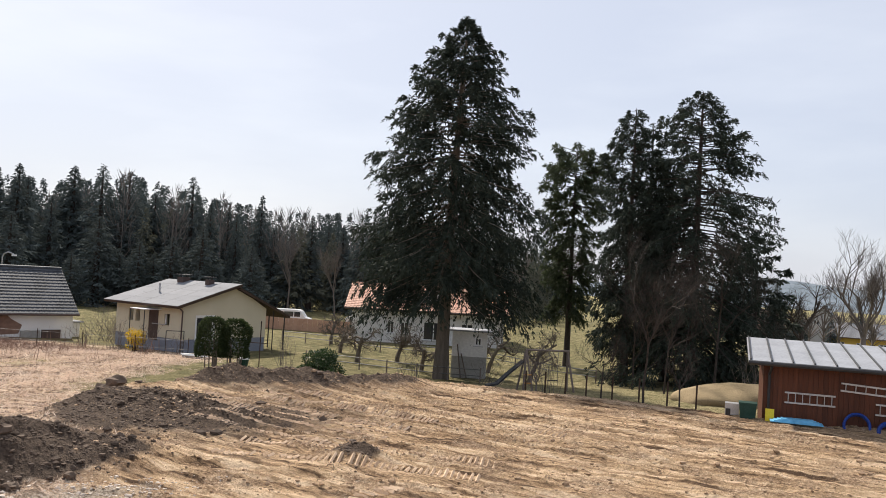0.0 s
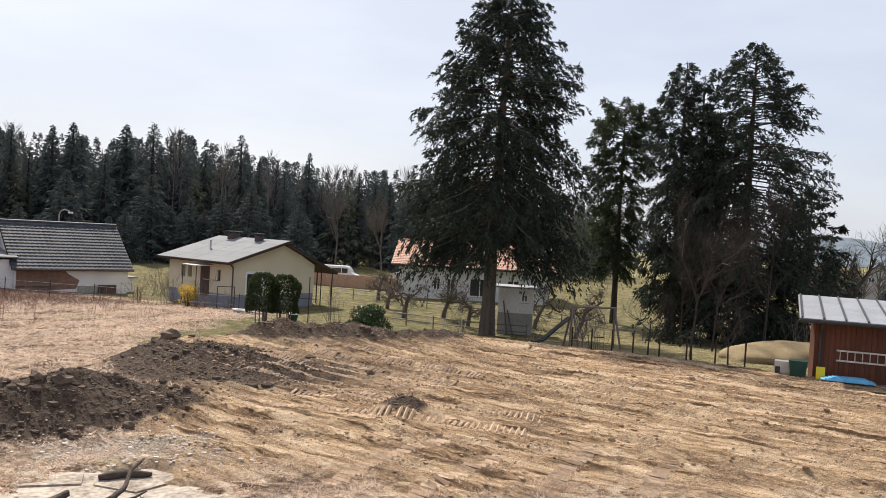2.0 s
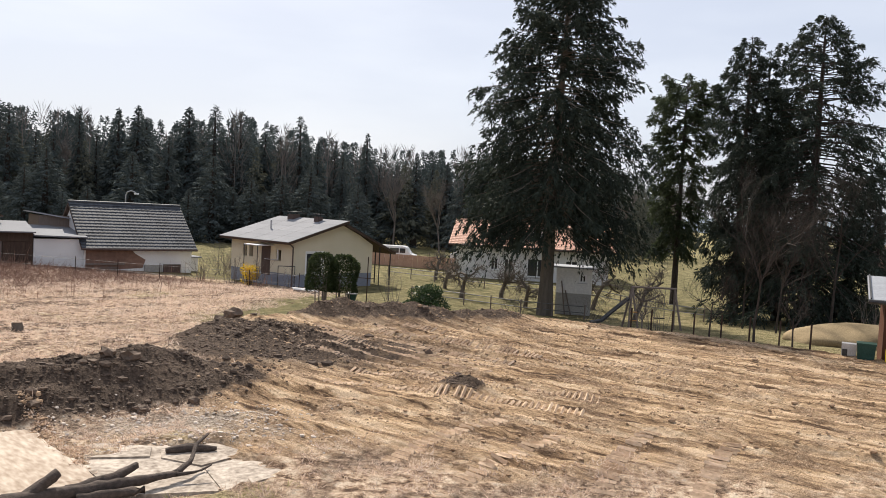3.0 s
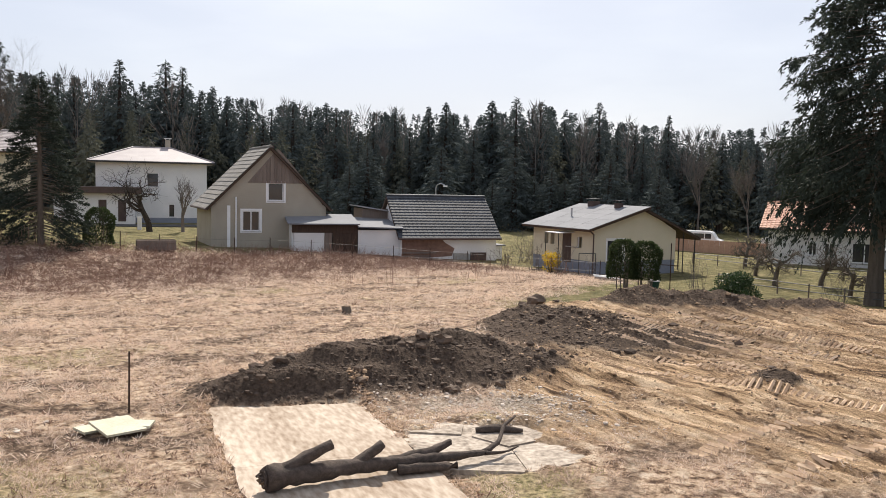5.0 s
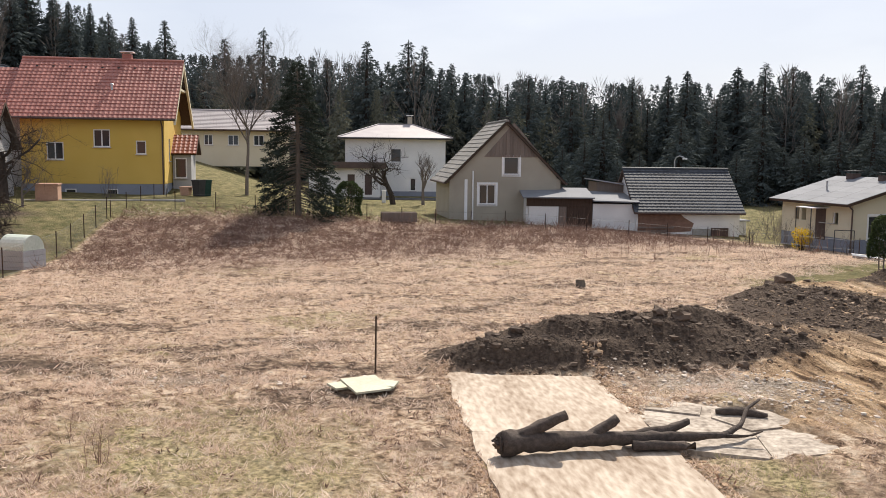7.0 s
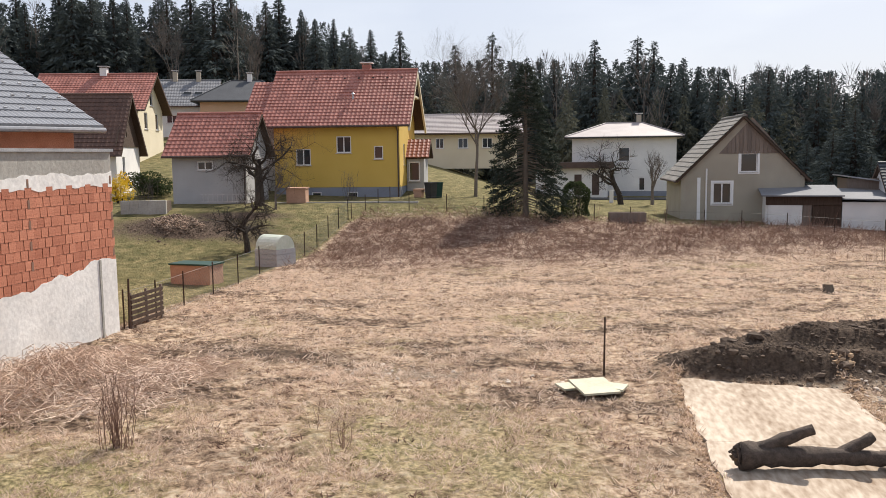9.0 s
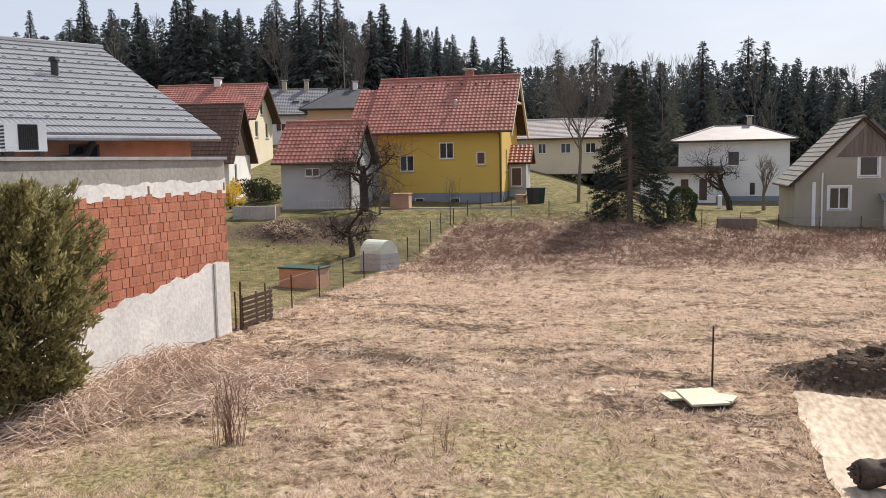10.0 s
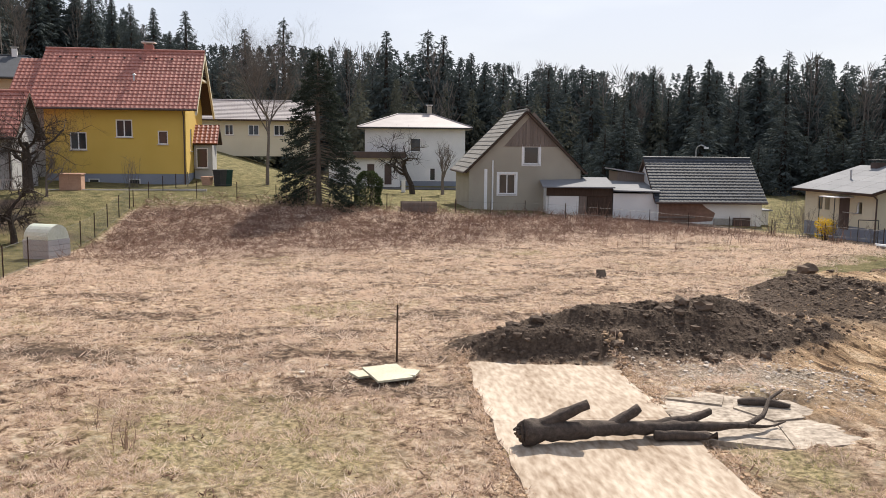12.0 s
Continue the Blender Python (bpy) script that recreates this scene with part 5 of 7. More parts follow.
def grown_spruce(m, label, needles="needle", name="spruce", bark="darkbark", **kw):
    t = thing(name, m, label, "tree")
    bm, V, F = bough_geo(**kw)
    part("trunk", bm, bark, t)
    raw("crown", V, F, needles, t)
    return t


# the great spruce and the group to its right
grown_spruce(P(-1.26, 50.0, 0), "tall dark spruce with drooping boughs beside the bare plot", bark="bark", h=21.2, seed=3, n_branch=330, twigs=28, per=16, bare=0.25, lean=0.022, leaf=(0.27, 0.074), ragged=0.36, gaps=0.08, hang=1.5, stub=0.1,
    prof=((0.2, 4.2), (0.30, 5.0), (0.45, 5.0), (0.57, 4.6), (0.68, 4.1), (0.77, 3.4), (0.86, 2.3), (0.93, 1.25), (0.97, 0.55), (1.0, 0.12)))
grown_spruce(P(7.2, 60.5, 0, -0.9), "slender spruce with a flattened crown and bare lower trunk", "needlelight", h=15.3, seed=8, n_branch=220, twigs=19, per=14, bare=0.24, leaf=(0.26, 0.066), ragged=0.5, gaps=0.15, hang=1.3, girth=0.014,
    prof=((0.2, 1.3), (0.35, 1.7), (0.6, 1.8), (0.75, 2.2), (0.88, 2.3), (0.96, 1.9), (1.0, 1.1)))
grown_spruce(P(13.4, 51.3, 0, -0.4), "broad dark spruce in a tight group", h=17.2, seed=5, n_branch=280, twigs=25, per=14, bare=0.07, leaf=(0.27, 0.068), ragged=0.33, gaps=0.08, hang=1.2,
    prof=((0.05, 4.7), (0.2, 5.0), (0.35, 4.8), (0.5, 4.3), (0.65, 3.8), (0.78, 3.1), (0.88, 2.1), (0.95, 1.0), (1.0, 0.15)))
grown_spruce(P(9.7, 52.4, 60, -0.4), "dark spruce with a ragged top in a tight group", h=16.2, seed=9, n_branch=200, twigs=18, per=14, bare=0.15, hang=1.6, leaf=(0.27, 0.06), ragged=0.45, gaps=0.12, girth=0.014,
    prof=((0.1, 2.2), (0.4, 2.2), (0.7, 2.1), (0.85, 1.6), (0.95, 0.8), (1.0, 0.25)))
grown_spruce(P(11.0, 53.4, 20, -0.4), "narrow dark spruce leaning into its group", h=15.6, seed=10, n_branch=150, twigs=16, per=12, bare=0.15, hang=1.3, leaf=(0.27, 0.06), ragged=0.45, gaps=0.12, girth=0.013,
    prof=((0.1, 2.6), (0.4, 2.4), (0.7, 2.0), (0.9, 1.1), (1.0, 0.25)))
grown_spruce(P(12.6, 54.5, 140, -0.5), "dark spruce deep in the group", h=13.0, seed=11, n_branch=110, twigs=18, per=11, bare=0.05, leaf=(0.34, 0.1), ragged=0.3,
    prof=((0.05, 3.8), (0.4, 3.2), (0.8, 1.6), (1.0, 0.3)))
grown_spruce(P(17.6, 53.0, 200, -0.6), "shorter dark spruce at the edge of the group", h=9.0, seed=12, n_branch=90, twigs=18, per=11, bare=0.03, leaf=(0.34, 0.1), ragged=0.3,
    prof=((0.03, 3.2), (0.4, 2.8), (0.75, 1.7), (1.0, 0.3)))
# spruce with bare trunk beside the villa garden
grown_spruce(P(-41.2, 30.6, 0), "dark spruce with its trunk showing at the field's edge", bark="bark", h=8.9, seed=21, n_branch=230, twigs=22, per=12, bare=0.06, leaf=(0.17, 0.048), ragged=0.2, gaps=0.05, hang=0.2, open_side=-36.0,
    prof=((0.08, 2.3), (0.25, 2.35), (0.45, 1.9), (0.65, 1.35), (0.85, 0.75), (0.95, 0.3), (1.0, 0.08)))

# the wood behind the houses: a near row of single trees, and the mass behind
protos = []
for k, (h, r, br) in enumerate(((16.0, 3.0, 0.05), (17.0, 2.3, 0.08), (15.0, 3.3, 0.04), (18.0, 1.9, 0.15), (14.0, 1.8, 0.05))):
    bm, V, F = spruce_geo(h, r, 40 + k, n_branch=130, per=46, bare=br, broad=1.02, low=1.0, leaf=(0.6, 0.17), droop=0.3, ragged=0.35, hang=0.8, spread=0.6)
    protos.append((bm, V, F, h))


def polar(yaw, d):
    return -math.sin(radians(yaw)) * d, math.cos(radians(yaw)) * d


rw = random.Random(12)
row = []
first = []
for k, (bm, V, F, h) in enumerate(protos):
    t = thing("spruce", pose(0, 0, -100), "dark forest spruce at the edge of the wood", "tree", "edge of the wood")
    part("trunk", bm, "darkbark", t)
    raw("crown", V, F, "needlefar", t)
    first.append(t)
# skyline of the wood by bearing: degrees of bearing, height of the tops in degrees
SKY_YAW = (-2, 8, 12, 17, 22, 26, 33, 40, 47, 55, 63, 66, 70, 80, 86, 91, 100)
SKY_EL = (3.5, 4.6, 4.2, 5.0, 6.3, 5.3, 5.4, 5.9, 7.0, 7.2, 7.2, 9.4, 10.0, 10.5, 10.0, 8.4, 7.6)
used = set()
for i in range(92):
    yaw = -2 + 104 * (i + rw.uniform(-0.4, 0.4)) / 92
    d = rw.uniform(98, 112) if yaw < 36 else rw.uniform(112, 128)
    if yaw > 62:
        d = rw.uniform(125, 140)
    x, y = polar(yaw, d)
    g = zg(x, y)
    el = np.interp(yaw, SKY_YAW, SKY_EL) * (rw.uniform(0.6, 1.12) if yaw < 62 else rw.uniform(0.88, 1.13))
    h = max(6.0, EYE + d * math.tan(radians(el)) - g)
    k = rw.randrange(5)
    m = pose(x, y, g, 0, 0, rw.uniform(0, 360)) @ Matrix.Diagonal((h / protos[k][3] * rw.uniform(1.2, 1.8),) * 2 + (h / protos[k][3], 1))
    t = first[k] if k not in used else copy_thing(first[k], m)
    used.add(k)
    t.matrix_basis = m


for yaw, el, k in ((40.2, 7.4, 3), (22.4, 6.3, 1), (19.2, 6.2, 3), (12.9, 5.2, 3), (8.4, 4.95, 4)):
    x, y = polar(yaw, 104.0)
    g = zg(x, y)
    h = EYE + 104.0 * math.tan(radians(el)) - g
    copy_thing(first[k], pose(x, y, g, 0, 0, 70 * k) @ Matrix.Diagonal((h / protos[k][3] * 1.25,) * 2 + (h / protos[k][3], 1)))
for i in range(22):
    yaw, d = 14 + 27 * (i + rw.uniform(-0.3, 0.3)) / 22, rw.uniform(84, 93)
    x, y = polar(yaw, d)
    g = zg(x, y)
    h, k = rw.uniform(5.0, 9.5), rw.choice((0, 2, 2))
    copy_thing(first[k], pose(x, y, g, 0, 0, rw.uniform(0, 360)) @ Matrix.Diagonal((h / protos[k][3] * 1.5,) * 2 + (h / protos[k][3], 1)))


def mass(name, yaws, dists, n, seed, lo, material, label, bare_share=0.0):
    """Many trees of a wood in one mesh."""
    rs = random.Random(seed)
    VV, FF, o = [], [], 0
    for i in range(n):
        yaw, d = rs.uniform(*yaws), rs.uniform(*dists)
        x, y = polar(yaw, d)
        g = zg(x, y)
        el = np.interp(yaw, SKY_YAW, SKY_EL) * lo + (1.12 - lo) * rs.random() ** 0.7
        h = max(7.0, EYE + d * math.tan(radians(el)) - g)
        bm, V, F, h0 = protos_geo[rs.randrange(5)]
        s = h / h0
        a = rs.uniform(0, 6.28)
        w = s * rs.uniform(1.05, 1.65)
        X = V[:, 0] * math.cos(a) - V[:, 1] * math.sin(a)
        Y = V[:, 0] * math.sin(a) + V[:, 1] * math.cos(a)
        VV.append(np.stack([X * w + x, Y * w + y, V[:, 2] * s + g], 1))
        FF.append(F + o)
        o += len(V)
    ob = raw(name, np.concatenate(VV), np.concatenate(FF), material)
    return tagged(ob, label, "wood", kind="stuff")


protos_geo = []
for k, (h, r, br) in enumerate(((16.0, 3.4, 0.05), (17.0, 2.8, 0.08), (15.0, 3.8, 0.04), (18.0, 2.6, 0.3), (14.0, 3.0, 0.2))):
    bm, V, F = spruce_geo(h, r, 60 + k, n_branch=76, per=20, bare=br, broad=1.02, low=1.0, leaf=(0.9, 0.3), droop=0.3, ragged=0.35, hang=0.8, spread=0.6)
    bm.free()
    protos_geo.append((None, V, F, h))
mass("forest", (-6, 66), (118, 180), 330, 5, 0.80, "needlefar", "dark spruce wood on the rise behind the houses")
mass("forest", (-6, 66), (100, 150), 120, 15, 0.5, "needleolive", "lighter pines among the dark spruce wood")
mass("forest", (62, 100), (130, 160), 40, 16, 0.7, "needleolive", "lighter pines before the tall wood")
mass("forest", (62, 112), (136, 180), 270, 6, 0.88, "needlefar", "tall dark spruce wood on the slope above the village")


def bare_wood(name, yaws, dists, n, seed, lo, label):
    """Leafless trees of a wood: upright stems with fans of thin twigs."""
    rs = np.random.RandomState(seed)
    PP, DD, LL, WW = [], [], [], []
    for i in range(n):
        yaw, d = rs.uniform(*yaws), rs.uniform(*dists)
        x, y = polar(yaw, d)
        g = zg(x, y)
        h = max(5.0, EYE + d * math.tan(radians(np.interp(yaw, SKY_YAW, SKY_EL) * rs.uniform(lo, 0.97))) - g)
        m = 130
        f = rs.uniform(0.3, 0.95, m)
        a = rs.uniform(0, 6.28, m)
        q = h * 0.13 * np.sin(np.pi * np.clip(f, 0, 1)) * rs.uniform(0, 1, m)
        PP.append(np.stack([x + q * np.cos(a), y + q * np.sin(a), g + f * h], 1))
        dd = np.stack([np.cos(a) * 0.4, np.sin(a) * 0.4, np.full(m, 1.0)], 1) + rs.normal(0, 0.25, (m, 3))
        DD.append(dd / np.linalg.norm(dd, axis=1)[:, None])
        LL.append(np.minimum(h * rs.uniform(0.08, 0.2, m), (1.02 - f) * h + 0.3)), WW.append(rs.uniform(0.04, 0.1, m))
        PP.append(np.array([[x, y, g - 0.2]])), DD.append(np.array([[0, 0, 1.0]])), LL.append(np.array([h * 0.95])), WW.append(np.array([0.35]))
    V, F = sprays(np.concatenate(PP), np.concatenate(DD), np.concatenate(LL), np.concatenate(WW), rs)
    return tagged(raw(name, V, F, "twig"), label, "wood", kind="stuff")


bare_wood("bare_wood", (0, 64), (100, 150), 90, 7, 0.5, "leafless grey-brown trees along the edge of the wood")
bare_wood("bare_wood", (64, 100), (118, 160), 22, 8, 0.45, "leafless pale trees before the tall wood")

# bare garden trees
fit_scale(bare_tree(P(-53.0, 34.8, 0), "tall bare birch-like tree on the lawn", material="twig", h=12.5, seed=2, trunk=0.15, levels=5, spread=0.55, first=0.4, kids=6, thin=0.5, up=0.3, gnarl=0.12), 12.6)
fit_scale(bare_tree(P(-55.6, 51.6, 30), "gnarled dark apple tree before the villa", "apple_tree", h=4.4, seed=5, trunk=0.14, levels=4, spread=0.7, first=0.35, kids=4, up=0.15, gnarl=0.3), 6.2)
fit_scale(bare_tree(P(-53.8, 53.5, 80), "slim bare fruit tree before the villa", "fruit_tree", material="twig", h=4.6, seed=7, trunk=0.12, levels=4, spread=0.5, first=0.3, kids=4, up=0.4, gnarl=0.15), 4.9)
fit_scale(bare_tree(P(-40.5, 13.3, 10), "pruned old apple tree in the kitchen garden", "apple_tree", h=3.2, seed=11, trunk=0.15, levels=4, spread=0.75, first=0.42, kids=5, up=0.12, gnarl=0.3), 3.3)
fit_scale(bare_tree(P(-50.0, 17.3, 0), "pollarded tree with stubby limbs and thin shoots", "pollard_tree", h=5.2, seed=15, trunk=0.42, levels=4, spread=0.75, first=0.7, kids=7, up=0.15, gnarl=0.24, thin=0.42), 6.0)
fit_scale(bare_tree(P(-48.2, 17.6, 0), "young bare tree beside the yellow house", "fruit_tree", material="twig", h=3, seed=16, trunk=0.06, levels=3, spread=0.5, first=0.3, kids=4, up=0.3), 3.2)
for k, (x, y, h, sd) in enumerate(((-6.9, 56.0, 2.9, 31), (-4.4, 57.5, 3.0, 32), (-8.6, 60.0, 2.8, 33), (-2.6, 54.0, 2.9, 34), (1.6, 56.0, 3.2, 35), (3.8, 50.0, 3.6, 36), (-10.2, 66.0, 2.6, 37))):
    fit_scale(bare_tree(P(x, y, 40 * k), "low gnarled apple tree on the lawn", "apple_tree", material="bark", h=h, seed=sd, trunk=0.11, levels=4, spread=0.8, first=0.35, kids=4, up=0.08, gnarl=0.35), h)
for k, (x, y, h, sd, mt) in enumerate(((7.35, 35.2, 7.6, 41, "darkbark"), (5.7, 35.6, 3.4, 42, "darkbark"), (8.75, 34.9, 3.3, 43, "darkbark"), (10.2, 44.0, 8.0, 44, "darkbark"), (13.4, 46.5, 9.5, 45, "darkbark"), (3.3, 38.2, 2.4, 46, "twig"), (9.3, 47.5, 7.0, 47, "darkbark"), (17.0, 46.0, 5.0, 48, "darkbark"))):
    fit_scale(bare_tree(P(x, y, 50 * k), "bare young tree at the edge of the lawn", "bare_tree", material=mt, h=h, seed=sd, trunk=0.02 + 0.0035 * h, levels=5 if h > 5 else 4, spread=0.5 if h > 5 else 0.62, first=0.3, kids=4, up=0.3, gnarl=0.18), h)
fit_scale(bare_tree(P(31.0, 68.0, 0), "large bare tree beyond the shed", h=10, seed=51, trunk=0.22, levels=5, spread=0.5, first=0.3, kids=4, up=0.35, gnarl=0.15, material="twig"), 11.5)
fit_scale(bare_tree(P(24.0, 62.0, 0), "bare dark tree beside the spruces", h=7, seed=52, trunk=0.2, levels=5, spread=0.6, first=0.3, kids=4, up=0.2, gnarl=0.2), 7.5)
for k, (x, y, h) in enumerate(((-20.0, 96.0, 11.0), (-14.5, 95.0, 9.5), (-60.0, 96.0, 12.5), (-116.0, 40.0, 16.0), (-119.0, 30.0, 15.0), (10.0, 84.0, 11.0), (20.0, 90.0, 9.0), (5.0, 92.0, 11.0))):
    fit_scale(bare_tree(P(x, y, 70 * k), "bare grey-brown tree at the edge of the wood", "bare_tree", material="twig", h=h, seed=70 + k, trunk=0.1, levels=5, spread=0.4, first=0.3, kids=4, up=0.4, gnarl=0.13), h)


# ---- shrubs ----
def leaf_cloud(n, size, rs, shape, leaf):
    """Leaves spread through lobes of an uneven bush."""
    lobes = [(rs.uniform(-0.5, 0.5, 3) * shape, rs.uniform(0.45, 0.75)) for k in range(9)]
    P0 = []
    for k in range(n):
        c, s = lobes[rs.randint(9)]
        v = rs.normal(size=3)
        v /= np.linalg.norm(v)
        P0.append(c + v * s * shape * rs.uniform(0.55, 1.0) ** 0.5 * 0.75)
    P0 = np.array(P0)
    D = P0 / shape + rs.normal(0, 0.6, P0.shape)
    D /= np.linalg.norm(D, axis=1)[:, None]
    return sprays(P0 * size, D, leaf[0] * rs.uniform(0.6, 1.3, n), leaf[1] * rs.uniform(0.7, 1.3, n), rs)


def shrub(name, x, y, size, label, material, n, leaf, seed, stems=8, z=None, lift=0.5):
    rs = np.random.RandomState(seed)
    t = thing(name, P(x, y, seed * 30, z), label, "shrub")
    V, F = leaf_cloud(n, 1.0, rs, np.array(size), leaf)
    V[:, 2] += size[2] * lift * 1.6
    V[:, 2] = np.maximum(V[:, 2], 0.03)
    raw("foliage", V, F, material, t)
    bm = B()
    for k in range(stems):
        a = rs.uniform(0, 6.28)
        tube(bm, (0.12 * math.cos(a), 0.12 * math.sin(a), -0.1), (size[0] * 0.4 * math.cos(a), size[1] * 0.4 * math.sin(a), size[2] * 0.9), 0.03, 0.012, 5)
    part("stems", bm, "darkbark", t)
    return t


def column_shrub(name, x, y, h, r, label, material, n, leaf, seed, bare=0.25):
    """A clipped upright evergreen, bare at the foot."""
    rs = np.random.RandomState(seed)
    t = thing(name, P(x, y, 0), label, "shrub")
    zz = h * (bare + (1 - bare) * rs.uniform(0, 1, n))
    a = rs.uniform(0, 6.28, n)
    f = (zz / h - bare) / (1 - bare)
    rad = r * np.minimum(1, np.minimum((f + 0.2) * 5, (1.03 - f) * 3.6) ** 0.5) * (1 + 0.13 * np.sin(3 * a + zz * 4)) * rs.uniform(0.7, 1.0, n) ** 0.4
    P0 = np.stack([rad * np.cos(a), rad * np.sin(a), zz], 1)
    D = np.stack([np.cos(a), np.sin(a), 0.6 + 0 * a], 1) + rs.normal(0, 0.4, (n, 3))
    D /= np.linalg.norm(D, axis=1)[:, None]
    V, F = sprays(P0, D, leaf[0] * rs.uniform(0.6, 1.3, n), leaf[1] * rs.uniform(0.7, 1.3, n), rs)
    raw("foliage", V, F, material, t)
    bm = B()
    for k in range(7):
        b = rs.uniform(0, 6.28)
        tube(bm, (r * 0.5 * math.cos(b), r * 0.5 * math.sin(b), -0.1), (r * 0.6 * math.cos(b), r * 0.6 * math.sin(b), h * 0.6), 0.035, 0.02, 5)
    part("stems", bm, "greywood", t)
    return t


column_shrub("thuja", -11.55, 39.4, 2.4, 0.66, "clipped dark thuja with bare foot before the bungalow", "thuja", 5000, (0.13, 0.06), 3)
column_shrub("thuja", -10.6, 39.7, 2.35, 0.64, "clipped dark thuja beside its twin", "thuja", 5000, (0.13, 0.06), 4)
shrub("cherry_laurel", -6.4, 38.0, (1.5, 1.2, 0.86), "dense evergreen laurel bush with pale tips", "laurel", 6500, (0.11, 0.055), 5)
shrub("forsythia", -19.6, 51.0, (0.75, 0.7, 0.8), "yellow flowering forsythia before the bungalow", "forsythia", 1500, (0.09, 0.05), 6)
shrub("forsythia", -58.5, 10.8, (1.1, 1.0, 1.3), "yellow flowering forsythia by the hedge", "forsythia", 1800, (0.12, 0.07), 7)
shrub("hedge", -61.5, 13.2, (2.2, 1.1, 1.0), "dark clipped evergreen hedge", "thuja", 4500, (0.16, 0.08), 8)
column_shrub("thuja", -40.8, 34.1, 2.1, 0.75, "dense dark thuja at the garden fence", "thuja", 5500, (0.13, 0.06), 9, bare=0.02)
# the big juniper in front of the annex: sprays on rising limbs
jun = thing("juniper", P(-17.9, -0.75, 0), "large olive green juniper with feathery boughs before the annex", "shrub")
rs = np.random.RandomState(17)
bm, PP, DD = B(), [], []
for k in range(260):
    az, f = rs.uniform(0, 6.28), rs.uniform(0, 1) ** 0.9
    base = np.array([0, 0, 0.2 + 3.3 * f])
    d = np.array([math.cos(az), math.sin(az), 0.32 + 0.75 * f])
    L = (2.6 - 1.1 * f) * min(1.0, 0.36 + 1.5 * f) * rs.uniform(0.65, 1.05)
    d_ = d / np.linalg.norm(d)
    into = -0.695 * d_[0] - 0.719 * d_[1]
    L = min(L, 0.95 / into) if into > 0.05 else L
    tip = base + d_ * L
    tube(bm, base, tip, 0.025, 0.008, 4)
    m = 190
    s = rs.uniform(0.3, 1.0, m) ** 0.7
    PP.append(base + (tip - base) * s[:, None] + rs.normal(0, 0.17, (m, 3)) * (1.15 - s)[:, None] * 1.4)
    q = d * 0.8 + rs.normal(0, 0.5, (m, 3)) + np.array([0, 0, 0.3])
    DD.append(q / np.linalg.norm(q, axis=1)[:, None])
tube(bm, (0, 0, -0.2), (0, 0, 3.4), 0.14, 0.04, 7)
part("stem", bm, "bark", jun)
n = 260 * 190
V, F = sprays(np.concatenate(PP), np.concatenate(DD), 0.15 * rs.uniform(0.6, 1.3, n), 0.045 * rs.uniform(0.7, 1.4, n), rs)
raw("foliage", V, F, "juniper", jun)


def twiggy(name, x, y, n, h, spread, label, seed, material="bramble", r=0.008, z=None):
    """A clump of bare upright stems."""
    rs = random.Random(seed)
    bm = B()
    for k in range(n):
        a, q = rs.uniform(0, 6.28), rs.uniform(0, spread * 0.5)
        p = Vector((q * math.cos(a), q * math.sin(a), -0.05))
        hh = h * rs.uniform(0.55, 1.0)
        m_ = p + Vector((rs.gauss(0, spread * 0.15), rs.gauss(0, spread * 0.15), hh * 0.55))
        e = m_ + Vector((rs.gauss(0, spread * 0.2), rs.gauss(0, spread * 0.2), hh * 0.45))
        tube(bm, p, m_, r, r * 0.7, 4)
        tube(bm, m_, e, r * 0.7, r * 0.3, 3)
        for j in range(3):
            b = m_.lerp(e, rs.uniform(0, 0.9))
            tube(bm, b, b + Vector((rs.gauss(0, 0.1), rs.gauss(0, 0.1), rs.uniform(0.05, 0.2))) * h, r * 0.45, r * 0.2, 3)
    t = part(name, bm, material)
    t.matrix_world = P(x, y, 0, z)
    return tagged(t, label, "shrub")


twiggy("stem_clump", -14.75, 2.5, 34, 1.35, 0.55, "clump of bare reddish stems in dry grass", 1, r=0.008)
twiggy("stem_clump", -12.6, 5.6, 9, 0.7, 0.35, "small bare shrub in dry grass", 2, r=0.006)
twiggy("stem_clump", -13.9, 5.7, 5, 0.6, 0.3, "few dead stems in dry grass", 3, r=0.005)
twiggy("stem_clump", -16.6, 1.0, 6, 0.6, 0.5, "dead stems before the bramble heap", 4, r=0.006)
for k, (x, y, n, h, s) in enumerate(((-18.9, 50.4, 16, 1.9, 1.3), (-21.0, 51.4, 18, 2.2, 1.4), (-16.6, 49.9, 12, 1.3, 1.0), (-9.6, 46.0, 16, 1.9, 1.1), (-23.6, 53.0, 22, 1.6, 1.8), (-24.0, 57.0, 30, 2.0, 2.2), (-22.5, 60.0, 30, 2.2, 2.4), (-26.0, 63.0, 30, 2.2, 2.6), (-56.5, 12.2, 20, 2.0, 1.4), (-52.3, 17.0, 14, 1.8, 1.0), (-52.0, 20.3, 16, 1.9, 1.0), (-51.5, 23.8, 18, 2.1, 1.0), (-3.0, 47.0, 18, 1.6, 1.6), (3.9, 39.0, 16, 2.2, 1.0), (1.5, 47.0, 14, 1.5, 1.5), (14.0, 42.0, 16, 2.4, 1.6))):
    twiggy("bare_shrub", x, y, n, h, s, "bare winter shrub in the gardens", 20 + k, "twig", 0.012)

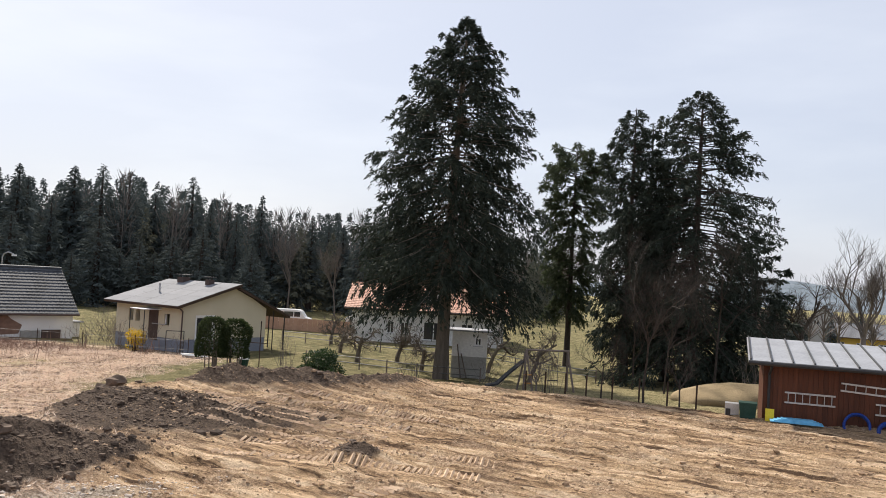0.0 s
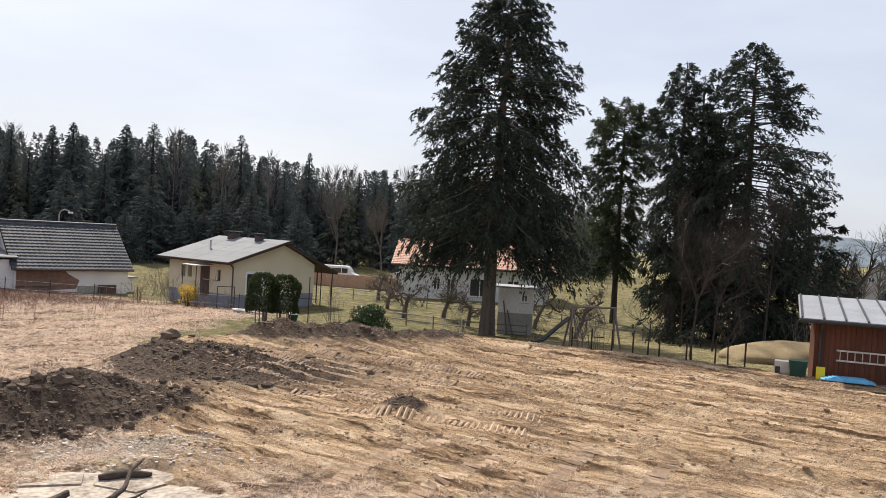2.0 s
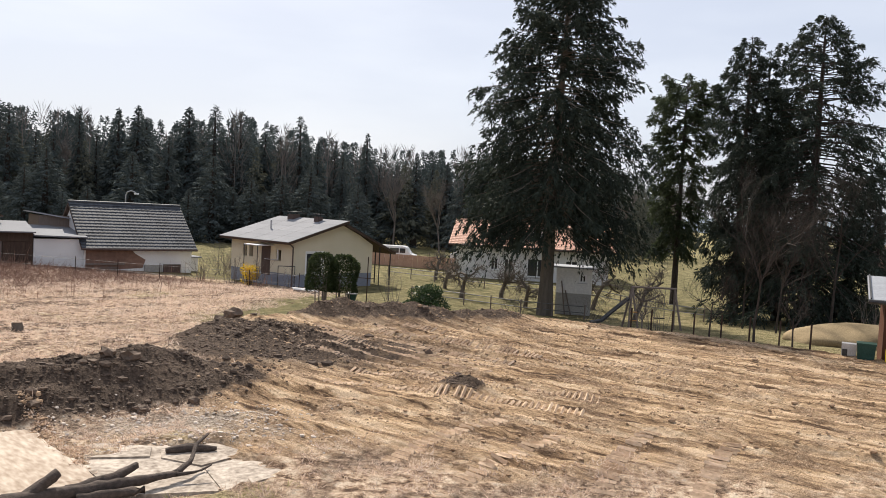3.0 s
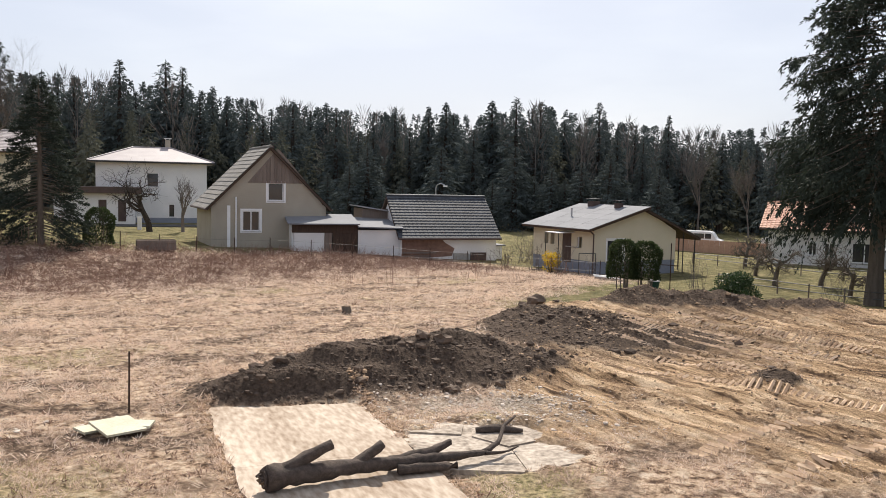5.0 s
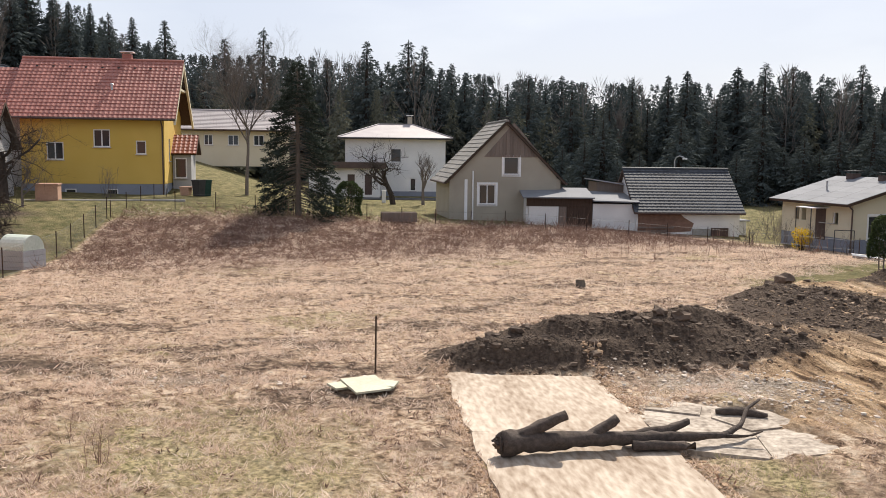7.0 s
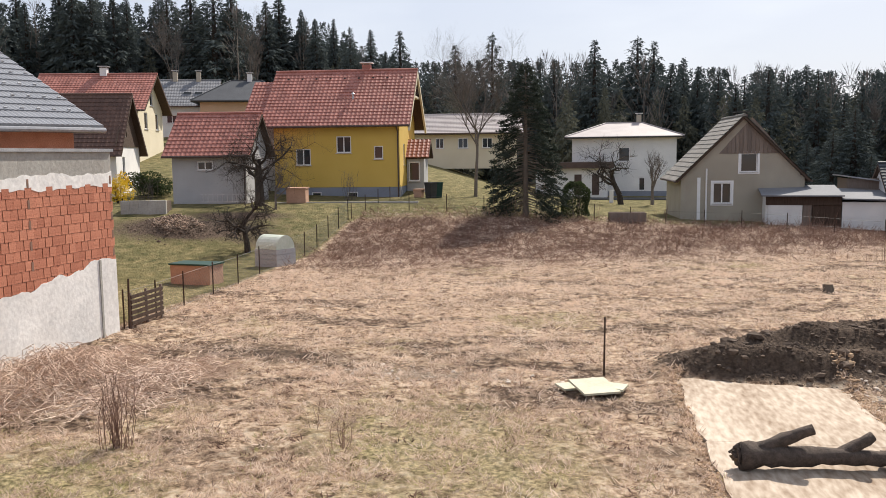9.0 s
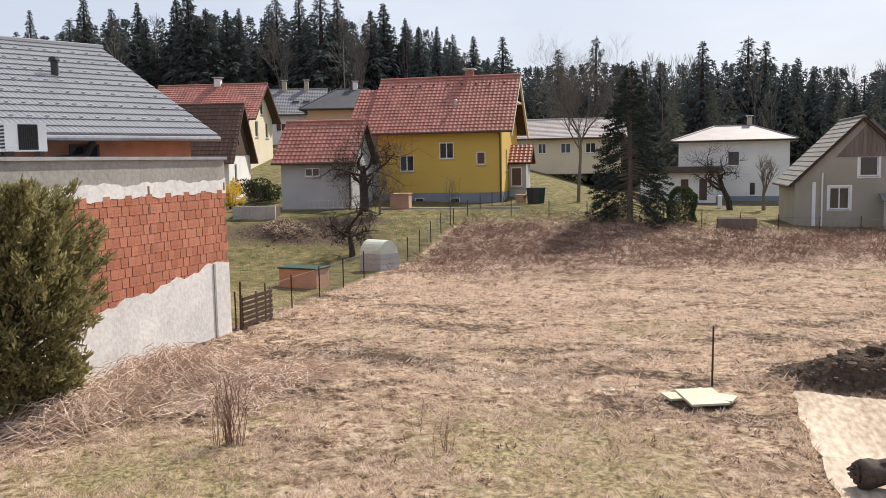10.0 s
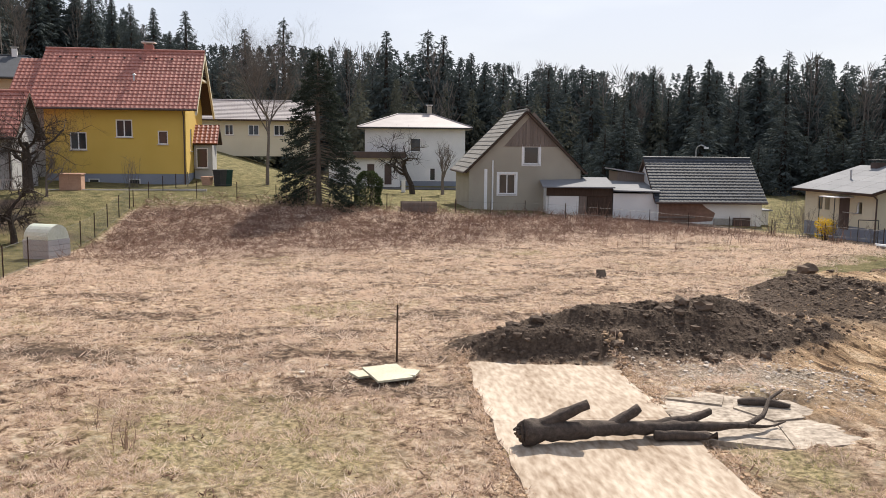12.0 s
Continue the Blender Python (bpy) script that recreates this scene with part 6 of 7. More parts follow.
# ---- the concrete drive, the log and the things lying about ----
slab_m = pose(-7.1, 10.8, 0.0, 0, 0, 50.2)
M["slab"] = mat("stained_concrete", (0.20, 0.135, 0.085), (0.56, 0.475, 0.385), 0.85, 0.42, 6.0, 0.08, contrast=0.60, stretch=(1.6, 0.5, 1))
M["slabgrey"] = mat("grey_worn_concrete", (0.16, 0.125, 0.095), (0.50, 0.43, 0.355), 0.85, 1.6, 9, 0.35, contrast=0.5)
drive = tagged(new("pavement"), "old stained concrete drive with joints", "pavement", kind="structure")
drive.matrix_world = slab_m
rr = random.Random(9)
for i in range(3):
    y0, y1 = -6.4 + i * 4.2, -6.4 + (i + 1) * 4.2 - 0.02
    left = [(-1.6 + rr.uniform(-0.09, 0.03), y0 + (y1 - y0) * k / 8) for k in range(9)]
    right = [(1.6 + rr.uniform(-0.06, 0.06), y0 + (y1 - y0) * k / 8) for k in range(9)]
    ring_ = left[::-1] + right
    bm = B()
    prism(bm, [(p[0], p[1], -0.2) for p in ring_], [(p[0], p[1], 0.022 + 0.004 * (i % 2)) for p in ring_])
    part("concrete_panel", bm, "slab", drive)
ring_ = ((1.61, 1.1), (3.0, 0.5), (4.3, 0.7), (4.4, 1.95), (4.1, 2.8), (2.3, 3.9), (1.61, 3.3))
bm = B()
prism(bm, [(p[0], p[1], -0.2) for p in ring_], [(p[0], p[1], -0.028) for p in ring_])
part("broken_slab", bm, "slabgrey", drive)
for k, ring_ in enumerate((((1.63, 1.0), (3.0, 0.4), (3.3, 1.6), (2.9, 2.5), (1.63, 3.2)), ((3.05, 0.35), (4.4, 0.6), (4.5, 1.9), (3.35, 1.65)), ((3.35, 1.75), (4.45, 2.0), (4.2, 2.9), (3.2, 3.1), (2.95, 2.55)), ((1.63, 3.3), (2.8, 2.7), (3.1, 3.3), (2.2, 4.1)))):
    bm = B()
    z = -0.012 + 0.006 * k
    prism(bm, [(p[0], p[1], -0.15) for p in ring_], [(p[0], p[1], z) for p in ring_])
    part("broken_slab", bm, "slabgrey", drive)

def rough_limb(bm, pts, radii, rs, n=11):
    """A limb through points with uneven bark."""
    rings = []
    for k, (p, r) in enumerate(zip(pts, radii)):
        p = Vector(p)
        d = (Vector(pts[min(k + 1, len(pts) - 1)]) - Vector(pts[max(k - 1, 0)])).normalized()
        u = d.orthogonal().normalized()
        w = d.cross(u)
        rings.append([bm.verts.new(p + (u * math.cos(6.283 * i / n) + w * math.sin(6.283 * i / n)) * r * rs.uniform(0.76, 1.2)) for i in range(n)])
    for a, b in zip(rings, rings[1:]):
        for i in range(n):
            bm.faces.new((a[i], a[(i + 1) % n], b[(i + 1) % n], b[i]))
    bm.faces.new(rings[0][::-1])
    bm.faces.new(rings[-1])


def spine(ctrl, n):
    out = []
    c = [Vector(p) for p in ctrl]
    for k in range(n + 1):
        f = k / n * (len(c) - 1)
        i = min(int(f), len(c) - 2)
        out.append(c[i].lerp(c[i + 1], f - i))
    return out


rs = random.Random(3)
log = thing("fallen_log", pose(0, 0, 0.03), "dark dead tree trunk with stubs lying on the concrete", "log")
bm = B()
pts = spine([(-8.5, 10.25, 0.21), (-8.1, 10.85, 0.21), (-7.7, 11.45, 0.2), (-7.2, 12.15, 0.17), (-6.75, 12.8, 0.14), (-6.3, 13.55, 0.11)], 24)
rough_limb(bm, pts, [0.13 * (1 - k / 24) ** 0.75 + 0.045 + (0.04 if k < 2 else 0) for k in range(25)], rs)
part("trunk", bm, "logbark", log, smooth=True)
for ctrl, r0, r1, k in (([(-8.45, 10.4, 0.25), (-8.2, 10.75, 0.42), (-7.9, 11.15, 0.62)], 0.11, 0.09, 7), ([(-7.72, 11.45, 0.2), (-7.55, 11.7, 0.36), (-7.42, 11.9, 0.5)], 0.1, 0.075, 6), ([(-7.4, 12.1, 0.14), (-6.95, 12.7, 0.24), (-6.8, 13.1, 0.33)], 0.1, 0.06, 8), ([(-7.15, 11.95, 0.1), (-6.8, 12.35, 0.09), (-6.45, 12.7, 0.08)], 0.085, 0.07, 6), ([(-6.35, 13.5, 0.1), (-6.25, 13.95, 0.2), (-6.35, 14.35, 0.38), (-6.3, 14.75, 0.48)], 0.06, 0.02, 10), ([(-6.3, 13.5, 0.1), (-6.0, 13.7, 0.12), (-5.85, 13.9, 0.2)], 0.035, 0.012, 5), ([(-7.9, 12.1, 0.05), (-7.6, 12.5, 0.04), (-7.4, 12.75, 0.06)], 0.03, 0.015, 5)):
    bm = B()
    rough_limb(bm, spine(ctrl, k), [r0 + (r1 - r0) * i / k for i in range(k + 1)], rs, 9)
    part("limb", bm, "logbark", log, smooth=True)
d = (pts[0] - pts[1]).normalized()
bm = B()
rough_limb(bm, [pts[0] + d * 0.01, pts[0] + d * 0.05], [0.17, 0.14], rs)
part("cut_end", bm, "logbark", log, "ragged broken end")
for k in range(9):
    a, q = rs.uniform(0, 6.28), rs.uniform(0.02, 0.15)
    s_ = pts[0] + Vector((0.77 * math.cos(a) * q, -0.64 * math.cos(a) * q, math.sin(a) * q))
    bm = B()
    rough_limb(bm, [s_ - d * 0.08, s_ + d * rs.uniform(0.03, 0.1), s_ + d * rs.uniform(0.09, 0.14) + Vector((0, 0, rs.uniform(-0.04, 0.05)))], [0.06, 0.045, 0.02], rs, 5)
    part("splinter", bm, "logbark" if k % 3 else "cutwood", log)

piece = B()
rough_limb(piece, spine([(-7.2, 14.95, 0.05), (-6.9, 15.2, 0.06), (-6.4, 15.4, 0.05)], 6), [0.05, 0.075, 0.085, 0.085, 0.08, 0.065, 0.035], rs)
tagged(part("log_piece", piece, "logbark", smooth=True), "short dark log lying in the hollow beside the concrete", "log")

sheets = (((-13.35, 11.15, 80), 0.75, 0.4, 0.02, 3), ((-12.9, 11.55, 35), 0.8, 0.5, 0.05, -2), ((-12.85, 11.2, 78), 0.8, 0.7, 0.10, 10))
for (x, y, a), l, w, z, tilt in sheets:
    bm = box(B(), -l / 2, l / 2, -w / 2, w / 2, 0, 0.045)
    o = part("foam_board", bm, "foam")
    o.matrix_world = pose(x, y, zg(x, y) + z + 0.04, tilt, 2, a)
    tagged(o, "pale yellow insulation board lying on dry grass", "board", "insulation boards")
bm = B()
tube(bm, (0, 0, -0.2), (0.02, 0.0, 1.28), 0.022, 0.018, 6)
o = part("iron_stake", bm, "rust")
o.matrix_world = P(-13.83, 12.33, 0)
tagged(o, "thin rusty iron stake standing in the grass", "stake")
bm = B()
rough_limb(bm, [(0, 0, -0.1), (0, 0, 0.1), (0, 0, 0.26)], [0.19, 0.17, 0.16], rs)
o = part("tree_stump", bm, "bark")
o.matrix_world = P(-17.94, 26.0, 0)
tagged(o, "small sawn tree stump in the field", "stump")
part("sawn_top", tube(B(), (0, 0, 0.262), (0, 0, 0.275), 0.15, 0.15, 12), "cutwood", o)


# ---- clods, stones and grass ----
ICO = bmesh.new()
bmesh.ops.create_icosphere(ICO, subdivisions=1, radius=1.0)
ICO_V = np.array([v.co[:] for v in ICO.verts])
ICO_F = np.array([[v.index for v in f.verts] for f in ICO.faces])
ICO.free()


def clods(name, x, y, size, seed, material, label, category="soil", flat=0.7):
    rs = np.random.RandomState(seed)
    n = len(x)
    z = land(x, y)
    J = 1 + rs.uniform(-0.42, 0.42, (n, len(ICO_V), 3))
    V = ICO_V[None] * J * size[:, None, None] * np.array([1.15, 1.0, flat])
    V = V + np.stack([x, y, z + size * 0.08], 1)[:, None]
    F = (ICO_F[None] + (np.arange(n) * len(ICO_V))[:, None, None]).reshape(-1, 3)
    o = raw(name, V.reshape(-1, 3), F, material)
    return tagged(o, label, category, kind="stuff")


rs = np.random.RandomState(5)


def scatter(n, x0, x1, y0, y1, keep):
    """Points where keep(x, y) beats a random number."""
    x, y = rs.uniform(x0, x1, n), rs.uniform(y0, y1, n)
    k = rs.uniform(0, 1, n) < keep(x, y)
    return x[k], y[k]


x, y = scatter(90000, -15, 0, 12, 38, lambda x, y: (sm(0.12, 0.5, piles(x, y)) * 0.6 + sm(0.03, 0.12, piles(x, y)) * 0.15 + 0.2 * dark_mask(x, y)) * (1 - 0.7 * sm(29, 32, y)))
clods("soil_clods", x, y, 0.008 + 0.016 * rs.exponential(0.55, len(x)).clip(0, 4.0), 1, "clod", "dark crumbly soil clods on the heaps")
x, y = scatter(5200, -15, 0, 12, 36, lambda x, y: (sm(0.08, 0.3, piles(x, y)) * 0.5 + 0.12 * dark_mask(x, y)) * (1 - 0.7 * sm(29, 32, y)))
clods("soil_lumps", x, y, 0.04 + 0.05 * rs.exponential(0.5, len(x)).clip(0, 2.4), 41, "clod", "larger lumps of dark soil on the heaps")
x, y = scatter(42000, -14, 20, 13, 38, lambda x, y: soil_mask(x, y) * (0.22 + 0.5 * sm(0.1, 0.6, wave(x, y, 4, 21)) + 0.5 * sm(-2.5, 0, y - np.interp(x, EDGE_X, EDGE_Y))) * (1 - slab_mask(x, y)))
clods("loam_clods", x, y, 0.012 + 0.020 * rs.exponential(0.6, len(x)).clip(0, 4), 2, "tanclod", "crumbs of pale loam on the bare plot")
x, y = scatter(22000, -19, -3, 7, 20, lambda x, y: np.clip(bump(x, y, -8.0, 16.9, 2.4, 0.9, 0.9, 40) + bump(x, y, -16.2, 9.0, 3.2, 0.5, 0.5, 47) + bump(x, y, -6.2, 16.6, 1.6, 0.8, 0.6), 0, 1) * (1 - slab_mask(x, y)))
clods("gravel", x, y, 0.012 + 0.016 * rs.exponential(0.7, len(x)).clip(0, 3), 3, "stone", "pale gravel and stones beside the concrete", "gravel")
x, y = scatter(1500, -10, -5.5, 13, 17, lambda x, y: np.clip(bump(x, y, -7.3, 15.0, 1.1, 0.6, 0.9, 40) + bump(x, y, -7.9, 15.7, 1.4, 0.5, 0.35, 30), 0, 1))
clods("rubble", x, y, 0.012 + 0.02 * rs.exponential(0.7, len(x)).clip(0, 3), 44, "stone", "pale flakes of broken concrete beside the drive", "rubble", flat=0.4)
for k, (x, y, s) in enumerate(((-12.2, 30.2, 0.36), (-12.6, 30.0, 0.25), (-10.3, 18.2, 0.2), (-9.9, 18.5, 0.24), (-8.9, 17.2, 0.17), (-10.6, 16.0, 0.13), (-8.2, 18.3, 0.14), (-11.4, 29.0, 0.2))):
    bm = B()
    bmesh.ops.create_icosphere(bm, subdivisions=2, radius=s)
    rk = random.Random(k)
    for v in bm.verts:
        v.co *= rk.uniform(0.7, 1.15) * (1 + 0.7 * noise.noise(v.co * (2.2 / s) + Vector((k * 3.1, 0, 0))))
        v.co.z *= 0.7
    o = part("soil_clod", bm, "clod")
    o.matrix_world = pose(x, y, zg(x, y) + s * 0.15, 0, 0, 47 * k)
    tagged(o, "large hard clod of dark soil on a heap", "clod", "large clods")


def grass(name, n, x0, x1, y0, y1, keep, blades, ln, wd, material, label, up=0.55):
    x, y = scatter(n, x0, x1, y0, y1, keep)
    m = len(x)
    X, Y = np.repeat(x, blades) + rs.normal(0, 0.07, m * blades), np.repeat(y, blades) + rs.normal(0, 0.07, m * blades)
    lean_ = np.repeat(rs.normal(0, 0.45, (m, 2)), blades, 0)
    D = np.concatenate([rs.normal(0, 0.55, (m * blades, 2)) + lean_, np.abs(rs.normal(up, 0.25, (m * blades, 1)))], 1)
    D /= np.linalg.norm(D, axis=1)[:, None]
    V, F = sprays(np.stack([X, Y, land(X, Y) - 0.01], 1), D, ln * rs.uniform(0.5, 1.4, m * blades) * np.repeat(rs.uniform(0.6, 1.4, m), blades), wd * rs.uniform(0.7, 1.4, m * blades), rs)
    return tagged(raw(name, V, F, material), label, "grass", kind="stuff")


def field(x, y):
    g = sm(0.3, -0.2, fence_side(x, y) * sm(10, 24, -x))
    return g * (1 - soil_mask(x, y)) * (1 - slab_mask(x, y)) * (1 - sm(0.05, 0.15, piles(x, y))) * sm(52, 46, -0.94 * x + 0.34 * y) * sm(52, 47, y) * (1 - sm(-0.5, 0.5, y - np.interp(x, EDGE_X, EDGE_Y)) * sm(-15, -12, x))


def near(a, b):
    return lambda x, y: field(x, y) * (1 - 0.85 * worn_mask(x, y)) * sm(b, a, np.hypot(x, y)) * (0.12 + 0.88 * sm(-0.3, 0.25, wave(x, y, 1.1, 31) + 0.5 * wave(x, y, 3.3, 32)))


grass("dry_grass", 42000, -26, 2, -7, 20, near(17, 24), 12, 0.11, 0.011, "drygrass", "matted dry winter grass")
grass("pale_grass", 24000, -26, 2, -7, 22, lambda x, y: near(17, 26)(x, y) * sm(-0.2, 0.25, wave(x, y, 3.1, 33) + 0.5 * wave(x, y, 0.8, 34)), 16, 0.13, 0.011, "palegrass", "bleached tufts of dead grass")
grass("green_grass", 20000, -22, -2, -5, 17, lambda x, y: near(15, 20)(x, y) * sm(-0.3, 0.2, wave(x, y, 0.9, 39)) * np.clip(bump(x, y, -5.2, 12.6, 1.5, 1.1, 0.9) + bump(x, y, -11.8, 7.8, 3.6, 2.2, 0.6) + bump(x, y, -13.5, 3.0, 5, 2.5, 0.35) + bump(x, y, -12.5, 0.5, 4, 2.5, 1.0), 0, 1), 10, 0.12, 0.009, "greengrass", "fresh green blades among dry grass")
grass("field_grass", 30000, -52, -8, 6, 50, lambda x, y: field(x, y) * (1 - 0.9 * worn_mask(x, y)) * sm(16, 24, np.hypot(x, y)) * (0.12 + 0.88 * sm(-0.15, 0.3, wave(x, y, 3.7, 35) + 0.5 * wave(x, y, 1.3, 36) + bump(x, y, -27.5, 14.2, 5.0, 2.2, 0.6, 35))), 7, 0.22, 0.018, "palegrass", "pale dead grass over the field", up=0.3)
grass("field_grass_brown", 16000, -52, -8, 6, 50, lambda x, y: field(x, y) * (1 - 0.5 * worn_mask(x, y)) * sm(16, 24, np.hypot(x, y)), 7, 0.2, 0.018, "drygrass", "brown dead grass over the field", up=0.4)
grass("bramble_thicket", 15000, -50, -12, 12, 50, lambda x, y: field(x, y) * sm(33, 42, -0.94 * x + 0.34 * y + 3 * wave(x, y, 6, 41)), 5, 0.55, 0.02, "bramble", "brown dead brambles along the field's edge", up=0.5)
grass("dead_stalks", 1500, -44, -16, 22, 50, lambda x, y: field(x, y) * sm(-0.05, 0.3, wave(x, y, 7, 43)) * sm(36, 43, np.hypot(x, y)), 2, 1.0, 0.02, "bramble", "upright dead stalks in the field", up=3.0)


grass("withered_weeds", 5200, -46, -4, 3, 44, lambda x, y: field(x, y) * (0.25 + 0.75 * sm(-0.1, 0.3, wave(x, y, 4.4, 95) + 0.5 * wave(x, y, 1.2, 96))) * sm(8, 13, np.hypot(x, y)), 9, 0.10, 0.022, "bramble", "dark withered weeds dotted over the field", up=0.6)


def tussocks(name, n, keep, material, label):
    """Bent-over clumps of dead grass, standing apart."""
    x, y = scatter(n, -50, -5, 4, 48, keep)
    m, b = len(x), 22
    R = np.repeat(rs.uniform(0.5, 1.3, m), b)
    a = rs.uniform(0, 6.28, m * b)
    q = rs.uniform(0, 0.17, m * b) * R
    X, Y = np.repeat(x, b) + q * np.cos(a), np.repeat(y, b) + q * np.sin(a)
    sway = np.repeat(rs.normal(0, 0.35, (m, 2)), b, 0)
    D = np.stack([np.cos(a) * 0.9 + sway[:, 0], np.sin(a) * 0.9 + sway[:, 1], rs.uniform(0.1, 0.7, m * b)], 1) + rs.normal(0, 0.3, (m * b, 3)) * np.array([1, 1, 0.3])
    D /= np.linalg.norm(D, axis=1)[:, None]
    V, F = sprays(np.stack([X, Y, land(X, Y) - 0.01], 1), D, 0.16 * R * rs.uniform(0.4, 1.2, m * b), 0.017 * R, rs)
    return tagged(raw(name, V, F, material), label, "grass", kind="stuff")


tussocks("grass_tussocks", 22000, lambda x, y: field(x, y) * sm(12, 20, np.hypot(x, y)) * sm(0.0, 0.35, wave(x, y, 1.4, 91) + 0.6 * wave(x, y, 5.0, 92) + 0.1), "palegrass", "bent pale tussocks of dead grass in the field")
tussocks("brown_tussocks", 9000, lambda x, y: field(x, y) * sm(12, 20, np.hypot(x, y)) * sm(0.0, 0.35, wave(x, y, 1.7, 93) + 0.6 * wave(x, y, 6.0, 94)), "drygrass", "brown withered tussocks in the field")


def slab_rim(x, y):
    c, s = math.cos(radians(50.2)), math.sin(radians(50.2))
    u, v = (x + 7.1) * c + (y - 10.8) * s, -(x + 7.1) * s + (y - 10.8) * c
    a = np.abs(np.abs(u + 0.12 * wave(x, y, 0.9, 71)) - 1.68) / (0.14 + 0.20 * (0.5 + 0.5 * wave(x, y, 1.6, 72)))
    return np.clip(1.1 - a, 0, 1) * sm(6.6, 6.2, np.abs(v))


x, y = scatter(60000, -13.5, -0.5, 5.0, 16.5, lambda x, y: 0.9 * slab_rim(x, y))
clods("rim_soil", x, y, 0.016 + 0.018 * rs.exponential(0.6, len(x)).clip(0, 3), 12, "tanclod", "loose dirt washed over the edges of the concrete")
grass("rim_grass", 12000, -13.5, -0.5, 5.0, 16.5, lambda x, y: 0.9 * slab_rim(x, y), 9, 0.12, 0.011, "drygrass", "dry grass creeping over the edges of the concrete")


def heap_stems(name, n, cx, cy, rx, ry, turn, hmax, label, seed):
    """A heap of arching bramble canes."""
    r_ = random.Random(seed)
    bm = B()
    c, s = math.cos(radians(turn)), math.sin(radians(turn))
    for k in range(n):
        u, v = r_.gauss(0, rx * 0.5), r_.gauss(0, ry * 0.5)
        x, y = cx + u * c - v * s, cy + u * s + v * c
        a, L = r_.uniform(0, 6.28), r_.uniform(0.3, 1.1)
        h = hmax * r_.uniform(0.2, 1.0) * math.exp(-(u / rx) ** 2 - (v / ry) ** 2)
        p = Vector((x, y, zg(x, y) + h * 0.4))
        prev = p
        for j in range(1, 5):
            f = j / 4
            q = Vector((x + math.cos(a) * L * f, y + math.sin(a) * L * f, p.z + h * 1.6 * (f - f * f) + r_.gauss(0, 0.03)))
            tube(bm, prev, q, 0.007, 0.005, 3)
            prev = q
            a += r_.gauss(0, 0.35)
    return tagged(part(name, bm, "palecane"), label, "brambles", kind="stuff")


M["palecane"] = mat("pale_dead_canes", (0.36, 0.245, 0.185), (0.86, 0.70, 0.57), 0.85, 0.5, 4, 0.0, island=0.9)
heap_stems("bramble_heap", 1900, -19.3, 1.9, 2.8, 0.9, 134, 1.15, "heap of pale dead bramble canes before the annex", 5)
heap_stems("bramble_heap", 500, -17.2, 0.0, 1.1, 0.6, 134, 0.9, "dead canes heaped round the juniper's foot", 9)
heap_stems("bramble_heap", 800, -18.4, 3.9, 2.2, 0.9, 130, 0.55, "low tangle of pale dead canes in the grass", 6)


def tread(name, p0, p1, label, width=0.42, gauge=1.7, step=0.16, bend=0.0, material="tanclod"):
    """Cleat marks of a tracked digger: two bands of low ridges pressed into the soil."""
    p0, p1 = np.array(p0), np.array(p1)
    L = np.linalg.norm(p1 - p0)
    d = (p1 - p0) / L
    nrm = np.array([-d[1], d[0]])
    V, F = [], []
    for side in (-0.5, 0.5):
        for k in range(int(L / step)):
            f = k * step / L
            if rs.uniform() < 0.12:
                continue
            c = p0 + d * k * step + nrm * (side * gauge + bend * (f - f * f) * 4 + rs.normal(0, 0.015))
            o = len(V)
            w = width * rs.uniform(0.8, 1.05) / 2
            for a, b, z in ((-w, -0.045, -0.01), (w, -0.045, -0.01), (w, 0.045, -0.01), (-w, 0.045, -0.01), (-w * 0.95, 0.0, 0.04), (w * 0.95, 0.0, 0.04)):
                q = c + nrm * a + d * b
                V.append((q[0], q[1], zg(q[0], q[1]) + z * rs.uniform(0.8, 1.2) + 0.006))
            F += [(o, o + 1, o + 5, o + 4), (o + 2, o + 3, o + 4, o + 5), (o + 1, o + 2, o + 5), (o + 3, o, o + 4)]
    return tagged(raw(name, V, F, material), label, "track marks", kind="stuff")


M["tread"] = mat("pressed_loam", (0.36, 0.24, 0.145), (0.84, 0.63, 0.44), 0.95, 1.5, 12, 0.4, island=0.6)
for a, b, e, mt in (((-9.4, 29.6), (-2.6, 25.9), 0.3, "tread"), ((-8.8, 28.1), (-2.2, 24.6), 0.3, "tread"), ((-7.9, 26.6), (-2.4, 24.0), 0.2, "tread"), ((-6.5, 31.5), (3.0, 26.0), 0.4, "tread"), ((-8.6, 31.2), (-1.0, 27.2), 0.3, "tread"), ((-2.4, 15.4), (-0.4, 19.0), 0.2, "tread"), ((1.6, 15.0), (3.0, 19.5), 0.2, "tread"), ((-6.0, 22.6), (1.0, 21.4), 0.3, "tread")):
    tread("track_marks", a, b, "cleat marks of a digger in bare loam", bend=e, material=mt)

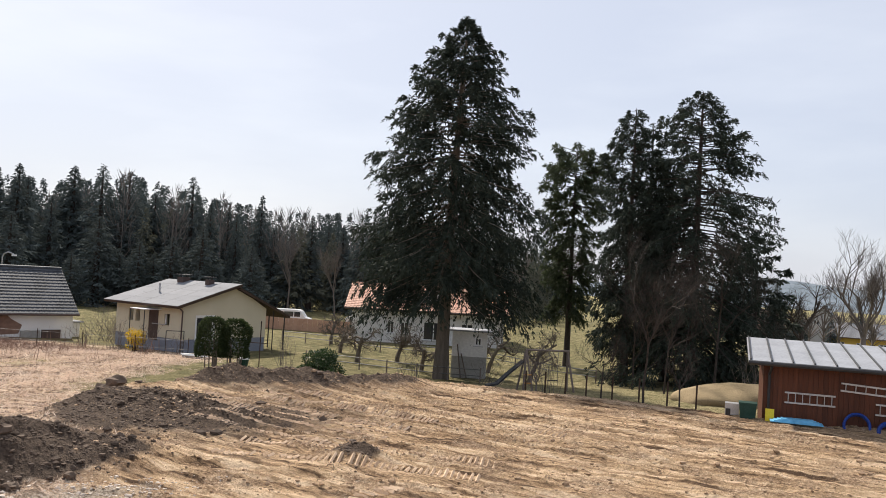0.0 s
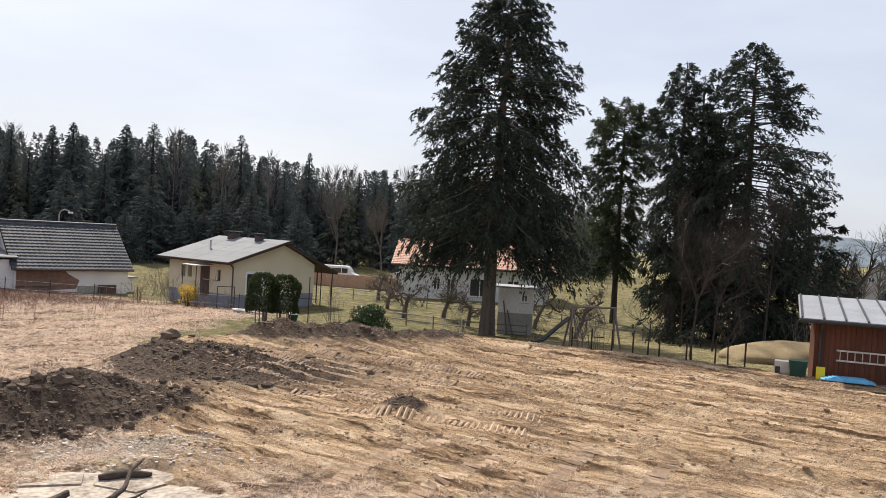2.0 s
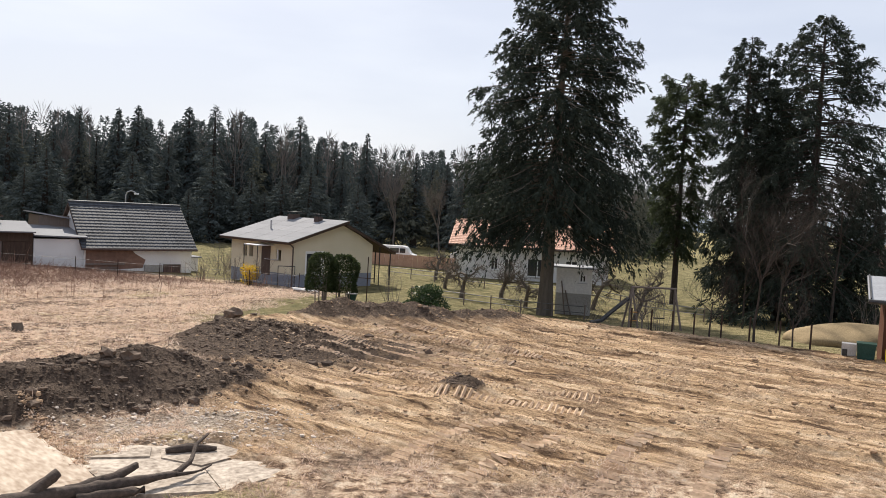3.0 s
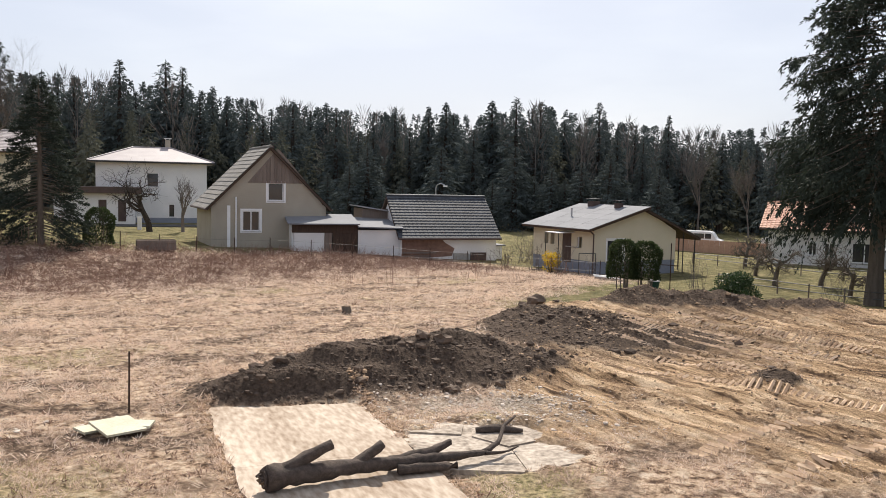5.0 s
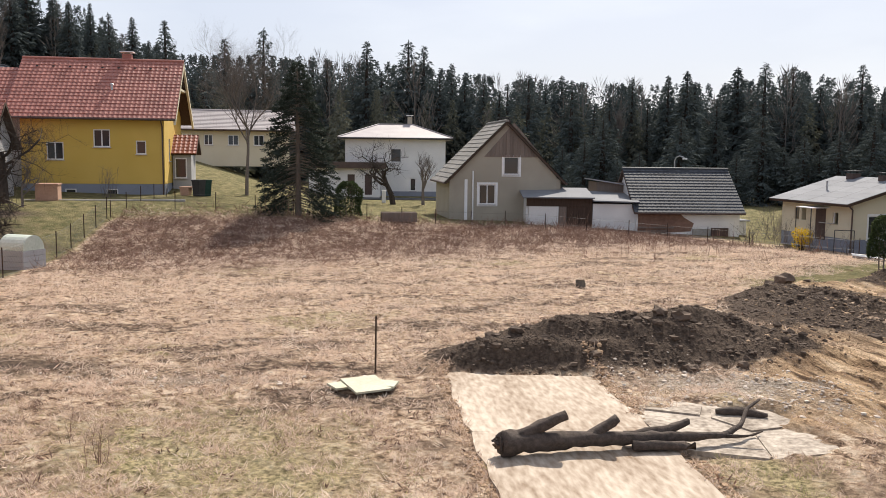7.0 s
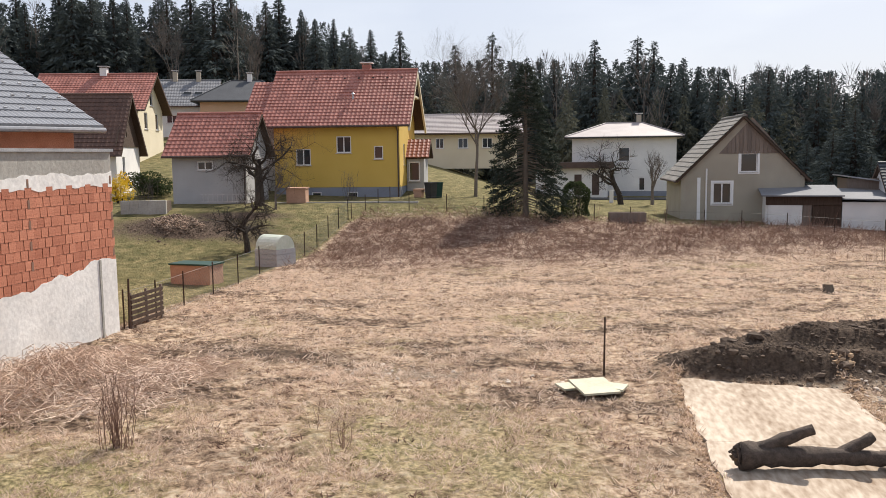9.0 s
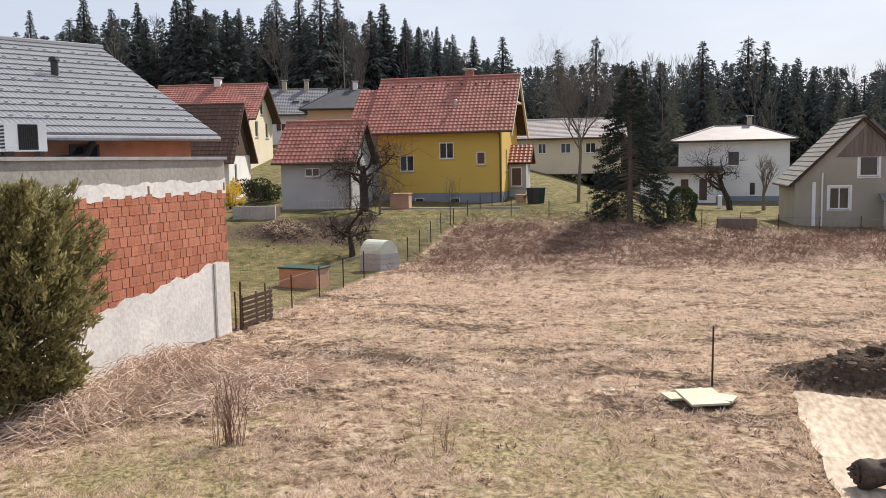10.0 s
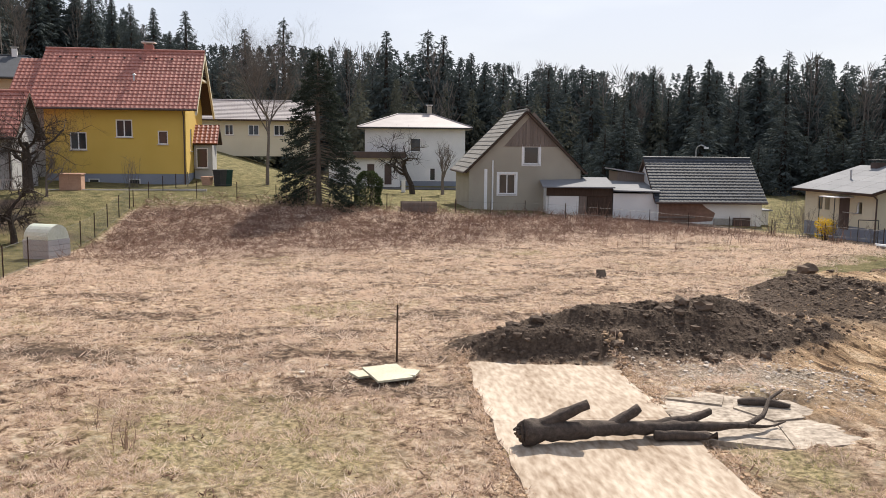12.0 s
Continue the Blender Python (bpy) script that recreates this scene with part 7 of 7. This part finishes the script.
# ---- fences ----
def fence(name, pts, label, post_h=1.15, gap=2.2, wires=(0.25, 0.6, 1.0), post_mat="rust", r=0.025, mesh=False, wire_r=0.006):
    t = thing(name, pose(0, 0, 0), label, "fence")
    prev = None
    for (x0, y0), (x1, y1) in zip(pts, pts[1:]):
        n = max(1, round(math.hypot(x1 - x0, y1 - y0) / gap))
        for k in range(n + 1):
            if k == 0 and prev is not None:
                continue
            x, y = x0 + (x1 - x0) * k / n, y0 + (y1 - y0) * k / n
            z = zg(x, y)
            part("post", tube(B(), (x, y, z - 0.3), (x + 0.01, y, z + post_h), r, r, 6), post_mat, t)
            if prev is not None:
                for w in wires:
                    part("wire", tube(B(), (prev[0], prev[1], prev[2] + w), (x, y, z + w), wire_r, wire_r, 3), "steel", t)
                if mesh:
                    bm = B()
                    L = math.hypot(x - prev[0], y - prev[1])
                    q = int(L / 0.16)
                    for i in range(q):
                        a = Vector(prev).lerp(Vector((x, y, z)), i / q)
                        b = Vector(prev).lerp(Vector((x, y, z)), (i + 1) / q)
                        for s in range(6):
                            z0 = 0.05 + s * 0.16
                            tube(bm, a + Vector((0, 0, z0)), b + Vector((0, 0, z0 + 0.16)), 0.0025, 0.0025, 3)
                            tube(bm, a + Vector((0, 0, z0 + 0.16)), b + Vector((0, 0, z0)), 0.0025, 0.0025, 3)
                    tagged(part("wire_mesh", bm, "steel", t), kind="stuff")
            prev = (x, y, z)
    return t


fence("garden_fence", [(-25.1, 4.6), (-28.04, 7.02), (-33.9, 11.6), (-38.4, 15.4), (-41.3, 17.9), (-44.0, 20.3)], "wire mesh fence on thin dark posts round the garden", 1.15, 2.4, (0.05, 1.05), mesh=True)
fence("back_fence", [(-44.2, 20.6), (-50.5, 27.2)], "wire fence before the yellow house", 0.9, 2.2, (0.3, 0.8))
fence("field_fence", [(-44.5, 24.5), (-40.4, 32.4), (-37.6, 38.5), (-36.0, 43.4)], "low wire fence along the far edge of the field", 1.0, 2.3, (0.35, 0.85))
fence("field_fence", [(-36.0, 43.4), (-29.0, 47.2), (-22.0, 49.2), (-15.6, 48.5)], "low wire fence before the barn and bungalow", 1.05, 2.8, (0.4, 0.9))
fence("lawn_fence", [(2.8, 38.2), (5.2, 36.4), (7.2, 35.4), (9.3, 34.6)], "dark fence posts at the edge of the bare plot", 1.15, 1.1, (), r=0.035)
fence("orchard_fence", [(-9.5, 52.0), (-4.5, 51.0), (1.0, 48.5)], "low post and rail fence in the orchard", 0.8, 1.8, (0.35, 0.7), "greywood", 0.04, wire_r=0.03)
fence("orchard_fence", [(-14.0, 66.0), (-6.0, 62.0), (2.0, 60.0), (8.0, 52.0)], "low rail fence at the back of the orchard", 0.8, 2.5, (0.4, 0.75), "greywood", 0.04, wire_r=0.03)
# red boarded fence by the parked car
rf = thing("board_fence", pose(0, 0, 0), "low red-brown boarded fence by the road", "fence")
for k in range(24):
    x, y = -18.5 + k * 0.45, 77.0 - k * 0.06
    part("board", box(B(), x, x + 0.42, y, y + 0.04, zg(x, y) - 0.2, zg(x, y) + 1.1), "terracotta", rf)
# pallet fence at the annex corner
pf = thing("pallet_panel", P(-25.1, 4.75, 138.0), "dark slatted wooden panel at the annex corner", "fence panel")
for k in range(6):
    part("slat", box(B(), 0.1, 1.85, -0.03, 0.0, 0.1 + k * 0.15, 0.2 + k * 0.15), "darkwood", pf)
for x in (0.1, 0.95, 1.8):
    part("upright", box(B(), x, x + 0.07, 0.002, 0.06, -0.1, 1.02), "greywood", pf)
part("corner_post", tube(B(), (-0.12, -0.05, -0.2), (-0.05, -0.05, 1.45), 0.03, 0.03), "rust", pf)

# ---- kitchen garden ----
box_ = thing("planter", P(-33.4, 7.9, 40.0), "pinkish board planter box with green lid", "planter")
part("body", box(B(), 0, 1.75, 0, 0.9, -0.1, 0.72), "terracotta", box_)
part("lid", box(B(), -0.05, 1.8, -0.05, 0.95, 0.722, 0.78), "darkgreen", box_)
gh = thing("cold_frame", P(-36.5, 12.3, 26.0), "raised bed with pale arched film cover", "cold frame")
for k in range(4):
    part("board", box(B(), 0, 1.3, 0, 1.2, -0.1 + k * 0.22, 0.11 + k * 0.22), "garagegrey", gh)
bm = B()
pts = [(0.03, 0.6 + 0.57 * math.cos(a), 0.78 + 0.6 * math.sin(a)) for a in np.linspace(0, math.pi, 13)]
prism(bm, pts, [(p[0] + 1.24, p[1], p[2]) for p in pts])
part("film_cover", bm, "fleece", gh)
bed = thing("raised_bed", P(-50.7, 9.4, 65.0), "grey block raised bed in the garden", "raised bed")
for x in range(5):
    part("block", box(B(), x * 0.5, x * 0.5 + 0.49, 0, 0.25, -0.2, 0.75), "concreteband", bed)
part("soil_fill", box(B(), 0.0, 2.49, 0.26, 1.5, -0.2, 0.68), "clod", bed)
x, y = scatter(5000, -49, -43, 9, 14, lambda x, y: sm(0.1, 0.5, piles(x, y)) * 0.7 + 0.1 * garden_soil(x, y))
clods("compost_clods", x, y, 0.02 + 0.03 * rs.exponential(0.6, len(x)).clip(0, 3), 31, "clod", "dark clods of a compost heap in the garden", "compost")
grass("compost_straw", 600, -48, -44, 10, 13, lambda x, y: sm(0.25, 0.6, piles(x, y)), 5, 0.2, 0.025, "drygrass", "pale straw over the compost heap", up=0.2)
bd = thing("raised_bed", P(-39.2, 35.4, 52.0), "low grey wooden raised bed at the field's edge", "raised bed")
for a in ((0, 2.2, 0, 0.06), (0, 2.2, 0.9, 0.96)):
    for k in range(3):
        part("plank", box(B(), a[0], a[1], a[2], a[3], -0.05 + k * 0.2, 0.14 + k * 0.2), "greywood", bd)
part("soil_fill", box(B(), 0.02, 2.18, 0.07, 0.89, 0, 0.5), "clod", bd)
sb = thing("compost_bin", P(-50.6, 19.2, 55.0), "pinkish-brown wooden box beside the pollard tree", "box")
part("body", box(B(), 0, 1.2, 0, 0.9, -0.2, 0.9), "terracotta", sb)
part("lid", box(B(), -0.05, 1.25, -0.05, 0.95, 0.9, 0.97), "terracotta", sb)
lad = thing("ladder", P(-53.0, 14.7, 55.0), "grey ladder leaning along the outbuilding's foot", "ladder")
for z in (0.15, 0.6):
    part("rail", box(B(), 0, 3.0, -0.5, -0.45, z, z + 0.06), "metalgrey", lad)
for k in range(10):
    part("rung", box(B(), 0.15 + k * 0.3, 0.19 + k * 0.3, -0.49, -0.46, 0.2, 0.62), "metalgrey", lad)
for k, (x, y, c) in enumerate(((-51.6, 30.2, "darkgreen"), (-51.2, 29.5, "trim"), (-51.9, 29.0, "terracotta"))):
    t = thing("rubbish_bin" if k < 2 else "flower_tub", P(x, y, 20 * k), ("dark green rubbish bin by the porch", "black rubbish bin by the porch", "reddish tub by the house corner")[k], "bin" if k < 2 else "tub")
    h = 1.0 if k < 2 else 0.5
    bm = B()
    prism(bm, [(0, 0, 0), (0.5, 0, 0), (0.5, 0.55, 0), (0, 0.55, 0)], [(-0.06, -0.06, h), (0.56, -0.06, h), (0.56, 0.61, h), (-0.06, 0.61, h)])
    part("body", bm, c, t)
    part("lid", box(B(), -0.08, 0.58, -0.08, 0.63, h + 0.002, h + 0.08), c, t)
# retaining kerb and drive before the yellow house
wall_ = tagged(part("garden_wall", box(B(), 0, 9.0, 0, 0.25, -0.6, 0.45), "concreteband"), "low grey retaining wall before the yellow house", "wall", kind="structure")
wall_.matrix_world = P(-51.2, 18.6, 56.0, 1.5)
# road before the villa
rd = tagged(part("road", box(B(), 0, 24, 0, 3.2, -0.4, 0.05), "asphalt"), "narrow grey asphalt road before the villa", "road", kind="structure")
rd.matrix_world = P(-66.0, 49.0, 46.7, 0.42)
pb = thing("mail_post", P(-57.8, 52.2, 46), "white post box beside the road", "post box")
part("body", box(B(), 0, 0.35, 0, 0.3, 0, 1.1), "whitetrim", pb)
# street lamp behind the barn
sl = thing("street_lamp", P(-41.0, 74.5, 0), "curved pale street lamp behind the barn", "street lamp")
pts = [(0, 0, -0.2), (0, 0, 4.2), (0.15, 0, 4.5), (0.5, 0, 4.65), (1.0, 0, 4.5)]
part("pole", pipe(B(), pts, 0.06), "metalgrey", sl)
part("lamp_head", box(B(), 0.85, 1.25, -0.09, 0.09, 4.32, 4.47), "whitetrim", sl)

# bungalow garden: railing, pot, boards
rl = thing("pipe_rail", P(-17.4, 49.9, 20), "thin dark pipe rail before the bungalow", "railing")
part("rail", pipe(B(), [(0, 0, 0), (0, 0, 1.35), (1.0, 0.05, 1.35), (1.0, 0.05, 0)], 0.025), "trim", rl)
pt = thing("plant_pot", P(-10.8, 42.3, 0), "dark green plant pot with white rim", "pot")
part("body", tube(B(), (0, 0, 0), (0, 0, 0.38), 0.19, 0.27, 14), "darkgreen", pt)
part("rim", tube(B(), (0, 0, 0.381), (0, 0, 0.44), 0.29, 0.29, 14), "whitetrim", pt)
bs = thing("board_pile", P(-15.3, 46.6, 10), "pile of pale planks and bricks on the grass", "timber")
for k in range(4):
    part("plank", box(B(), 0, 1.7 - 0.1 * k, 0.1 * k, 0.1 * k + 0.18, 0.05 * k, 0.05 * k + 0.04), "whitetrim" if k > 1 else "greywood", bs).matrix_local = pose(0, 0, 0.05, 0, 4, 6 * k)
pl = thing("clothes_pole", P(-10.2, 43.0, 0), "thin dark pole with crossbar on the lawn", "pole")
part("pole", tube(B(), (0, 0, -0.2), (0, 0, 2.3), 0.03, 0.03), "rust", pl)
part("crossbar", tube(B(), (-0.5, 0, 1.2), (0.4, 0, 1.2), 0.02, 0.02), "rust", pl)

# climbing frame with slide and swing beside the hut
sw = thing("climbing_frame", P(2.9, 41.0, 15), "wooden climbing frame with dark slide and swing seat", "play frame")
for a, b in (((0, 0, -0.2), (0.25, 0.5, 1.9)), ((0.5, 0, -0.2), (0.25, 0.5, 1.9)), ((0, 1.0, -0.2), (0.25, 0.5, 1.9)), ((2.6, 0, -0.2), (2.35, 0.5, 1.9)), ((2.6, 1.0, -0.2), (2.35, 0.5, 1.9)), ((0.2, 0.5, 1.9), (2.45, 0.5, 1.9))):
    part("beam", tube(B(), a, b, 0.05, 0.05), "greywood", sw)
for z in (0.35, 0.75):
    part("rung", tube(B(), (0.07, 0.1, z), (0.42, 0.1, z), 0.03, 0.03), "orangewood", sw)
bm = B()
sl_pts = [(-1.7, 0.2, 0.1), (-1.2, 0.2, 0.2), (-0.6, 0.2, 0.75), (0.05, 0.2, 1.3)]
for p, q in zip(sl_pts, sl_pts[1:]):
    prism(bm, [(p[0], p[1], p[2]), (p[0], p[1] + 0.45, p[2]), (p[0], p[1] + 0.45, p[2] + 0.1), (p[0], p[1], p[2] + 0.1)], [(q[0], q[1], q[2]), (q[0], q[1] + 0.45, q[2]), (q[0], q[1] + 0.45, q[2] + 0.1), (q[0], q[1], q[2] + 0.1)])
part("slide", bm, "trim", sw)
part("swing_seat", box(B(), 1.4, 1.9, 0.4, 0.6, 0.45, 0.49), "rubber", sw)
for x in (1.42, 1.88):
    part("rope", tube(B(), (x, 0.5, 0.49), (x, 0.5, 1.9), 0.012, 0.012, 4), "steel", sw)
# grassy mound by the spruces
mo = B()
bmesh.ops.create_icosphere(mo, subdivisions=4, radius=1.0)
for v in mo.verts:
    v.co = Vector((v.co.x * 3.4, v.co.y * 2.2, v.co.z * 0.95)) * (1 + 0.12 * noise.noise(v.co * 2.0))
o = part("earth_mound", mo, "mound", smooth=True)
o.matrix_world = P(13.2, 41.0, 10)
tagged(o, "grassed earth mound by the dark spruces", "mound")


# ---- cars ----
def car(x, y, rz, L, Wd, H, label, name="van", bonnet=0.22):
    t = thing(name, P(x, y, rz), label, "van" if name == "van" else "car")
    prof = [(0, 0.35), (L, 0.35), (L, H * 0.5), (L * (1 - bonnet * 0.6), H * 0.56), (L * (1 - bonnet), H * 0.94), (L * 0.9 * (1 - bonnet), H), (L * 0.04, H), (0, H * 0.9)]
    bm = B()
    prism(bm, [(p[0], 0, p[1]) for p in prof], [(p[0], Wd, p[1]) for p in prof])
    bmesh.ops.bevel(bm, geom=list(bm.edges), offset=0.05, segments=2, affect="EDGES")
    part("body", bm, "carwhite", t)
    for x0, x1 in ((0.1, 0.36), (0.38, 0.6), (0.62, 0.76)):
        part("side_window", box(B(), L * x0, L * x1, -0.012, 0.02, H * 0.6, H * 0.88), "glass", t)
    for cx in (L * 0.18, L * 0.8):
        for cy in (0.0, Wd):
            w = part("wheel", tube(B(), (cx, cy - 0.1, 0.33), (cx, cy + 0.1, 0.33), 0.33, 0.33, 16), "rubber", t)
            part("rim", tube(B(), (cx, cy - 0.12, 0.33), (cx, cy + 0.12, 0.33), 0.19, 0.19, 12), "metalgrey", w)
    return t


car(-18.3, 79.4, 3, 3.9, 1.75, 1.6, "white van parked beyond the red fence", "van", 0.22)
car(-10.9, 78.0, -4, 4.2, 1.75, 1.45, "white car parked beside the farmhouse", "car", 0.3)

# ---- village and hills beyond the shed ----
right1 = gable_house("yellow_cottage", P(63.0, 151.0, -25.0, -4.6), "ochre cottage with pale roof in the valley", 13.0, 8.0, 3.4, 5.4, "yellow", "felt", holes=((1.5, 2.6, 1.2, 2.3), (4.5, 5.8, 1.2, 2.3), (8.0, 9.2, 1.2, 2.3)))
right2 = gable_house("brown_roof_house", P(46.0, 156.0, -20.0, -3.9), "house with brown tile roof in the valley", 9.0, 8.0, 3.2, 6.2, "greyrender", "browntile", holes=((1.5, 2.6, 1.2, 2.3), (5, 6, 1.2, 2.3)))
right3 = gable_house("grey_cottage", P(68.0, 176.0, -25.0, -4.6), "grey gabled house in the valley", 8.0, 8.0, 4.0, 8.0, "garagegrey", "felt", gable_front=True, holes=((2, 3, 4.2, 5.2),))
for k, (x, y, h) in enumerate(((50.0, 140.0, 11.0), (56.0, 146.0, 11.5), (63.0, 150.0, 10.0), (69.0, 152.0, 11.0), (46.0, 150.0, 9.0), (76.0, 150.0, 12.0))):
    pr = first[k % 5]
    copy_thing(pr, pose(x, y, zg(x, y), 0, 0, 60 * k) @ Matrix.Diagonal((h / 16, h / 16, h / 16, 1)))
rs2 = random.Random(8)
bm = B()
for k in range(90):
    yaw, d = rs2.uniform(-34, -14), rs2.uniform(120, 260)
    x, y = polar(yaw, d)
    z = zg(x, y)
    h = rs2.uniform(6, 10)
    for j in range(26):
        a, e = rs2.uniform(0, 6.28), rs2.uniform(0.5, 1.5)
        p = Vector((x, y, z + h * rs2.uniform(0.15, 0.5)))
        tube(bm, p, p + Vector((math.cos(a) * math.cos(e), math.sin(a) * math.cos(e), math.sin(e))) * h * rs2.uniform(0.3, 0.55), 0.09, 0.03, 3)
    tube(bm, (x, y, z - 0.3), (x, y, z + h * 0.6), 0.2, 0.1, 4)
tagged(part("valley_trees", bm, "twig"), "bare grey-brown trees in the valley", "trees", kind="stuff")
# blue-grey of distance haze is put into the wooded hills' base colour
M["hill"] = mat("hazed_hillside", (0.10, 0.13, 0.16), (0.15, 0.18, 0.21), 1.0, 0.01, 0.05, 0.0)
V, F = [], []
n = 90
for i in range(n + 1):
    yaw = -75 + 75 * i / n
    for j, (d, hh) in enumerate(((1300, -40), (1700, 0.5), (1900, 1.0), (2300, -40))):
        x, y = polar(yaw, d)
        top = 22 + 14 * math.sin(yaw * 0.21) + 7 * math.sin(yaw * 0.63 + 1)
        V.append((x, y, hh if hh < 0 else top * hh))
for i in range(n):
    for j in range(3):
        a = i * 4 + j
        F.append((a, a + 4, a + 5, a + 1))
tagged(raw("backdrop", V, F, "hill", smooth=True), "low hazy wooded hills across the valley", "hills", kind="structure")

# ---- pieces of walls and roofs ----
brick_me = None
for j in range(12):
    z0 = 1.2 + j * 0.245
    for i in range(34):
        x0 = i * 0.25 - (0.125 if j % 2 else 0)
        x1 = min(x0 + 0.232, AX)
        if x0 < 0.0 or x1 - x0 < 0.1 or z0 < edge_z(x0) - 0.22 or z0 > 4.0:
            continue
        if brick_me is None or x1 - x0 < 0.23:
            bm = box(B(), 0, x1 - x0, -0.016, 0.0, 0, 0.233)
            ob = part("brick", bm, "brick", annex)
            if x1 - x0 > 0.23:
                brick_me = ob.data
        else:
            ob = new("brick", brick_me)
            ob.parent = annex
        ob.matrix_local = pose(x0, -0.004 - 0.006 * ((i * 7 + j * 3) % 3), z0)
for j in range(5):
    for x in (4.95, AX - 0.12):
        part("brick_notch", box(B(), x, x + 0.07, -0.034, -0.03, 2.25 + j * 0.49 - 0.1, 2.37 + j * 0.49), "bramble", annex)


def panel_mesh():
    V, F = [], []
    nn = 11
    for j, (y, z) in enumerate(((0, 0.0), (0, 0.07), (0.5, 0.035), (0.56, 0.03))):
        for i in range(nn):
            V.append((0.795 * i / (nn - 1), y, z + (0.022 if i % 2 else 0.0) * (1 if j else 0)))
    for j in range(3):
        for i in range(nn - 1):
            a = j * nn + i
            F.append((a, a + 1, a + nn + 1, a + nn))
    return V, F


V, F = panel_mesh()
tile_me = bpy.data.meshes.new("roof_tile")
tile_me.from_pydata(V, [], F)
tile_me.materials.append(M["anthracite"])
rest_v, rest_f = [], []
rows_, cols_ = 16, 27
for j in range(rows_):
    for i in range(cols_):
        x, y = RW - (i + 1) * 0.8, j * RUN / rows_
        if i < 25 and j < 12:
            ob = new("roof_tile", tile_me)
            ob.parent = deck
            ob.matrix_local = pose(x, y, 0.03)
        else:
            o0 = len(rest_v)
            rest_v += [(p[0] + x, p[1] + y, p[2] + 0.03) for p in V]
            rest_f += [tuple(q + o0 for q in f) for f in F]
tagged(raw("roof_tiles", rest_v, rest_f, "anthracite", deck), kind="stuff")
bm = B()
for j in range(1, rows_):
    if j % 2:
        continue
    for i in range(40):
        x = RW - 0.3 - i * 0.5 - (0.25 if j % 4 else 0)
        box(bm, x, x + 0.11, j * RUN / rows_ + 0.1, j * RUN / rows_ + 0.14, 0.09, 0.15)
tagged(part("snow_guards", bm, "metalgrey", deck), kind="stuff")
